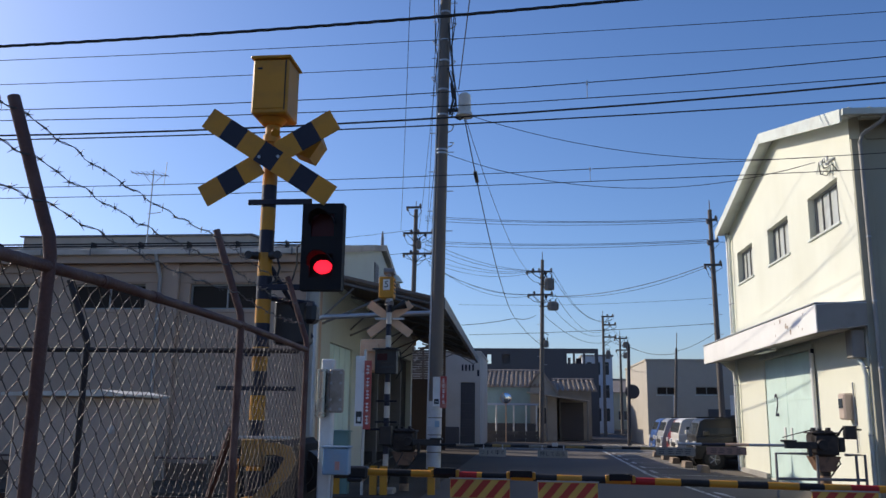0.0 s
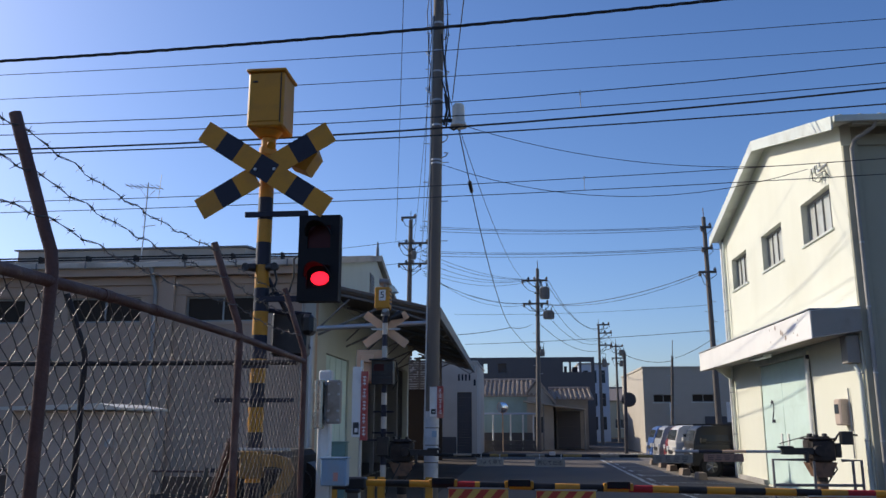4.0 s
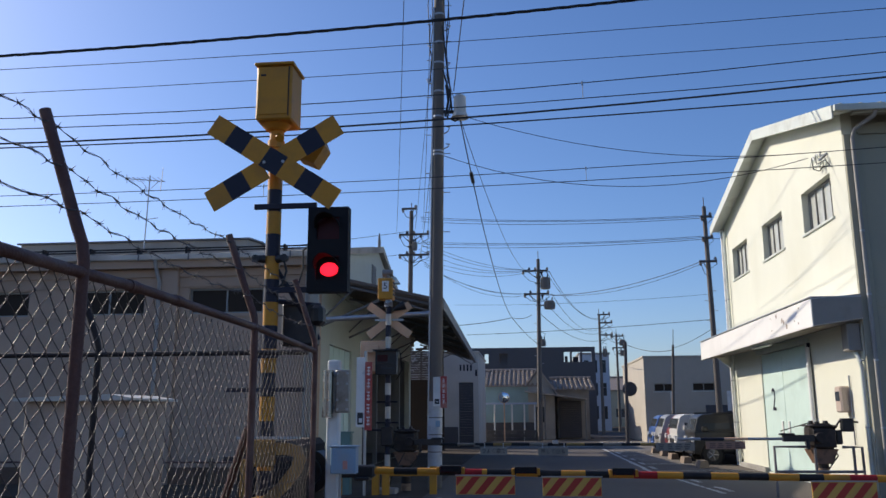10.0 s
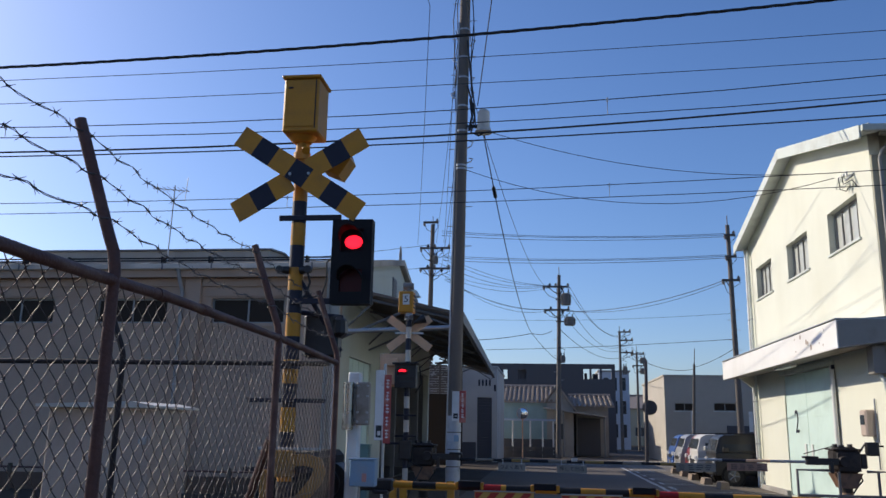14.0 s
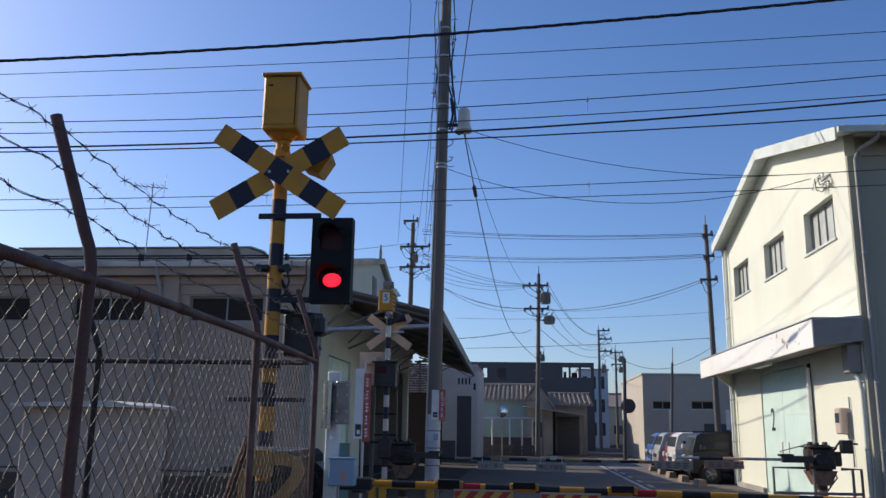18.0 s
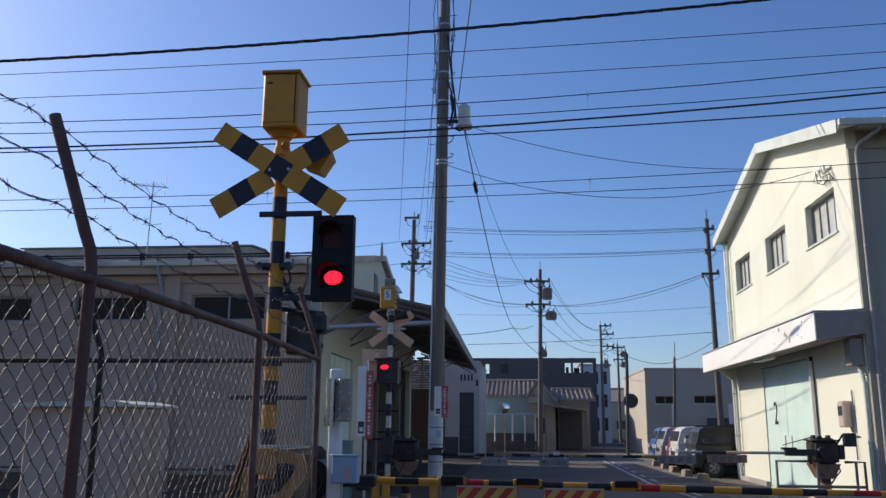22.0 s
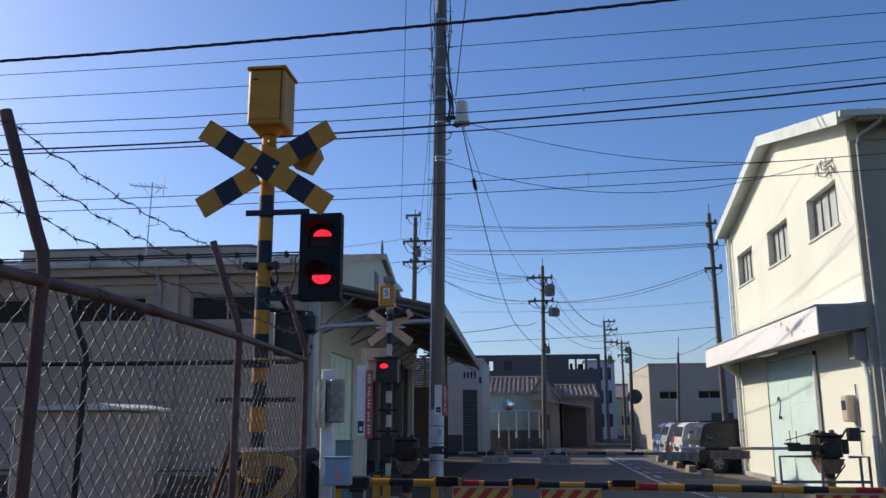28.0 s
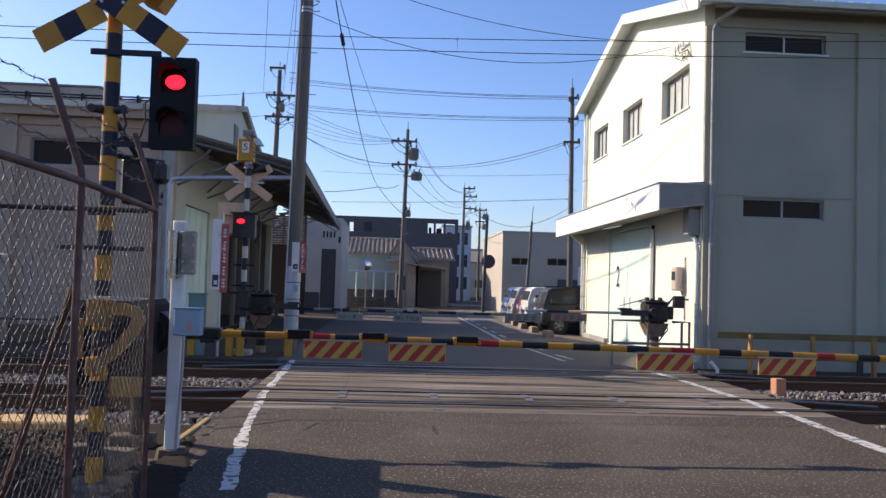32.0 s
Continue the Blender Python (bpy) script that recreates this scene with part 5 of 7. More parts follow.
# snow guard on the roof edge
bm = B()
for z, y in ((5.46, 18.6), (5.37, 18.45)):
    tube(bm, [(-45, y, z), (-5, y, z)], 0.02, 6)
for k in range(34):
    x = -44 + k * 1.2
    box(bm, x, x + 0.04, 18.42, 18.63, 5.28, 5.47)
part("snow_guard", bm, ARMBLACK, wh, "dark snow-guard rails")
part("ridge_finial", tube(B(), [(-4.7, 26.2, 6.8), (-4.7, 26.2, 7.15), (-4.7, 26.2, 7.4)], [0.05, 0.05, 0.02], 8), DULL, wh)
lv = part("gable_vent", box(B(), WX, WX + 0.03, 25.0, 25.6, 5.35, 6.15, 0.006), DULL, wh, "dark upright louvre in the gable")
for k in range(7):
    part("louvre", box(B(), WX + 0.03, WX + 0.05, 25.03, 25.57, 5.4 + k * 0.105, 5.45 + k * 0.105), DULL, lv)
fl_ = part("flood_lamp", tube(B(), [(WX, 27.0, 6.05), (WX + 0.3, 27.0, 6.12), (WX + 0.38, 27.0, 6.05)], 0.025, 6), DULL, wh)
part("lamp_hood", cyl(B(), (WX + 0.38, 27.0, 5.82), (WX + 0.38, 27.0, 6.06), 0.24, 0.08, 14), TRIM, fl_, smooth=40)
# ridge ventilator
bm = B()
slab(bm, [(24.9, 6.5), (24.9, 7.02), (26.2, 7.16), (27.5, 7.02), (27.5, 6.5)], -16.4, -8.75)
rv = part("ridge_vent", bm, ROOFW, wh)
part("vent_cap", slab(B(), [(24.82, 7.025), (24.82, 7.075), (26.2, 7.22), (27.58, 7.075), (27.58, 7.025), (26.2, 7.165)], -16.5, -8.65), DULL, rv)
downpipe(wh, [(-8.62, 18.16, 5.12), (-8.62, 18.24, 4.95), (-8.55, 18.33, 4.6), (-8.55, 18.33, 0.0)], 0.045, CONC)
downpipe(wh, [(-4.95, 18.16, 5.12), (-4.95, 18.3, 4.85), (-4.95, 18.36, 0.0)], 0.04, CONC)
# awning with steel trusses along the road side
def awning_edge(y):
    u = (y - 18.6) / 18.9
    return -1.88 - 0.36 * u, 4.08 - 0.1 * u


def awning_strip(bm, y0, y1, up, down):
    """A sloping strip from the wall to the awning's edge, between two heights over its plane."""
    vs = []
    for y in (y0, y1):
        x, z = awning_edge(y)
        vs.append([bm.verts.new(q) for q in ((WX, y, 4.75 + up), (x, y, z + up), (x, y, z + down), (WX, y, 4.75 + down))])
    for k in range(4):
        bm.faces.new((vs[0][k], vs[0][(k + 1) % 4], vs[1][(k + 1) % 4], vs[1][k]))
    bm.faces.new(vs[0][::-1])
    bm.faces.new(vs[1])
    bmesh.ops.recalc_face_normals(bm, faces=bm.faces)
    return bm


aw = part("awning", awning_strip(B(), 18.62, 37.5, 0.04, -0.03), AWN, wh, "corrugated awning roof, its brown darkened for shade")
for k in range(54):
    y = 18.7 + k * 0.35
    part("purlin", awning_strip(B(), y, y + 0.05, -0.032, -0.075), AWN, aw)
bm = B()
vs = []
for y in (18.6, 37.5):
    x, z = awning_edge(y)
    vs.append([bm.verts.new(q) for q in ((x - 0.05, y, z + 0.06), (x + 0.05, y, z + 0.06), (x + 0.05, y, z - 0.2), (x - 0.05, y, z - 0.2))])
for k in range(4):
    bm.faces.new((vs[0][k], vs[0][(k + 1) % 4], vs[1][(k + 1) % 4], vs[1][k]))
bm.faces.new(vs[0][::-1])
bm.faces.new(vs[1])
bmesh.ops.recalc_face_normals(bm, faces=bm.faces)
part("fascia", bm, DULL, aw)
for k in range(7):
    y = 18.75 + k * 3.05
    x, z = awning_edge(y)
    bm = B()
    tube(bm, [(WX, y, 4.6), (x, y, z - 0.12)], 0.035, 6)
    tube(bm, [(WX, y, 3.55), (-3.2, y, 4.2)], 0.03, 6)
    tube(bm, [(WX, y, 3.7), (-4.0, y, 4.38)], 0.025, 6)
    tube(bm, [(-3.2, y, 4.2), (x - 0.15, y, z - 0.28), (x, y, z - 0.18)], 0.025, 6)
    part("truss", bm, DULL, aw)
# antenna on the roof
an = thing("tv_antenna", "thin metal television antenna on the warehouse roof", "antenna", at=(-11.85, 24.2, 6.55))
bm = B()
tube(bm, [(0, 0, -0.15), (0.03, 0, 1.2), (0.05, 0, 2.5)], 0.02, 6)
part("mast", bm, GALV, an)
bo = part("boom", tube(B(), [(-0.7, 0, 2.42), (0.45, 0.2, 2.35)], 0.014, 5), GALV, an)
for k in range(7):
    x = -0.6 + k * 0.17
    part("element", tube(B(), [(x, -0.25, 2.41 - k * 0.01), (x, 0.3, 2.41 - k * 0.01)], 0.01, 4), GALV, bo)
part("reflector", tube(B(), [(0.35, 0.15, 2.0), (0.4, 0.15, 2.8)], 0.012, 4), GALV, bo)
part("stay", tube(B(), [(-0.3, 0.02, 2.4), (0.04, 0, 2.0), (0.3, 0.14, 2.36)], 0.01, 4), GALV, an)
part("lower_element", tube(B(), [(-0.05, 0, 1.05), (0.4, 0, 1.1)], 0.012, 4), GALV, an)
# low rail fence below the warehouse wall
lf = thing("low_fence", "low dark pipe fence along the warehouse wall", "fence")
for k in range(16):
    bm = B()
    cyl(bm, (-5.6 - k * 1.3, 17.9, -0.3), (-5.6 - k * 1.3, 17.9, 0.58), 0.06, 0.05, 8)
    part("post", bm, GRIME, lf, smooth=40)
bm = B()
tube(bm, [(-5.2, 17.9, 0.5), (-26, 17.9, 0.5)], 0.025, 6)
part("rail", bm, RUST, lf)
# galvanised pipe frame at the awning's near end
pf = thing("pipe_frame", "galvanised pipe goalpost beside the warehouse", "frame")
bm = B()
tube(bm, [(-4.55, 17.6, -0.1), (-4.57, 17.6, 3.4), (-4.54, 17.6, 3.52), (-4.42, 17.6, 3.57), (-1.97, 17.6, 3.66)], 0.055, 10)
part("pipe", bm, GALV, pf, smooth=50)


# ---- buildings down the street ----
def simple_house(name, label, x0, x1, y0, y1, h, wall, roof_m, ridge, over=0.35, wins=(), tiles=True, axis="x"):
    hs = thing(name, label, "building")
    bm = B()
    wall_y(bm, y0, y0 + 0.15, x0, x1, 0, h, [w[:4] for w in wins])
    box(bm, x0, x0 + 0.15, y0 + 0.15, y1, 0, h)
    box(bm, x1 - 0.15, x1, y0 + 0.15, y1, 0, h)
    box(bm, x0 + 0.15, x1 - 0.15, y1 - 0.15, y1, 0, h)
    if ridge and axis == "x":
        for a in (x0, x1 - 0.15):
            slab(bm, [(y0, h), (y1, h), ((y0 + y1) / 2, h + ridge * 0.97)], a, a + 0.15)
    part("wall", bm, wall, hs)
    for w in wins:
        window_y(hs, y0, *w[:4], w[4] if len(w) > 4 else 2, DKGLASS, 0.05)
    if ridge:
        ym = (y0 + y1) / 2
        for s, ye in ((-1, y0 - over), (1, y1 + over)):
            bm = B()
            k = ridge / (ym - y0)
            ze = h - k * over
            slab(bm, [(ym, h + ridge + 0.08), (ye, ze + 0.08), (ye, ze), (ym, h + ridge)], x0 - over, x1 + over)
            rf = part("roof", bm, roof_m, hs)
            if tiles and s < 0:
                # rows of pantiles: raised rolls, and a step at each course
                rows = 9
                w_t = (x1 - x0 + 2 * over) / int((x1 - x0 + 2 * over) / 0.27)
                step_y, step_z = (ym - ye) / rows, (h + ridge - ze) / rows
                bm = B()
                tube(bm, [(0, 0, 0.14), (0, step_y * 1.08, step_z + 0.1)], 0.085, 6)
                me = mesh_of(bm, "pantile", roof_m, 60)
                for i in range(int(round((x1 - x0 + 2 * over) / w_t))):
                    for j in range(rows):
                        ob = part("pantile", me, None, rf)
                        ob.matrix_basis = pose(x0 - over + (i + 0.5) * w_t + random.uniform(-0.008, 0.008), ye + step_y * j, ze + step_z * j + random.uniform(-0.008, 0.008))
        bm = B()
        tube(bm, [(x0 - over, ym, h + ridge + 0.12), (x1 + over, ym, h + ridge + 0.12)], 0.12, 8)
        part("ridge", bm, roof_m, hs)
    return hs


simple_house("house", "low blue-green house with a grey-brown tiled roof", -2.7, 0.5, 50.5, 56.5, 3.2, TEAL, TILE, 0.9)
DIMR = mat("dim_grey_render", (0.3, 0.285, 0.26), 0.9, var=0.1, bump=0.2, dirt=(0.2, 0.185, 0.165), dirt_amt=0.4)
simple_house("house", "small house with a tiled roof and an open garage", 1.9, 3.85, 51.5, 57, 2.98, DIMR, TILE, 0.62)
# narrow gabled wing between the two tiled houses
wg = thing("gabled_wing", "narrow pale wing with a front gable between the houses", "building")
part("wall", slab_y(B(), [(0.15, 0.0), (1.72, 0.0), (1.72, 2.75), (0.8, 4.05), (0.15, 3.2)], 50.2, 56.0), mat("pale_beige_render", (0.42, 0.39, 0.34), 0.85, var=0.08, bump=0.2, dirt=(0.28, 0.26, 0.23), dirt_amt=0.35), wg)
part("roof", slab_y(B(), [(0.76, 4.16), (0.76, 4.06), (1.98, 2.44), (2.06, 2.52), (0.84, 4.16)], 49.95, 56.2), TILE, wg)
part("roof", slab_y(B(), [(0.755, 4.16), (0.755, 4.06), (0.0, 3.06), (-0.06, 3.12), (0.72, 4.16)], 49.95, 56.2), TILE, wg)
part("window", box(B(), 0.55, 1.15, 50.17, 50.2, 1.0, 1.9), DKGLASS, wg)
# White render darkened in its colour for the shaded front.
STOREWALL = mat("shaded_white_render", (0.5, 0.47, 0.43), 0.85, var=0.06, bump=0.2, dirt=(0.36, 0.34, 0.31), dirt_amt=0.35, dirt_scale=0.6)
st = thing("store_building", "white rendered building with a dark blue shutter", "building")
bm = B()
wall_y(bm, 40, 40.2, -9, -2.25, 0, 4.4, [(-3.2, -2.5, -0.01, 3.0)])
part("wall", bm, STOREWALL, st)
for a, b, c, d in ((-2.45, -2.25, 40.2, 47), (-9, -2.45, 46.8, 47), (-9, -8.8, 40.2, 46.8)):
    part("wall", box(B(), a, b, c, d, 0, 4.4), STOREWALL, st)
bm = B()
box(bm, -9.05, -2.2, 39.95, 47.05, 4.4, 4.5, 0.01)
part("parapet", bm, STOREWALL, st)
for k in range(24):
    part("shutter_slat", box(B(), -3.2, -2.5, 40.08, 40.12 + 0.012 * (k % 2), k * 0.125, k * 0.125 + 0.12), DARKWALL, st)
for k in range(4):
    part("vent", box(B(), -3.15 + k * 0.17, -3.07 + k * 0.17, 39.985, 40.0, 3.55, 3.85), NAVY, st)
part("vent", box(B(), -2.4, -2.3, 39.985, 40.0, 3.3, 3.6), NAVY, st)
bm = B()
box(bm, -9, -3.25, 39.96, 40.0, 0, 0.9)
part("plinth", bm, DARKWALL, st)
of = thing("office_block", "dark slate-clad office block with a roof loggia", "building")
bm = B()
wall_y(bm, 62, 62.3, -4.2, 5.2, 0, 6.35, [(-3.0, -2.7, 5.2, 5.9), (-1.9, -1.3, 5.2, 5.9), (2.9, 3.35, 5.25, 6.0), (3.5, 4.1, 5.25, 6.0), (4.25, 4.95, 5.25, 6.0)])
box(bm, -4.2, -3.9, 62.3, 72, 0, 5.0)
box(bm, 4.9, 5.2, 62.3, 72, 0, 5.0)
box(bm, -3.9, 4.9, 71.7, 72, 0, 5.0)
part("wall", bm, DARKWALL, of)
bm = B()
box(bm, -3.9, 4.9, 62.3, 71.7, 4.8, 5.0)
part("roof", bm, CONC, of)
bm = B()
box(bm, 3.0, 3.2, 62.5, 62.9, 5.0, 5.7)
box(bm, 3.6, 4.0, 62.5, 62.9, 5.0, 5.65)
part("roof_unit", bm, NAVY, of)
bm = B()
box(bm, -2.0, -1.2, 62.4, 62.45, 5.1, 6.0)
part("loggia_back", bm, DARKWALL, of)
ap = thing("apartment_block", "pale blue-grey apartment block behind the offices", "building")
bm = B()
wall_y(bm, 74, 74.2, 4.8, 7.4, 0, 6.6, [(5.2 + 0.75 * i, 5.6 + 0.75 * i, 1.0 + 2.0 * j, 2.1 + 2.0 * j) for i in range(3) for j in range(3)])
box(bm, 4.8, 7.4, 74.2, 90, 0, 6.6)
part("wall", bm, mat("pale_blue_render", (0.5, 0.55, 0.62), 0.8, var=0.05, bump=0.1), ap)
for i in range(3):
    for j in range(3):
        bm = B()
        box(bm, 5.2 + 0.75 * i, 5.6 + 0.75 * i, 74.1, 74.14, 1.0 + 2.0 * j, 2.1 + 2.0 * j)
        part("pane", bm, DKGLASS, ap)
bm = B()
box(bm, 4.7, 7.5, 73.9, 90, 6.6, 6.75)
part("roof", bm, CONC, ap)
fc = thing("factory", "flat-roofed beige and grey factory beyond the parking bays", "building")
FWALL = mat("beige_render", (0.45, 0.405, 0.335), 0.85, var=0.07, bump=0.15, dirt=(0.37, 0.335, 0.28), dirt_amt=0.35, dirt_scale=0.5)
bm = B()
fwin = [(6.8, 7.85, 2.62, 3.04), (8.8, 9.95, 2.64, 3.06), (11.2, 12.4, 2.64, 3.06)]
wall_y(bm, 45, 45.2, 6.3, 26, 0, 4.4, fwin)
part("wall", bm, FWALL, fc)
for a, b, c, d in ((6.3, 6.5, 45.2, 54.6), (6.5, 26, 54.4, 54.6), (25.8, 26, 45.2, 54.4)):
    part("wall", box(B(), a, b, c, d, 0, 4.4), FWALL, fc)
for w in fwin:
    window_y(fc, 45, *w, 2, DIMGLASS)
bm = B()
box(bm, 6.25, 26.05, 44.95, 54.65, 4.4, 4.5, 0.01)
part("parapet", bm, FWALL, fc)
bm = B()
cyl(bm, (10.6, 48, 4.5), (10.6, 48, 5.1), 0.6, seg=16)
part("roof_tank", bm, NAVY, fc)
bm = B()
box(bm, 9.4, 13, 44.93, 45.0, 0.0, 1.9)
part("shutter", bm, DARKWALL, fc)
bm = B()
box(bm, 9.95, 10.0, 44.97, 45.0, 0, 4.4)
part("joint", bm, NAVY, fc)
# carport in front of the tiled house
cp = thing("carport", "pale blue steel shelter frame before the house", "carport")
bm = B()
box(bm, -2.75, 0.63, 48.0, 49.2, 2.03, 2.13, 0.01)
part("roof", bm, mat("pale_blue_steel", (0.42, 0.5, 0.62), 0.5, var=0.06, bump=0.05), cp)
for x in (-2.5, -1.8, -0.8, -0.1, 0.5):
    bm = B()
    cyl(bm, (x, 48.1, 0), (x, 48.1, 2.03), 0.045, seg=8)
    part("post", bm, WHITE, cp)
bw = thing("garden_wall", "dark block wall and fence before the houses", "wall")
me = mesh_of(box(B(), 0, 0.4, 0, 0.15, 0, 0.19, 0.008), "block", mat("dark_block", (0.12, 0.11, 0.1), 0.9, var=0.2, bump=0.3, each=0.15))
for k in range(10):
    for j in range(3):
        part("block", me, None, bw).matrix_basis = pose(-3.4 + k * 0.41 + 0.2 * (j % 2), 47.55, j * 0.2)
bm = B()
box(bm, -3.4, 0.8, 49.3, 49.4, 0.0, 1.0)
part("rear_wall", bm, DARKWALL, bw)
# lean-to between the houses
lt = thing("garage_roof", "sloping sheet roof over a dark garage", "roof")
bm = B()
slab_y(bm, [(-0.05, 2.84), (3.55, 2.36), (3.55, 2.29), (-0.05, 2.77)], 48.9, 51.4)
part("sheet", bm, ROOFW, lt)
for x, z in ((1.1, 2.63), (3.45, 2.31)):
    bm = B()
    cyl(bm, (x, 49.1, 0), (x, 49.1, z), 0.05, seg=8)
    part("post", bm, DULL, lt)
gs = thing("garage_shutter", "dark slate-blue roller shutter of the garage", "shutter")
for k in range(17):
    part("slat", box(B(), 2.0, 3.35, 51.38, 51.405 + 0.012 * (k % 2), 0.05 + k * 0.13, 0.175 + k * 0.13), DARKWALL, gs)
# low houses closing the street's far end
for i, (x, y, w, h, mm) in enumerate(((-14, 66, 8, 5.0, WHITEWALL), (9.5, 95, 7, 5.5, SHADEGREY), (16, 80, 9, 5.0, WHITEWALL), (1.5, 110, 5.5, 6.5, FWALL), (10.5, 130, 8, 6, WHITEWALL), (2, 160, 12, 6.0, SHADEGREY), (-26, 70, 10, 5, FWALL), (28, 70, 10, 5.5, WHITEWALL))):
    simple_house("house", "distant plain house with a tiled roof down the street", x - w / 2, x + w / 2, y, y + 8, h - 1.4, mm, TILE, 1.4, wins=((x - 1.6, x - 0.4, 1.0, 2.0), (x + 0.5, x + 1.7, 1.0, 2.0)), tiles=False)
# blocks behind the viewer close the place
for x0, x1, y0, y1, h in ((-26, -9, -34, -26, 6.5), (-6, 9, -42, -34, 7.5), (13, 30, -30, -22, 6)):
    hb = thing("house", "plain rendered house behind the crossing", "building")
    bm = B()
    box(bm, x0, x1, y0, y1, -0.3, h)
    part("wall", bm, WHITEWALL, hb)
    bm = B()
    box(bm, x0 - 0.3, x1 + 0.3, y0 - 0.3, y1 + 0.3, h, h + 0.2)
    part("roof", bm, CONC, hb)
# ---- signal on the far side, seen from behind ----
fs = thing("crossing_signal", "far crossing signal seen from behind, weathered beige crossbuck", "signal", at=(-2.78, 16.6, 0))
OFFWHITE = mat("offwhite_band", (0.55, 0.5, 0.43), 0.5, var=0.08, bump=0.05, dirt=(0.35, 0.28, 0.2), dirt_amt=0.3, dirt_scale=4)
banded_pole(fs, 0, 0, 0.0, 3.78, 0.057, 0.235, (OFFWHITE, NAVY), 1, "pole_band")
bm = B()
box(bm, -0.2, 0.2, -0.2, 0.2, -0.2, 0.08, 0.02)
part("footing", bm, CONC, fs)
bm = B()
box(bm, -0.21, 0.1, -0.12, 0.16, 3.84, 4.28, 0.015)
nb = part("bell_box", bm, YELLOW, fs, "yellow numbered box")
bm = B()
box(bm, -0.12, 0.02, -0.128, -0.122, 4.0, 4.22)
part("number_plate", bm, WHITE, nb)
lettering("5", 0.19, Matrix.Translation((-0.05, -0.132, 4.11)) @ Matrix.Rotation(radians(90), 4, "X"), NAVY, nb)
bm = B()
for k in range(4):
    box(bm, 0.1, 0.115, -0.1, 0.1, 3.93 + k * 0.08, 3.96 + k * 0.08)
part("louvre", bm, NAVY, nb)
bm = B()
cyl(bm, (0, 0, 3.7), (0, 0, 3.84), 0.09, 0.07, 14)
cyl(bm, (-0.03, -0.09, 3.72), (0.02, -0.02, 3.8), 0.055, 0.02, 10)
cyl(bm, (0.06, -0.1, 3.74), (0.03, -0.02, 3.8), 0.05, 0.02, 10)
part("collar", bm, GALV, fs, smooth=40)
bm = B()
cyl(bm, (-0.03, 0.02, 4.28), (-0.03, 0.02, 4.36), 0.05, 0.05, 12)
cyl(bm, (-0.13, 0.02, 4.41), (0.08, 0.02, 4.41), 0.075, 0.06, 14)
part("bell", bm, DULL, nb, smooth=40)
fb = part("crossbuck", B(), BEIGE, fs)
blade(fb, 0.0, 0.1, 3.43, 1.08, 0.17, 36, (BEIGE, BEIGE), n=1)
blade(fb, 0.0, 0.12, 3.43, 1.08, 0.17, -36, (BEIGE, BEIGE), n=1)
bm = B()
box(bm, -0.3, 0.3, 0.07, 0.09, 3.41, 3.45)
part("bracket", bm, GALV, fb)
cyl_b = B()
cyl(cyl_b, (0.12, -0.1, 3.62), (0.34, -0.06, 3.72), 0.03, 0.1, 12)
part("loudspeaker", cyl_b, BLACK, fs, smooth=40)
# beige back board of the front lamps
bm = B()
box(bm, -0.6, -0.06, 0.1, 0.13, 2.33, 3.01, 0.01)
bd = part("back_board", bm, BEIGE, fs, "weathered beige back board")
for z in (2.78, 2.4):
    part("rear_housing", box(B(), -0.5, -0.22, 0.0, 0.1, z - 0.03, z + 0.13, 0.01), BEIGE, bd)
# direction lamp unit
FAR_LAMP = 2.63
bm = B()
wall_y(bm, -0.2, -0.19, -0.23, 0.2, 2.3, 2.77, [(-0.19, 0.02, 2.56, 2.7), (-0.1, 0.16, 2.41, 2.45)])
dh = part("direction_lamp", bm, BLACK, fs, "black lamp box with a red flashing lamp")
bm = B()
box(bm, -0.23, 0.2, -0.13, 0.06, 2.3, 2.77, 0.01)
box(bm, -0.27, 0.24, -0.3, 0.05, 2.77, 2.8, 0.006)
box(bm, -0.23, -0.22, -0.19, -0.13, 2.3, 2.77)
box(bm, 0.19, 0.2, -0.19, -0.13, 2.3, 2.77)
box(bm, -0.22, 0.19, -0.22, -0.2, 2.52, 2.535)
part("housing", bm, BLACK, dh)
bm = B()
bmesh.ops.create_uvsphere(bm, u_segments=20, v_segments=10, radius=0.075, matrix=Matrix.Translation((-0.085, -0.135, FAR_LAMP)) @ Matrix.Diagonal((1.1, 0.2, 0.62, 1)))
part("lamp", bm, LAMPRED, dh, "glowing red lamp", smooth=60)
bm = B()
box(bm, -0.09, 0.15, -0.186, -0.182, 2.415, 2.445)
part("glass", bm, DKGLASS, dh)
# Added plate: it hides the steady glow in place of switching it.
bm = B()
box(bm, -0.11, 0.11, 0, 0.008, -0.075, 0.075)
far_shutter = part("shutter", bm, LENS, dh, "added dark red plate that hides the lit lamp")
far_shutter.location = (-0.085, -0.17, FAR_LAMP)
for z, w in ((1.76, 0.21), (1.35, 0.22)):
    part("step_bar", box(B(), -w, w, -0.08, -0.055, z - 0.016, z + 0.016, 0.003), NAVY, fs)
part("step_bar", box(B(), -0.4, 0.02, -0.1, -0.06, 1.185, 1.225, 0.003), NAVY, fs)
part("switch_box", box(B(), -0.12, 0.12, -0.12, 0.08, 0.9, 1.27, 0.015), BLACK, fs)
for pts in ([(0.25, -0.05, 2.75), (0.3, -0.05, 2.4), (0.18, -0.05, 2.2)], [(0.02, -0.08, 0.9), (0.35, -0.05, 0.75), (0.1, -0.05, 0.3), (0.02, -0.05, 0.0)]):
    part("cable", tube(B(), pts, 0.013, 5), CABLE, fs, smooth=50)


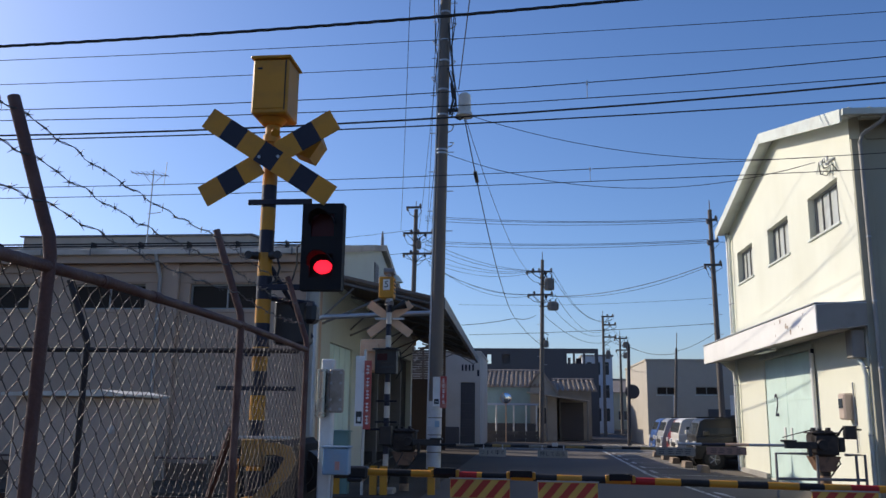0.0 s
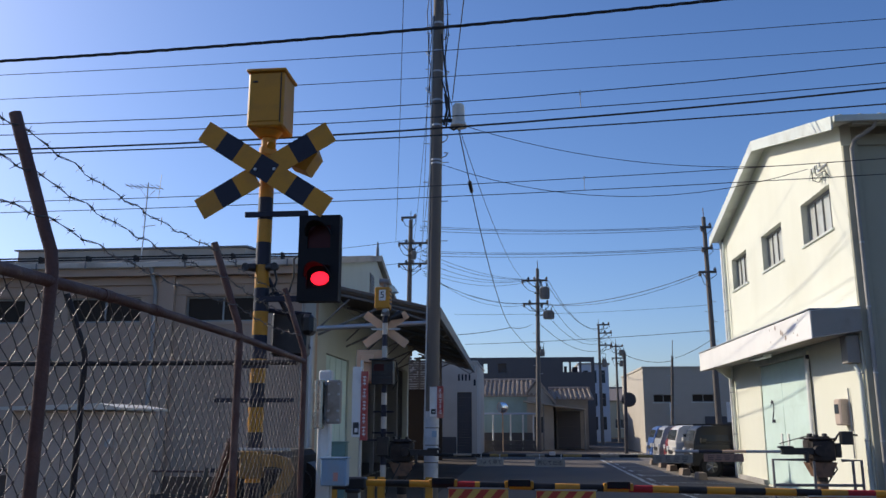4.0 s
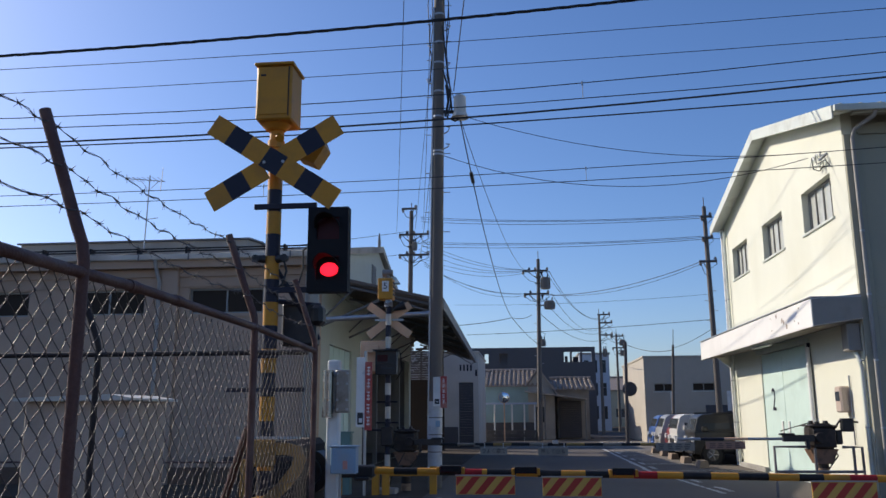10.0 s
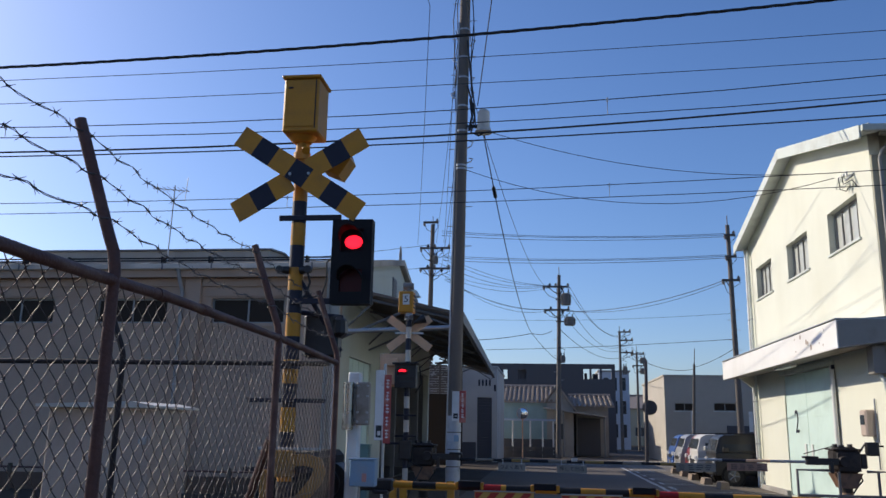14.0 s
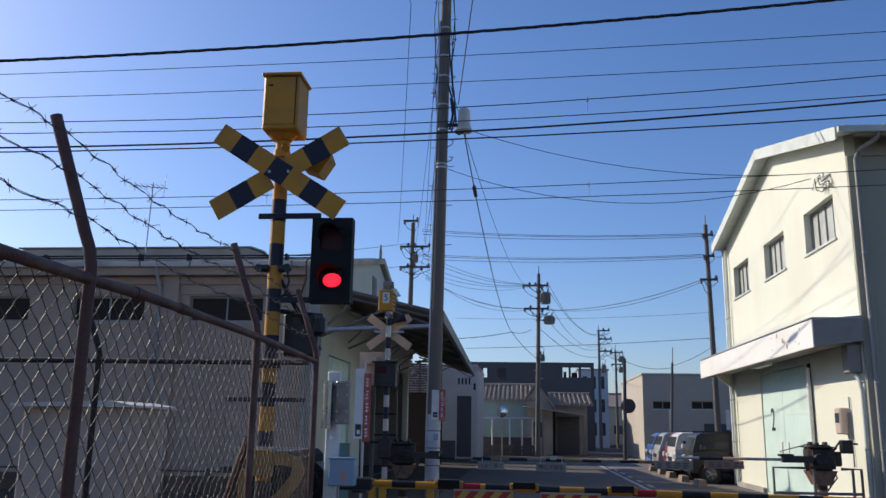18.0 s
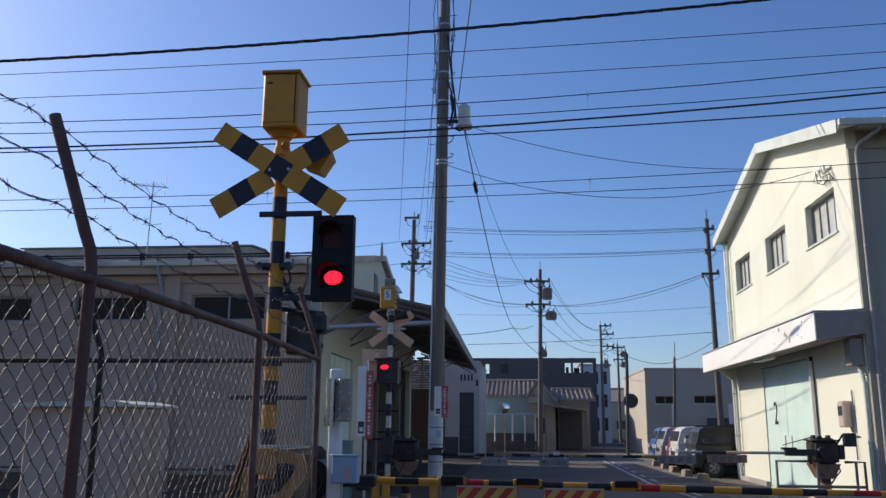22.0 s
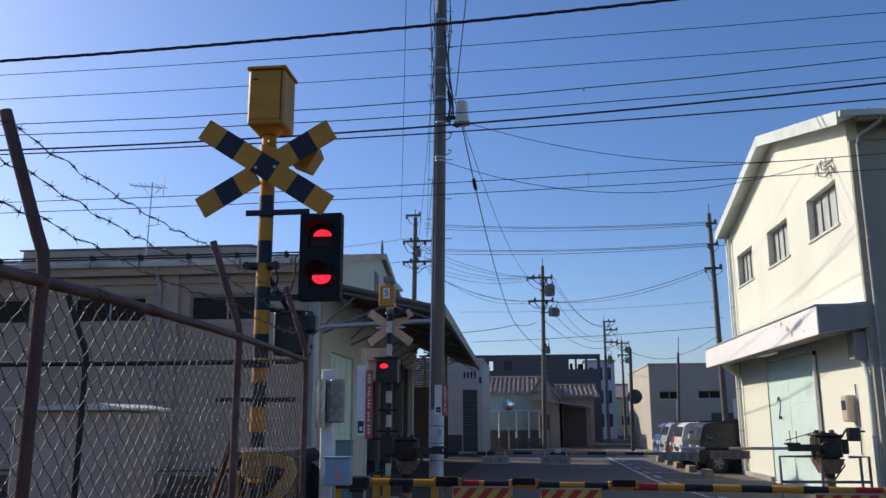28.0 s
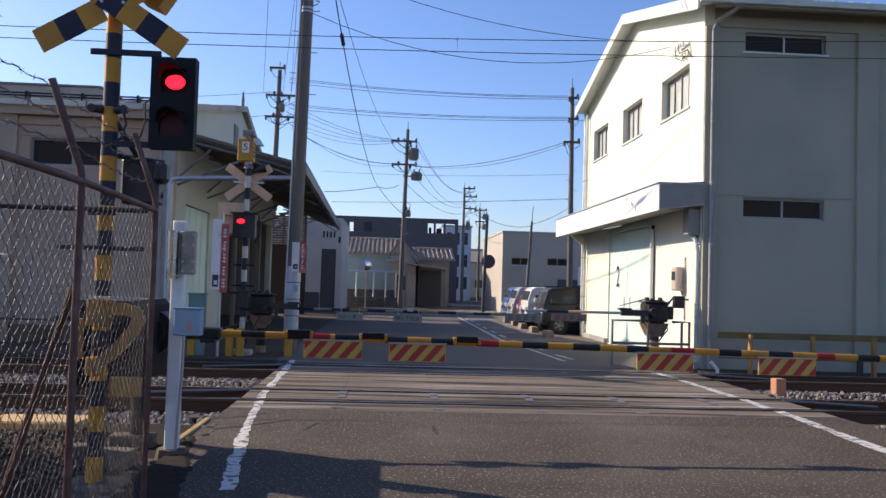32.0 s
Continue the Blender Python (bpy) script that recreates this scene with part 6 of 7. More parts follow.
# ---- far barriers ----
SOOTBROWN = mat("sooty_brown_paint", (0.026, 0.02, 0.018), 0.6, spec=0.35, var=0.4, scale=6, bump=0.2, dirt=(0.07, 0.05, 0.04), dirt_amt=0.4, dirt_scale=7)
POSTBAND = mat("faded_post_band", (0.3, 0.2, 0.13), 0.7, var=0.3, scale=6, bump=0.15, dirt=(0.1, 0.06, 0.04), dirt_amt=0.5, dirt_scale=5)


def drive(parent, x, y, z, s):
    bm = B()
    box(bm, x - 0.235, x + 0.235, y - 0.2, y + 0.25, z - 0.22, z + 0.26, 0.09)
    box(bm, x - 0.25, x + 0.25, y - 0.22, y + 0.27, z + 0.2, z + 0.23, 0.01)
    d = part("drive_box", bm, SOOTBROWN, parent)
    for q, h in ((-0.16, 0.05), (-0.05, 0.035), (0.1, 0.05)):
        part("lug", box(B(), x + q - 0.025, x + q + 0.025, y - 0.1, y + 0.05, z + 0.255, z + 0.26 + h, 0.008), BLACK, d)
    part("side_box", box(B(), x - s * 0.24, x - s * 0.36, y - 0.1, y + 0.12, z - 0.12, z + 0.14, 0.02), BLACK, d)
    bm = B()
    box(bm, x - 0.2, x + 0.2, y - 0.235, y - 0.2, z - 0.17, z + 0.17, 0.015)
    cyl(bm, (x + s * 0.1, y - 0.32, z + 0.01), (x + s * 0.1, y - 0.23, z + 0.01), 0.085, 0.1, 14)
    part("cover", bm, SOOTBROWN, d, smooth=40)
    for u, v in ((-1, -1), (-1, 1), (1, -1), (1, 1)):
        part("bolt", cyl(B(), (x + u * 0.17, y - 0.25, z + v * 0.14), (x + u * 0.17, y - 0.23, z + v * 0.14), 0.014, seg=6), BLACK, d)
    part("cable_loop", tube(B(), [(x + 0.2, y - 0.1, z - 0.2), (x + 0.24, y - 0.12, z - 0.32), (x + 0.14, y - 0.12, z - 0.44), (x + 0.06, y - 0.12, z - 0.55)], 0.014, 6), BLACK, d)
    bm = B()
    slab_y(bm, [(x - 0.25, z - 0.2), (x + 0.25, z - 0.2), (x + 0.12, z - 0.46), (x - 0.12, z - 0.46)], y - 0.15, y + 0.2)
    part("base_cone", bm, mat("faded_orange_paint", (0.2, 0.11, 0.065), 0.6, var=0.35, scale=7, bump=0.2, dirt=(0.03, 0.026, 0.024), dirt_amt=0.6, dirt_scale=6) if "faded_orange_paint" not in bpy.data.materials else bpy.data.materials["faded_orange_paint"], d)
    step = 0.14
    zz = z - 0.4
    k = 0
    while zz > 0.0:
        b = max(zz - step, -0.05)
        bm = B()
        cyl(bm, (x, y, b), (x, y, zz), 0.1, seg=16)
        part("post_band", bm, (SOOTBROWN, POSTBAND)[k % 2], parent, smooth=40)
        zz, k = b, k + 1
    bm = B()
    box(bm, x + s * 0.2, x + s * 0.75, y - 0.32, y - 0.2, z - 0.06, z + 0.06, 0.01)
    box(bm, x + s * 0.55, x + s * 0.8, y - 0.34, y - 0.18, z + 0.05, z + 0.09, 0.01)
    box(bm, x + s * 0.3, x + s * 0.36, y - 0.34, y - 0.3, z - 0.2, z, 0.01)
    part("arm_clamp", bm, BLACK, parent)


def notice(parent, x0, x1, y, z0, z1, base, marks, seed=1):
    """A faded plate whose four characters are worn to plain bars."""
    r = random.Random(seed)
    pl = part("notice_plate", box(B(), x0, x1, y, y + 0.01, z0, z1, 0.003), base, parent)
    h, w = z1 - z0, (x1 - x0) * 0.86 / 4
    for i in range(4):
        a = x0 + (x1 - x0) * 0.07 + i * w
        for k in range(3):
            zz = z0 + h * (0.2 + 0.24 * k)
            part("faded_writing", box(B(), a + r.uniform(0, 0.2) * w, a + w * r.uniform(0.6, 0.85), y - 0.003, y - 0.001, zz, zz + h * 0.09), marks, pl)


fl = thing("level_crossing_barrier", "black and white far barrier arm lowered, with notice plates", "barrier")
drive(fl, -2.46, 17.0, 0.96, 1)
DIMBAND = mat("grimy_white_band", (0.22, 0.19, 0.15), 0.7, var=0.2, bump=0.1, dirt=(0.1, 0.08, 0.06), dirt_amt=0.4, dirt_scale=5)
DIMYEL = mat("grimy_yellow_band", (0.26, 0.17, 0.05), 0.7, var=0.2, bump=0.1, dirt=(0.12, 0.09, 0.05), dirt_amt=0.4, dirt_scale=5)
arm2 = part("arm", B(), NAVY, fl)
x, k = -1.75, 0
while x < 2.75:
    b = x + 0.36
    bm = B()
    cyl(bm, (x, 16.74, 0.92 - 0.002 * (x + 1.7)), (b, 16.74, 0.92 - 0.002 * (b + 1.7)), 0.028, seg=10)
    part("arm_band", bm, (ARMBLACK, DIMBAND, ARMBLACK, DIMYEL)[k % 4], arm2, smooth=40)
    x, k = b, k + 1
FADED = mat("faded_plate", (0.24, 0.215, 0.18), 0.6, var=0.1, bump=0.05, dirt=(0.35, 0.32, 0.28), dirt_amt=0.3)
INK = mat("faded_ink", (0.035, 0.033, 0.035), 0.6, var=0.2, bump=0)
for x0, x1, z0, z1, words in ((-0.93, -0.4, 0.71, 0.87, "\u3064\u3088\u304f\u8eca\u3067"), (0.22, 0.8, 0.70, 0.86, "\u62bc\u3057\u3066\u51fa\u308b")):
    pl = part("notice_plate", box(B(), x0, x1, 16.7, 16.71, z0, z1, 0.003), FADED, fl)
    lettering(words, 0.098, Matrix.Translation(((x0 + x1) / 2, 16.697, (z0 + z1) / 2 - 0.005)) @ Matrix.Rotation(radians(90), 4, "X"), INK, pl, "writing")
for x in (-0.85, -0.48, 0.3, 0.72):
    part("plate_hanger", box(B(), x, x + 0.02, 16.7, 16.74, 0.85, 0.94), GALV, fl)
part("arm_lamp", box(B(), 0.5, 0.62, 16.7, 16.78, 0.92, 0.99, 0.005), GALV, fl)

fr = thing("level_crossing_barrier", "far barrier with black drive on a striped post", "barrier")
drive(fr, 5.38, 16.0, 1.05, -1)
arm3 = part("arm", B(), NAVY, fr)
x, k = 4.85, 0
while x > 2.9:
    b = x - 0.42
    bm = B()
    cyl(bm, (b, 15.74, 1.04), (x, 15.74, 1.04), 0.026, seg=10)
    part("arm_band", bm, (GALV, GALV, BEIGE, NAVY)[k % 4], arm3, smooth=40)
    x, k = b, k + 1
notice(fr, 2.35, 3.05, 15.7, 0.83, 0.98, FADED, INK, seed=4)
notice(fr, 3.25, 3.95, 15.7, 0.86, 1.0, mat("faded_brown_plate", (0.3, 0.17, 0.12), 0.6, var=0.1, bump=0.05), INK, seed=5)
bm = B()
tube(bm, [(5.63, 15.95, 1.22), (5.72, 15.95, 1.35), (6.05, 15.95, 1.33)], 0.02, 6)
box(bm, 5.74, 5.94, 15.86, 16.0, 1.16, 1.4, 0.01)
part("counterweight", bm, BLACK, fr)
bm = B()
tube(bm, [(4.9, 15.74, 1.0), (4.6, 15.74, 1.18), (5.1, 15.74, 1.32)], 0.01, 5)
part("stay", bm, CABLE, fr)
hr = thing("handrail", "dark pipe handrail round the barrier drive", "handrail")
for pts in ([(4.47, 15.75, -0.1), (4.47, 15.75, 0.9), (5.1, 15.75, 0.9)], [(5.66, 15.75, 0.89), (6.0, 15.75, 0.89), (6.0, 15.75, -0.1)], [(4.47, 15.75, 0.46), (6.0, 15.75, 0.46)], [(5.18, 15.75, -0.1), (5.18, 15.75, 0.88)], [(5.85, 15.75, -0.1), (5.85, 15.75, 0.88)]):
    bm = B()
    tube(bm, pts, 0.026, 8)
    part("pipe", bm, mat("dark_grey_pipe", (0.17, 0.16, 0.155), 0.55, metal=0.2, var=0.15, bump=0.1) if "dark_grey_pipe" not in bpy.data.materials else bpy.data.materials["dark_grey_pipe"], hr, smooth=50)

# yellow guard frames by the left drive and the yellow fence by the workshop
for x0, x1 in ((-3.68, -2.95), (-2.75, -1.82)):
    gf = thing("guard_frame", "low yellow pipe guard frame on the concrete", "guard frame", "guard frames at the far barrier")
    for x in (x0, x1):
        bm = B()
        box(bm, x - 0.07, x + 0.07, 16.2, 16.3, -0.3, 0.52, 0.01)
        part("post", bm, YELLOW, gf)
    bm = B()
    box(bm, x0 + 0.07, x1 - 0.07, 16.21, 16.29, 0.34, 0.45, 0.01)
    part("rail", bm, YELLOW, gf)
DULLYEL = mat("dull_yellow_rail", (0.17, 0.12, 0.035), 0.75, var=0.2, bump=0.1, dirt=(0.1, 0.08, 0.04), dirt_amt=0.4)
RUSTYEL = mat("rust_streaked_yellow", (0.42, 0.22, 0.06), 0.65, var=0.2, scale=5, bump=0.15, dirt=(0.22, 0.09, 0.05), dirt_amt=0.5, dirt_scale=4)
yf = thing("track_fence", "low yellow fence of posts and a thin rail beside the track", "fence")
for i in range(9):
    bm = B()
    box(bm, 6.89 + i * 1.205, 6.95 + i * 1.205, 15.0, 15.1, -0.3, 0.72, 0.008)
    part("post", bm, RUSTYEL, yf)
bm = B()
box(bm, 6.3, 17, 15.1, 15.115, 0.64, 0.76, 0.003)
part("rail", bm, DULLYEL, yf)
bm = B()
tube(bm, [(6.3, 15.03, 0.28), (17, 15.03, 0.27)], 0.015, 6)
part("lower_rail", bm, DULLYEL, yf)
st_ = thing("stub_post", "short white leaning stub post by the workshop corner", "post")
part("post", tube(B(), [(6.15, 15.02, 0.2), (6.28, 15.02, 0.05), (6.28, 15.02, -0.3)], 0.035, 8), WHITE, st_)
bp = thing("marker_stub", "short black marker post by the track", "post")
part("post", box(B(), 8.95, 9.07, 14.95, 15.0, -0.3, 0.33, 0.01), BLACK, bp)

# ---- notices: white and red boards ----
REDB = mat("red_board", (0.4, 0.06, 0.05), 0.5, var=0.08, bump=0.05, dirt=(0.55, 0.26, 0.19), dirt_amt=0.55, dirt_scale=4)


def red_sign(parent, x0, x1, y, z0, z1, split, drop=0.0):
    bm = B()
    box(bm, x0, split, y, y + 0.015, z0, z1, 0.003)
    wp = part("white_board", bm, WHITE, parent)
    bm = B()
    box(bm, x0 + 0.03, split - 0.03, y - 0.003, y, z0 + 0.05, z0 + 0.05 + (z1 - z0) * 0.17)
    part("pictogram", bm, INK, wp)
    bm = B()
    box(bm, x0 + 0.06, split - 0.05, y - 0.004, y - 0.002, z0 + 0.09, z0 + 0.05 + (z1 - z0) * 0.09)
    part("pictogram_light", bm, WHITE, wp)
    bm = B()
    box(bm, split, x1, y - 0.012, y + 0.012, z0 - 0.03 - drop * 0.3, z1 + 0.01 - drop, 0.003)
    rp = part("red_board", bm, REDB, parent)
    h = (z1 - z0) / 5.6
    bm = B()
    r = random.Random(9)
    c = (split + x1) / 2
    w = (x1 - split) * 0.5
    for i in range(5):
        zt = z1 - drop - 0.25 * h - i * h * 1.0
        for k in range(3):
            box(bm, c - w / 2 + r.uniform(0, 0.2) * w, c + w / 2 - r.uniform(0, 0.2) * w, y - 0.0155, y - 0.0135, zt - h * (0.2 + 0.27 * k), zt - h * (0.11 + 0.27 * k))
        box(bm, c - w * 0.06, c + w * 0.06, y - 0.016, y - 0.0132, zt - h * 0.85, zt - h * 0.1)
    part("writing", bm, WHITE, rp)


s1 = thing("alarm_notice", "tall white and red notice on a steel pole", "sign")
bm = B()
cyl(bm, (-3.15, 16.12, -0.1), (-3.15, 16.12, 2.75), 0.03, seg=10)
part("pole", bm, GALV, s1, smooth=40)
red_sign(s1, -3.31, -2.995, 16.0, 1.27, 2.62, -3.137, 0.1)
bm = B()
for z in (1.5, 2.3):
    box(bm, -3.19, -3.11, 16.0, 16.15, z, z + 0.03)
part("clamp", bm, GALV, s1)
tc = thing("teal_cabinet", "small teal steel cabinet beside the far signal", "cabinet", at=(-3.62, 16.35, 0))
bm = B()
box(bm, -0.15, 0.15, -0.1, 0.15, -0.1, 1.15, 0.01)
part("body", bm, mat("teal_paint", (0.13, 0.24, 0.22), 0.5, var=0.08, bump=0.05), tc)
bm = B()
box(bm, -0.17, 0.17, -0.12, 0.17, 1.15, 1.18, 0.005)
part("lid", bm, bpy.data.materials["teal_paint"], tc)

# ---- utility poles ----
up = thing("utility_pole", "tall tapered concrete utility pole with cables and a closure", "utility pole", at=(-1.8, 17.5, 0))
bm = B()
cyl(bm, (-0.134, 0, -0.3), (0.064, 0, 14.5), 0.15, 0.112, 20)
part("shaft", bm, POLE, up, smooth=40)


def shaft_x(z):
    return -0.13 + 0.0134 * z


for z in (7.2, 7.28, 8.1, 8.7, 9.4, 9.9, 10.6):
    part("band", cyl(B(), (shaft_x(z), 0, z), (shaft_x(z), 0, z + 0.04), 0.154 - 0.0024 * z, seg=16), GALV, up, smooth=40)
for i in range(16):
    z = 5.0 + i * 0.45
    s = 1 if i % 2 else -1
    part("step_bolt", cyl(B(), (shaft_x(z), 0, z), (shaft_x(z) + s * 0.28, -0.02, z), 0.01, seg=6), GALV, up)
for z, s, dz in ((7.35, 1, 0.1), (7.7, 1, 0.15), (8.9, -1, 0.12), (9.3, 1, 0.1), (9.8, -1, 0.1), (10.2, 1, 0.12)):
    x = shaft_x(z) + s * 0.13
    part("hook", tube(B(), [(x, -0.05, z), (x + s * 0.1, -0.08, z + dz * 0.3), (x + s * 0.14, -0.06, z + dz), (x + s * 0.05, -0.04, z + dz * 1.2)], 0.014, 5), GALV, up)
# slack service wires along the pole
for k, (s, z0, z1) in enumerate(((-1, 8.6, 12.5), (-1, 8.9, 10.6), (1, 8.9, 12.8), (1, 9.2, 12.6), (-1, 9.6, 13.4))):
    pts = [(shaft_x(z0 + (z1 - z0) * q / 6) + s * (0.15 + 0.035 * math.sin(q * 2.1 + k) + 0.02 * k), -0.06, z0 + (z1 - z0) * q / 6) for q in range(7)]
    part("service_wire", tube(B(), pts, 0.011, 5), CABLE, up, smooth=60)
bm = B()
cyl(bm, (0.48, -0.12, 8.04), (0.48, -0.12, 8.12), 0.2, 0.17, 18)
cyl(bm, (0.48, -0.12, 8.12), (0.48, -0.12, 8.53), 0.145, 0.135, 18)
cyl(bm, (0.48, -0.12, 8.53), (0.48, -0.12, 8.58), 0.135, 0.09, 18)
part("closure", bm, mat("aged_white_plastic", (0.55, 0.53, 0.48), 0.5, var=0.08, bump=0.05, dirt=(0.35, 0.33, 0.28), dirt_amt=0.4, dirt_scale=6), up, "dirty white closure drum", smooth=40)
bm = B()
box(bm, 0.1, 0.36, -0.06, 0.02, 8.2, 8.26)
tube(bm, [(0.1, -0.12, 9.2), (0.22, -0.15, 8.75), (0.28, -0.15, 8.4), (0.2, -0.14, 8.05), (0.38, -0.14, 7.96), (0.48, -0.12, 8.04)], 0.022, 6)
tube(bm, [(0.1, -0.13, 10.3), (0.17, -0.16, 9.5), (0.26, -0.16, 8.8), (0.3, -0.15, 8.2)], 0.02, 6)
tube(bm, [(0.17, -0.1, 8.85), (0.22, -0.1, 8.45), (0.15, -0.1, 8.1)], 0.03, 6)
part("cable", bm, CABLE, up, smooth=50)
bm = B()
tube(bm, [(shaft_x(1.0 + k * 0.7) - 0.145 + 0.0017 * k, -0.06, 1.0 + k * 0.7) for k in range(15)], 0.02, 6)
part("riser", bm, GALV, up, smooth=50)
us = part("notice", B(), WHITE, up)
red_sign(us, -0.13, 0.16, -0.25, 1.67, 2.28, 0.025)
bm = B()
box(bm, -0.09, 0.01, -0.175, -0.17, 1.25, 1.38)
part("sticker", bm, BLUEBOX, up, "small blue sticker")
# Paler bluish bands round the lower part of the shaft.
for z in (0.4, 0.75, 1.1, 1.45):
    part("reflective_wrap", cyl(B(), (shaft_x(z), 0, z), (shaft_x(z), 0, z + 0.33), 0.152, seg=18), bpy.data.materials.get("pale_lower_band") or mat("pale_lower_band", (0.5, 0.52, 0.55), 0.5, var=0.15, bump=0.05, dirt=(0.3, 0.3, 0.3), dirt_amt=0.4, dirt_scale=4), up, smooth=40)


ARMSTEEL = mat("dark_steel_arm", (0.1, 0.09, 0.085), 0.6, metal=0.4, var=0.1, bump=0)
INSUL = mat("brown_porcelain", (0.2, 0.16, 0.13), 0.35, var=0.1, bump=0)
DRUMGREY = mat("transformer_grey", (0.16, 0.145, 0.13), 0.55, var=0.15, bump=0.05)


def street_pole(x, y, h, label, arms=(), drum=(), lean=0.0, r=0.15):
    """A concrete pole; each arm carries braces, pin insulators, strain insulators and slack jumpers, each drum hangs on a rack."""
    p = thing("utility_pole", label, "utility pole", "poles down the street", at=(x, y, 0))
    rnd = random.Random(int(x * 10 + y))
    bm = B()
    cyl(bm, (0, 0, -0.2), (lean, 0, h), r, r * 0.62, 12)
    part("shaft", bm, POLE, p, smooth=40)
    if arms:
        part("tip_rod", tube(B(), [(lean, 0, h - 0.1), (lean, 0, h + 0.45)], 0.022, 5), ARMSTEEL, p)
    for z, x0, x1 in arms:
        c = lean * z / h
        bm = B()
        box(bm, x0, x1, -0.16, -0.06, z - 0.05, z + 0.05)
        a = part("cross_arm", bm, ARMSTEEL, p)
        for e in (x0, x1):
            if abs(e) > 0.4:
                part("brace", tube(B(), [(c, -0.1, z - 0.5), (e * 0.62, -0.1, z - 0.03)], 0.022, 5), ARMSTEEL, a)
        n = max(3, int((x1 - x0) / 0.28))
        for i in range(n):
            xx = x0 + 0.06 + (x1 - x0 - 0.12) * i / (n - 1)
            if abs(xx - c) < 0.14:
                continue
            bm = B()
            s = 1 if i % 3 else -1
            cyl(bm, (xx, -0.1, z + 0.04 * s), (xx, -0.1, z + 0.2 * s), 0.055, 0.04, 8)
            cyl(bm, (xx, -0.1, z + 0.09 * s), (xx, -0.1, z + 0.13 * s), 0.08, seg=8)
            part("insulator", bm, NAVY if i % 2 else INSUL, a)
            e = rnd.uniform(0.25, 0.6)
            part("jumper", tube(B(), [(xx, -0.12, z - 0.02), (xx + 0.06, -0.16, z - e * 0.5), (xx * 0.6 + c * 0.4, -0.16, z - e), (c + 0.05, -0.12, z - e * 1.3)], 0.014, 4), CABLE, a)
    for xx, z, rr, hh in drum:
        bm = B()
        cyl(bm, (xx, -0.1, z), (xx, -0.1, z + hh), rr, seg=14)
        cyl(bm, (xx, -0.1, z + hh), (xx, -0.1, z + hh + 0.06), rr, rr * 0.6, 14)
        tf = part("transformer", bm, DRUMGREY, p, smooth=40)
        for q in (-0.5, 0.5):
            part("bushing", cyl(B(), (xx + q * rr, -0.1, z + hh), (xx + q * rr, -0.1, z + hh + 0.2), 0.035, seg=6), NAVY, tf)
        for q in range(6):
            a_ = q * math.pi / 3
            part("fin", box(B(), -0.015, 0.015, rr * 0.95, rr * 1.18, z + 0.08, z + hh - 0.08, 0, Matrix.Translation((xx, -0.1, 0)) @ Matrix.Rotation(a_, 4, "Z")), DRUMGREY, tf)
        part("rack", box(B(), min(0, xx) - 0.05, max(0, xx) + 0.1, -0.14, -0.06, z + hh * 0.5 - 0.03, z + hh * 0.5 + 0.03), ARMSTEEL, p)
        part("lead", tube(B(), [(xx + rr * 0.5, -0.1, z + hh + 0.2), (xx + rr, -0.2, z + hh + 0.35), (xx * 0.4, -0.15, z + hh + 0.5)], 0.014, 4), CABLE, p)
    for i in range(int(h / 0.9)):
        z = 2 + i * 0.45
        if z < h - 0.5:
            s = 1 if i % 2 else -1
            part("step_bolt", cyl(B(), (lean * z / h, 0, z), (lean * z / h + s * 0.27, 0, z), 0.012, seg=5), GALV, p)
    return p


street_pole(0.75, 46.6, 10.2, "concrete street pole with transformers and cross arms", ((9.5, -0.78, 0.7), (8.17, -0.72, 0.72)), ((0.52, 8.45, 0.27, 0.62), (0.72, 7.3, 0.3, 0.42), (0.3, 5.2, 0.14, 0.35)), lean=0.15)
street_pole(-5.95, 42.0, 12.1, "concrete pole with two cross arms behind the warehouse", ((12.2, -0.35, 0.45), (10.8, -0.5, 1.1), (9.7, -0.5, 1.1)), ((0.33, 9.95, 0.13, 0.4),), lean=0.15, r=0.17)
street_pole(8.55, 38.0, 10.9, "dark tall pole beside the parking bays", ((10.4, -0.3, 0.2), (9.4, -0.3, 0.2), (8.3, -0.5, 0.3)), lean=-0.1)
street_pole(5.6, 62.0, 8.7, "slim pole with bracketed insulators down the street", ((8.72, -0.12, 0.8), (8.1, -0.05, 0.95), (7.2, -0.05, 0.95)), ((0.32, 5.6, 0.16, 0.55),), r=0.13)
street_pole(7.9, 72.0, 8.2, "slim pole with two transformers down the street", ((8.0, -0.5, 0.6), (7.0, -0.4, 0.6)), ((0.5, 7.2, 0.25, 0.45), (0.5, 6.3, 0.25, 0.45)), r=0.13)
tp = street_pole(6.95, 41.0, 4.75, "thin leaning pole beside the parking bays", (), (), lean=0.25, r=0.09)
part("rod", tube(B(), [(0.24, 0, 4.5), (0.3, 0, 5.5)], 0.02, 5), ARMSTEEL, tp)
# convex mirrors
mp = thing("traffic_mirror", "dark pole with a round convex traffic mirror", "traffic mirror", at=(5.2, 44.3, 0))
bm = B()
cyl(bm, (0, 0, -0.1), (0.12, 0, 5.2), 0.1, 0.08, 12)
part("pole", bm, mat("dark_brown_pole", (0.07, 0.06, 0.06), 0.6, var=0.1, bump=0.1), mp, smooth=40)


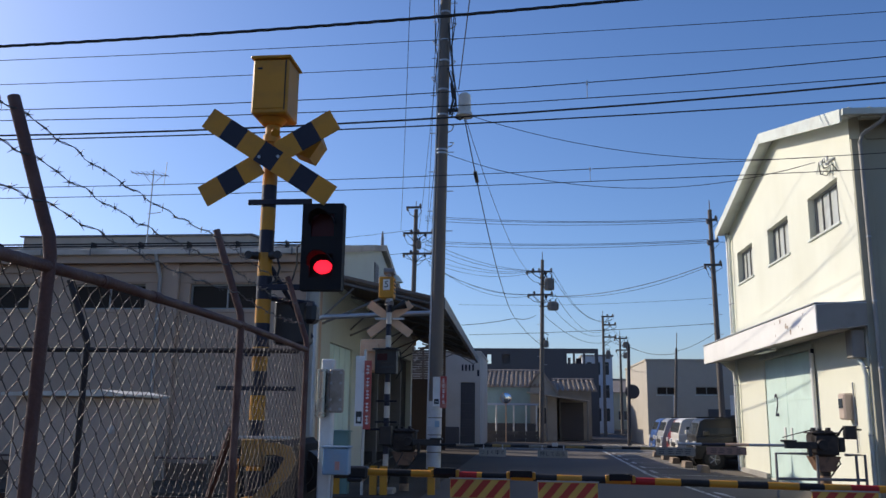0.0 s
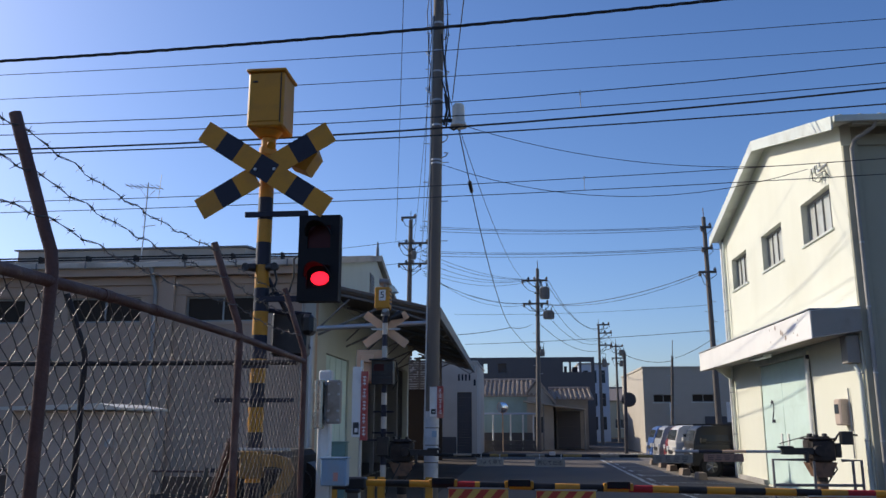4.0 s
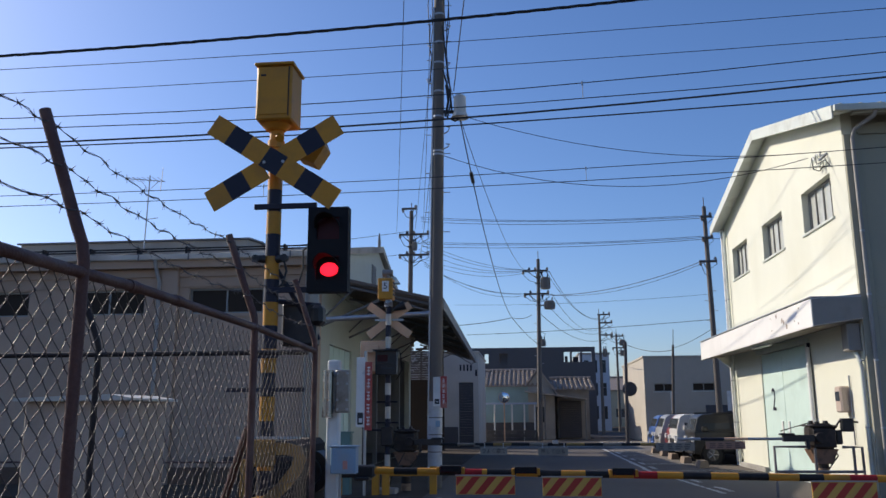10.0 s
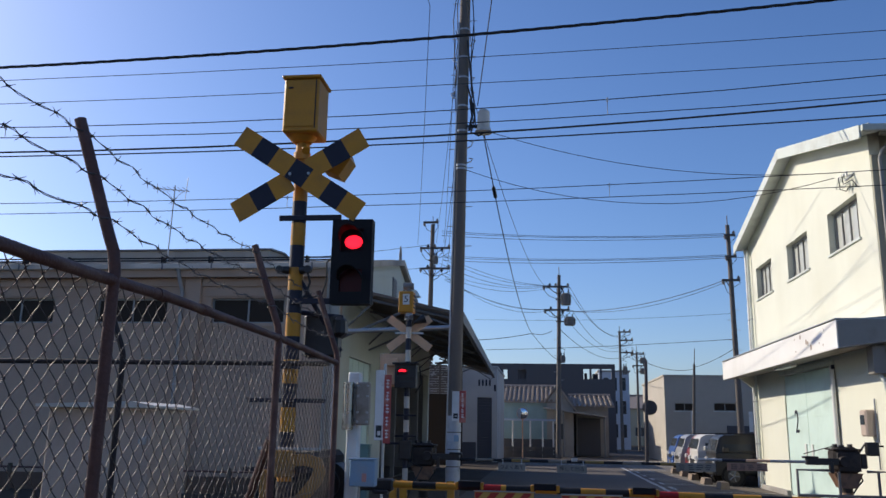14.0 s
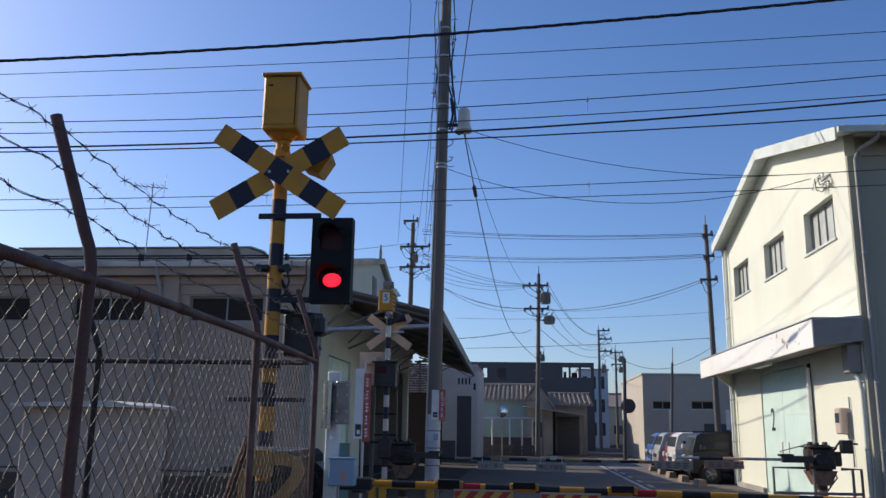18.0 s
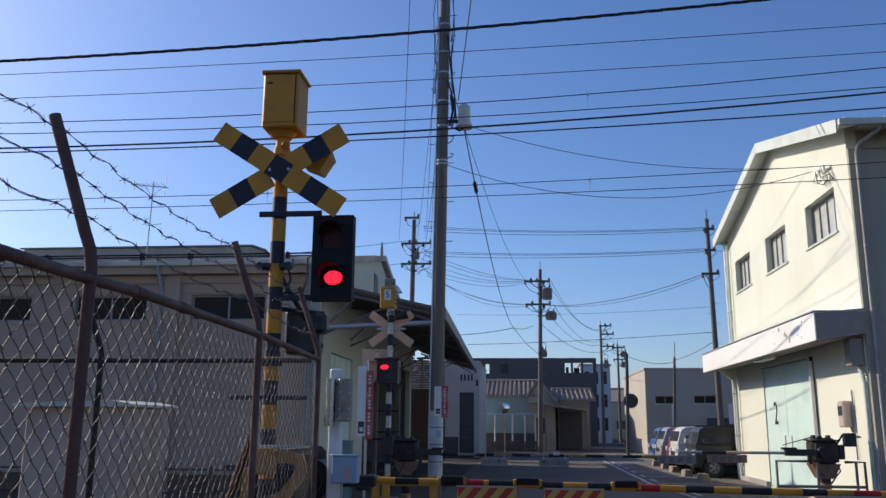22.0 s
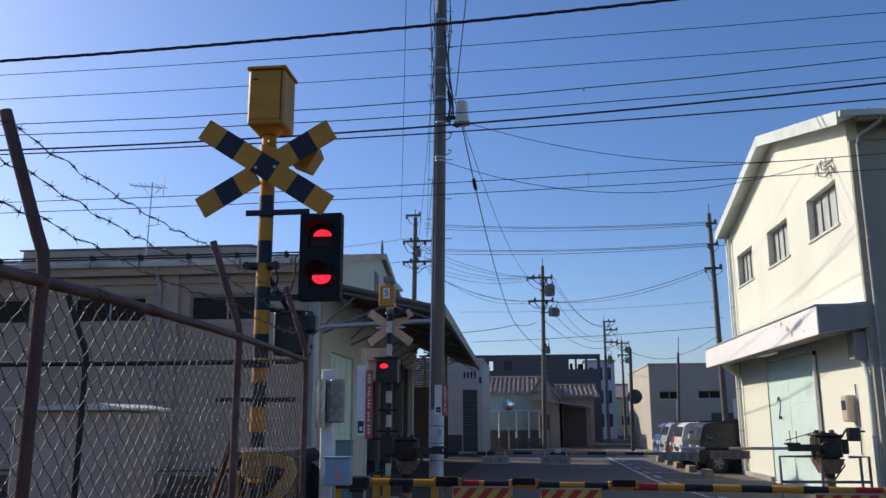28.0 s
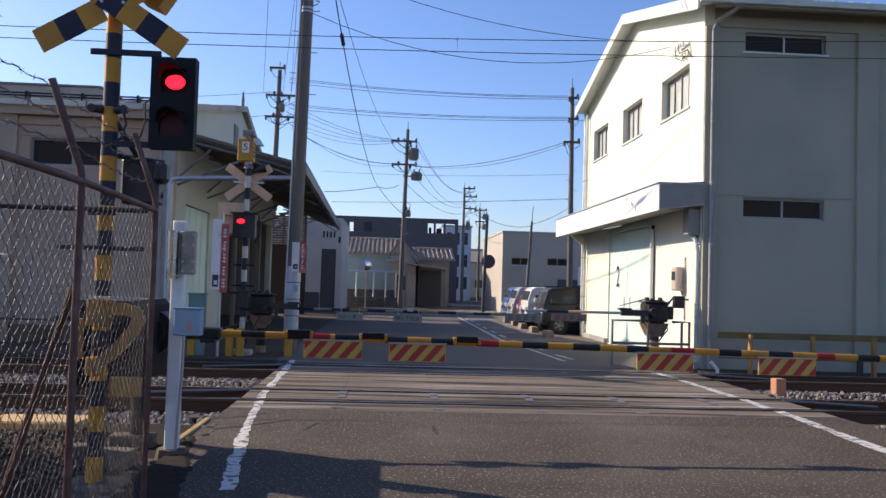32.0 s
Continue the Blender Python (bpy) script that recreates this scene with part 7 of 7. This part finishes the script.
def mirror_on(parent, x, y, z, r, ring, s=1):
    bm = B()
    cyl(bm, (x, y, z), (x, y + s * 0.08, z), r * 1.06, r * 0.9, 24)
    part("mirror_rim", bm, ring, parent, smooth=40)
    bm = B()
    bmesh.ops.create_uvsphere(bm, u_segments=24, v_segments=12, radius=r, matrix=Matrix.Translation((x, y + (0.02 if s < 0 else 0), z)) @ Matrix.Diagonal((1, 0.22 if s > 0 else 0.1, 1, 1)))
    part("mirror", bm, MIRROR, parent, "convex mirror", smooth=60)


mirror_on(mp, 0.25, 0.12, 2.75, 0.36, bpy.data.materials["dark_brown_pole"], -1)
m2 = thing("traffic_mirror", "small convex mirror on a thin pole by the carport", "traffic mirror", at=(-1.2, 46.5, 0))
bm = B()
cyl(bm, (0, 0, -0.1), (0, 0, 2.5), 0.035, seg=8)
part("pole", bm, BEIGE, m2)
mirror_on(m2, 0, -0.1, 2.4, 0.3, BEIGE)

# ---- overhead lines ----
def wire(bm, p0, p1, sag, r=0.008, n=14, seg=5):
    p0, p1 = Vector(p0), Vector(p1)
    tube(bm, [p0.lerp(p1, i / n) - Vector((0, 0, 4 * sag * (i / n) * (1 - i / n))) for i in range(n + 1)], r, seg)


def track_wire(name, label, y, za, xa, zb, xb, r, sag=0.0, twist=False):
    k = (zb - za) / (xb - xa)
    bm = B()
    x0, x1 = -60, 60
    pts = []
    for i in range(49):
        x = x0 + (x1 - x0) * i / 48
        pts.append((x, y, za + k * (x - xa) + sag * ((x - (xa + xb) / 2) ** 2 - ((xb - xa) / 2) ** 2)))
    if twist:
        pts = []
        n = 900
        for ph in (0, 2.09, 4.19):
            q = []
            for i in range(n):
                x = -16 + 32 * i / (n - 1)
                z = za + k * (x - xa) + sag * ((x - (xa + xb) / 2) ** 2 - ((xb - xa) / 2) ** 2)
                q.append((x, y + r * 0.7 * math.cos(x * 9 + ph), z + r * 0.7 * math.sin(x * 9 + ph)))
            tube(bm, q, r * 0.75, 5)
    else:
        tube(bm, pts, r, 5)
    ob = struct(name, bm, CABLE, label, "wire", kind="", smooth=60)
    return ob


track_wire("feeder_cable", "thick black twisted cable over the near road", 8.6, 5.79, -6.32, 6.17, 2.5, 0.0135, 0.003, True)
track_wire("overhead_wire", "thin overhead wire along the railway", 9.6, 6.08, -7.02, 6.33, 4.42, 0.0048, 0.0015)
track_wire("overhead_wire", "thin overhead wire along the railway", 9.6, 5.735, -6.98, 5.96, 4.38, 0.0048, 0.0015)
for y, a, b in ((10.93, (5.915, -7.88, 6.34, 4.96, 0.0035), (5.745, -7.86, 6.055, 4.93, 0.003)), (14.28, (5.67, -10.06, 6.035, 6.29, 0.0015), (5.46, -10.04, 5.755, 6.26, 0.001))):
    cat = thing("catenary", "railway messenger and contact wire with short hangers", "overhead line", "catenaries over the tracks")
    bm = B()
    fns = []
    for (za, xa, zb, xb, sag), name in ((a, "messenger_wire"), (b, "contact_wire")):
        k = (zb - za) / (xb - xa)
        fn = lambda x, za=za, xa=xa, xb=xb, k=k, sag=sag: za + k * (x - xa) + sag * ((x - (xa + xb) / 2) ** 2 - ((xb - xa) / 2) ** 2)
        fns.append(fn)
        bm = B()
        tube(bm, [(-60 + 2.5 * i, y, fn(-60 + 2.5 * i)) for i in range(49)], 0.0075, 5)
        part(name, bm, CABLE, cat, smooth=60)
    for i in range(-5, 6):
        x = 0.9 * y / 10.93 + i * 4.55 * y / 10.93
        bm = B()
        tube(bm, [(x, y, fns[0](x) + 0.015), (x, y, fns[1](x))], 0.006, 5)
        cyl(bm, (x, y, fns[0](x) - 0.03), (x, y, fns[0](x) + 0.03), 0.015, seg=6)
        part("hanger", bm, GALV, cat)
track_wire("trunk_cable", "thick black trunk cable along the far side", 16.4, 7.49, -11.69, 8.18, 7.37, 0.022, 0.0022)
track_wire("trunk_cable", "black trunk cable along the far side", 16.4, 7.39, -11.68, 7.85, 7.34, 0.016, 0.0015)
# lines along and across the street
lines = thing("street_lines", "thin black power and telephone lines between the poles", "overhead line")
for p0, p1, sag, r in (
        ((-2.62, 17.5, 11.3), (-6.6, 42, 11.0), 0.9, 0.007), ((-3.6, -12, 13.5), (-2.62, 17.5, 11.3), 0.6, 0.007),
        ((-2.0, 17.5, 10.4), (-5.2, 42, 11.1), 0.7, 0.007), ((-1.9, 17.4, 9.4), (-5.0, 42, 9.5), 0.5, 0.007), ((-1.85, 17.5, 8.7), (-5.4, 42, 9.4), 0.6, 0.007), ((-1.7, 17.5, 13.0), (-5.6, 42, 11.1), 0.4, 0.007),
        ((-1.458, 17.4, 8.7), (2.55, -10, 12.9), 0.1, 0.009), ((-1.6, 17.5, 10.0), (-1.5, 4, 15), 0.1, 0.007), ((-1.65, 17.5, 9.2), (0.2, 46.6, 9.5), 0.9, 0.007),
        ((-1.7, 17.5, 7.2), (5.95, 16.9, 6.68), 0.66, 0.006), ((-1.5, 17.45, 8.2), (5.95, 16.6, 6.7), 0.42, 0.006),
        ((-5.3, 42, 11.75), (8.3, 38, 10.5), 0.22, 0.01), ((-5.3, 42, 11.65), (8.5, 38, 10.44), 0.2, 0.01), ((-5.3, 42, 11.5), (8.4, 38, 10.36), 0.22, 0.01), ((-5.2, 42, 10.4), (8.3, 38, 9.5), 0.2, 0.01), ((-5.2, 42, 10.3), (8.5, 38, 9.44), 0.18, 0.01), ((-5.2, 42, 10.15), (8.4, 38, 9.36), 0.2, 0.01),
        ((-5.2, 41.9, 10.4), (-0.02, 46.6, 9.6), 0.3, 0.009), ((-5.2, 41.9, 10.2), (0.3, 46.6, 9.6), 0.4, 0.009), ((-5.4, 41.9, 10.0), (0.0, 46.6, 9.55), 0.45, 0.009),
        ((-5.1, 41.9, 9.1), (0.05, 46.6, 8.2), 0.4, 0.009), ((-5.1, 41.9, 9.45), (0.2, 46.6, 9.5), 0.35, 0.008), ((-5.3, 41.9, 9.4), (0.5, 46.6, 9.5), 0.55, 0.008), ((-5.1, 41.9, 9.2), (0.2, 46.6, 8.2), 0.5, 0.008), ((-5.1, 41.9, 9.3), (0.6, 46.6, 8.2), 0.8, 0.008),
        ((1.5, 46.6, 9.5), (5.7, 62, 8.5), 0.9, 0.01), ((1.3, 46.6, 9.5), (6.3, 62, 8.5), 1.1, 0.01), ((1.6, 46.6, 8.2), (5.7, 62, 7.7), 0.9, 0.01), ((0.9, 46.6, 8.2), (6.3, 62, 7.7), 1.2, 0.01), ((0.8, 46.6, 7.2), (5.6, 62, 6.8), 0.6, 0.012),
        ((1.3, 46.6, 8.1), (8.2, 38, 8.32), 0.4, 0.013), ((1.5, 46.6, 8.1), (8.3, 38, 8.26), 0.5, 0.009), ((0.48, 46.6, 7.0), (-0.54, 38.0, 5.87), 0.12, 0.012), ((-0.54, 38.0, 5.87), (-2.98, 37.5, 5.5), 0.05, 0.012), ((-2.93, 42, 5.48), (8.45, 38, 5.64), 0.08, 0.01), ((-3.5, 42, 7.03), (8.45, 38, 6.8), 0.15, 0.006),
        ((8.4, 38, 10.4), (30, 36, 10.6), 0.5, 0.01), ((8.4, 38, 9.4), (30, 36, 9.6), 0.5, 0.01), ((5.3, 44.3, 5.1), (7.15, 41, 4.5), 0.2, 0.012), ((7.17, 41, 4.6), (8.4, 38, 5.2), 0.1, 0.01),
        ((-5.9, 42, 9.8), (-40, 46, 10.2), 0.8, 0.01), ((-5.9, 42, 11.0), (-40, 46, 11.2), 0.8, 0.01), ((5.6, 62, 7.7), (7.9, 72, 7.5), 0.3, 0.012), ((5.9, 62, 8.5), (8.2, 72, 8.1), 0.3, 0.012)):
    bm = B()
    wire(bm, p0, p1, sag, r * 1.25)
    part("line", bm, CABLE, lines, smooth=60)
# service drop with its in-line weight, from the closure down to the street pole
dc = thing("drop_cable", "black drop cable with an in-line joint", "cable")
bm = B()
P0, PM, P1 = Vector((-1.32, 17.45, 8.0)), Vector((-0.54, 38.0, 5.87)), Vector((0.74, 46.6, 5.37))
path = [P0.lerp(PM, i / 32) - Vector((0, 0, 4 * 0.75 * (i / 32) * (1 - i / 32))) for i in range(33)] + [PM.lerp(P1, i / 8) - Vector((0, 0, 4 * 0.1 * (i / 8) * (1 - i / 8))) for i in range(1, 9)]
tube(bm, path, 0.0135, 6)
part("cable", bm, CABLE, dc, smooth=60)
bm = B()
q = path[4].copy()
d = (path[5] - path[4]).normalized()
tube(bm, [q - d * 0.32, q - d * 0.24, q + d * 0.24, q + d * 0.32], [0.02, 0.05, 0.05, 0.02], 10)
part("joint", bm, BLACK, dc, smooth=50)

# ---- parked cars ----
RUBBER = mat("tyre_rubber", (0.02, 0.02, 0.02), 0.8, var=0.2, bump=0.1)
CHROME = mat("wheel_alloy", (0.12, 0.12, 0.12), 0.5, metal=0.5, var=0.05, bump=0)
HEADL = mat("headlamp", (0.7, 0.7, 0.7), 0.1, var=0.05, bump=0)
TAIL = mat("tail_lamp", (0.4, 0.02, 0.02), 0.2, var=0.05, bump=0)


def paint(name, c, metal=0.2):
    m = mat(name, c, 0.42, metal=metal, var=0.06, bump=0)
    m.node_tree.nodes["Principled BSDF"].inputs["Coat Weight"].default_value = 0.15
    return m


def car(label, m_paint, x, y, length=3.4, height=1.72, hood=0.45, rz=0.0, rake=0.5):
    """A small upright wagon, its nose towards -x."""
    c = thing("car", label, "car", "parked cars", at=(x, y, 0), rz=rz)
    w = 0.735
    low, belt = 0.3, 0.95
    prof = [(0.02, low), (0.0, 0.55), (0.06, 0.82), (hood * 0.9, belt + 0.02), (length - 0.05, belt + 0.02), (length, 0.85), (length - 0.02, low)]
    bm = B()
    slab_y(bm, prof, -w, w)
    bmesh.ops.bevel(bm, geom=bm.edges[:], offset=0.045, segments=2, affect="EDGES", profile=0.6)
    part("body", bm, m_paint, c, smooth=40)
    bm = B()
    cab = [(hood, belt), (hood + rake, height - 0.12), (hood + rake + 0.16, height - 0.03), (length - 0.35, height), (length - 0.12, height - 0.12), (length - 0.03, belt)]
    slab_y(bm, cab, -w + 0.03, w - 0.03)
    for v in bm.verts:
        if v.co.z > 1.2:
            v.co.y *= 0.88
    bmesh.ops.bevel(bm, geom=bm.edges[:], offset=0.05, segments=2, affect="EDGES", profile=0.6)
    part("cabin", bm, m_paint, c, smooth=40)
    # glass
    bm = B()
    a0, a1 = Vector((hood + 0.03, 0, belt + 0.06)), Vector((hood + rake - 0.03, 0, height - 0.17))
    vs = [bm.verts.new((a0.x - 0.012, s * (w - 0.12), a0.z)) for s in (-1, 1)] + [bm.verts.new((a1.x - 0.012, s * (w - 0.17), a1.z)) for s in (1, -1)]
    bm.faces.new(vs)
    part("windscreen", bm, DKGLASS, c)
    for s in (-1, 1):
        for u0, u1, t0, t1 in ((hood + 0.28, hood + 1.05, hood + rake + 0.12, hood + 1.05), (hood + 1.12, length - 0.95, hood + 1.12, length - 0.95), (length - 0.88, length - 0.2, length - 0.88, length - 0.3)):
            bm = B()
            yy0, yy1 = s * (w - 0.027), s * (w - 0.03) * 0.885
            bm.faces.new([bm.verts.new(q) for q in ((u0, yy0 + s * 0.003, belt + 0.08), (u1, yy0 + s * 0.003, belt + 0.08), (t1, yy1 + s * 0.006, height - 0.2), (t0, yy1 + s * 0.006, height - 0.2))])
            part("side_window", bm, DKGLASS, c)
        bm = B()
        box(bm, hood + 0.2, hood + 0.36, s * (w + 0.02), s * (w + 0.2), belt + 0.02, belt + 0.16, 0.02)
        part("door_mirror", bm, m_paint, c)
        bm = B()
        box(bm, -0.01, 0.1, s * 0.42, s * 0.68, 0.64, 0.8, 0.02)
        part("headlight", bm, HEADL, c)
        bm = B()
        box(bm, length - 0.06, length + 0.01, s * 0.55, s * 0.7, 0.75, 1.15, 0.01)
        part("tail_light", bm, TAIL, c)
        for q in (hood + 1.08, length - 0.92):
            part("door_seam", box(B(), q, q + 0.014, s * (w - 0.006), s * (w + 0.003), 0.42, belt), SOOT, c)
        part("sill_trim", box(B(), 0.85, length - 0.9, s * (w - 0.01), s * (w + 0.008), 0.3, 0.38), SOOT, c)
        for xw in (0.55, length - 0.6):
            part("wheel_arch", cyl(B(), (xw, s * (w - 0.1), 0.29), (xw, s * (w + 0.004), 0.29), 0.345, seg=22), SOOT, c)
            bm = B()
            cyl(bm, (xw, s * (w - 0.14), 0.28), (xw, s * (w + 0.012), 0.28), 0.285, seg=22)
            wl = part("wheel", bm, RUBBER, c, smooth=40)
            bm = B()
            cyl(bm, (xw, s * (w + 0.01), 0.28), (xw, s * (w + 0.022), 0.28), 0.18, 0.16, 18)
            part("rim", bm, CHROME, wl, smooth=40)
            bm = B()
            for q in range(5):
                an_ = q * 2 * math.pi / 5
                tube(bm, [(xw, s * (w + 0.028), 0.28), (xw + 0.15 * math.cos(an_), s * (w + 0.026), 0.28 + 0.15 * math.sin(an_))], 0.018, 4)
            part("spoke", bm, GALV, wl)
    part("roof_rail", box(B(), hood + 0.6, length - 0.3, -0.6, -0.57, height - 0.03, height + 0.02, 0.005), BLACK, c)
    bm = B()
    box(bm, -0.02, 0.12, -0.66, 0.66, 0.3, 0.46, 0.03)
    part("bumper", bm, m_paint, c, smooth=40)
    bm = B()
    box(bm, -0.012, 0.02, -0.35, 0.35, 0.56, 0.7, 0.01)
    part("grille", bm, BLACK, c)
    bm = B()
    box(bm, -0.03, -0.02, -0.165, 0.165, 0.36, 0.5)
    part("plate", bm, FADED, c)
    return c


car("black upright wagon parked beside the workshop", paint("black_car_paint", (0.045, 0.044, 0.042), 0.5), 4.94, 26.4, 3.5, 1.5, 0.05, 0, 0.14)
car("white upright kei van in a parking bay", paint("white_car_paint", (0.62, 0.6, 0.57), 0.0), 4.72, 28.1, 3.4, 1.5, 0.05, 0, 0.14)
car("dark wine-red wagon in a parking bay", paint("wine_car_paint", (0.2, 0.015, 0.02)), 4.92, 30.0, 3.5, 1.48, 0.1, 0, 0.16)
car("silver kei wagon in a parking bay", paint("silver_car_paint", (0.35, 0.35, 0.35), 0.4), 4.82, 31.9, 3.4, 1.48, 0.1, 0, 0.16)
car("blue kei wagon in a parking bay", paint("blue_car_paint", (0.03, 0.09, 0.28)), 4.85, 33.8, 3.4, 1.46, 0.1, 0, 0.16)
stop = thing("wheel_stop", "weathered concrete wheel stop in a parking bay", "wheel stop", "wheel stops", at=(4.92, 24.45, 0))
bm = B()
slab_y(bm, [(-0.13, 0), (0.13, 0), (0.1, 0.19), (-0.1, 0.19)], -0.3, 0.3)
part("block", bm, mat("stained_concrete", (0.26, 0.2, 0.15), 0.9, var=0.2, bump=0.3), stop)
for yy in (26.5, 28.7, 30.9, 33.0):
    copy_thing(stop, pose(4.9 + random.uniform(-0.06, 0.06), yy, 0, 0, 0, random.uniform(-3, 3)))
# banners by the parking bays
for x, y, mm in ((7.75, 44.5, WHITE), (10.4, 43.5, WHITE)):
    bn = thing("banner", "narrow faded banner on a thin pole", "banner", at=(x, y, 0))
    bm = B()
    cyl(bm, (0, 0, 0), (0, 0, 2.65), 0.015, seg=6)
    part("pole", bm, GALV, bn)
    bm = B()
    box(bm, -0.22, -0.02, -0.006, 0.006, 1.6, 2.6)
    part("cloth", bm, mm, bn)


# ---- what moves: the added plates that hide the glowing lamps so that they seem to flash ----
def key_steps(ob, states, first, a, b):
    """Key a plate that stands at a or b; states are (seconds, True for b), a change takes a fifteenth of a second."""
    rows = [(0.0, pose(*(b if first else a)))]
    last = first
    for t, s in states:
        if 0.1 < t < 31.95:
            rows += [(t - 0.034, pose(*(b if last else a))), (t + 0.034, pose(*(b if s else a)))]
            last = s
    rows.append((32.0, pose(*(b if last else a))))
    walk(ob, rows)


def motions():
    # near head: lower lamp lit from 5.89 s, upper 0.6 s later, and so on
    x = near_shutter.location.x
    y = near_shutter.location.y
    up, low = (x, y, NEAR_LAMPS[0]), (x, y, NEAR_LAMPS[1])
    T, t0 = 1.1955, 5.89 - 5 * 1.1955
    states = []
    for k in range(30):
        states += [(t0 + k * T, False), (t0 + k * T + T / 2, True)]
    key_steps(near_shutter, states, False, up, low)
    # far head: short flashes twice a second, with a pause of two seconds now and then
    x, y = far_shutter.location.x, far_shutter.location.y
    a, b = (x, y, FAR_LAMP), (x, y, FAR_LAMP - 0.16)
    states = []
    for k in range(-46, 21):
        t = 22.47 + 0.4975 * k
        if not any(p < t < q for p, q in ((3.6, 5.8), (10.4, 11.95), (16.85, 18.85), (24.9, 27.2))):
            states += [(t, True), (t + 0.28, False)]
    key_steps(far_shutter, states, False, a, b)
    # lamps on the near arm: half a second lit in each second
    for s, x, z in arm_shutters:
        states = []
        for k in range(33):
            states += [(k + 0.15, True), (k + 0.66, False)]
        key_steps(s, states, False, (x, 7.645, z), (x, 7.645, z, -86))


motions()
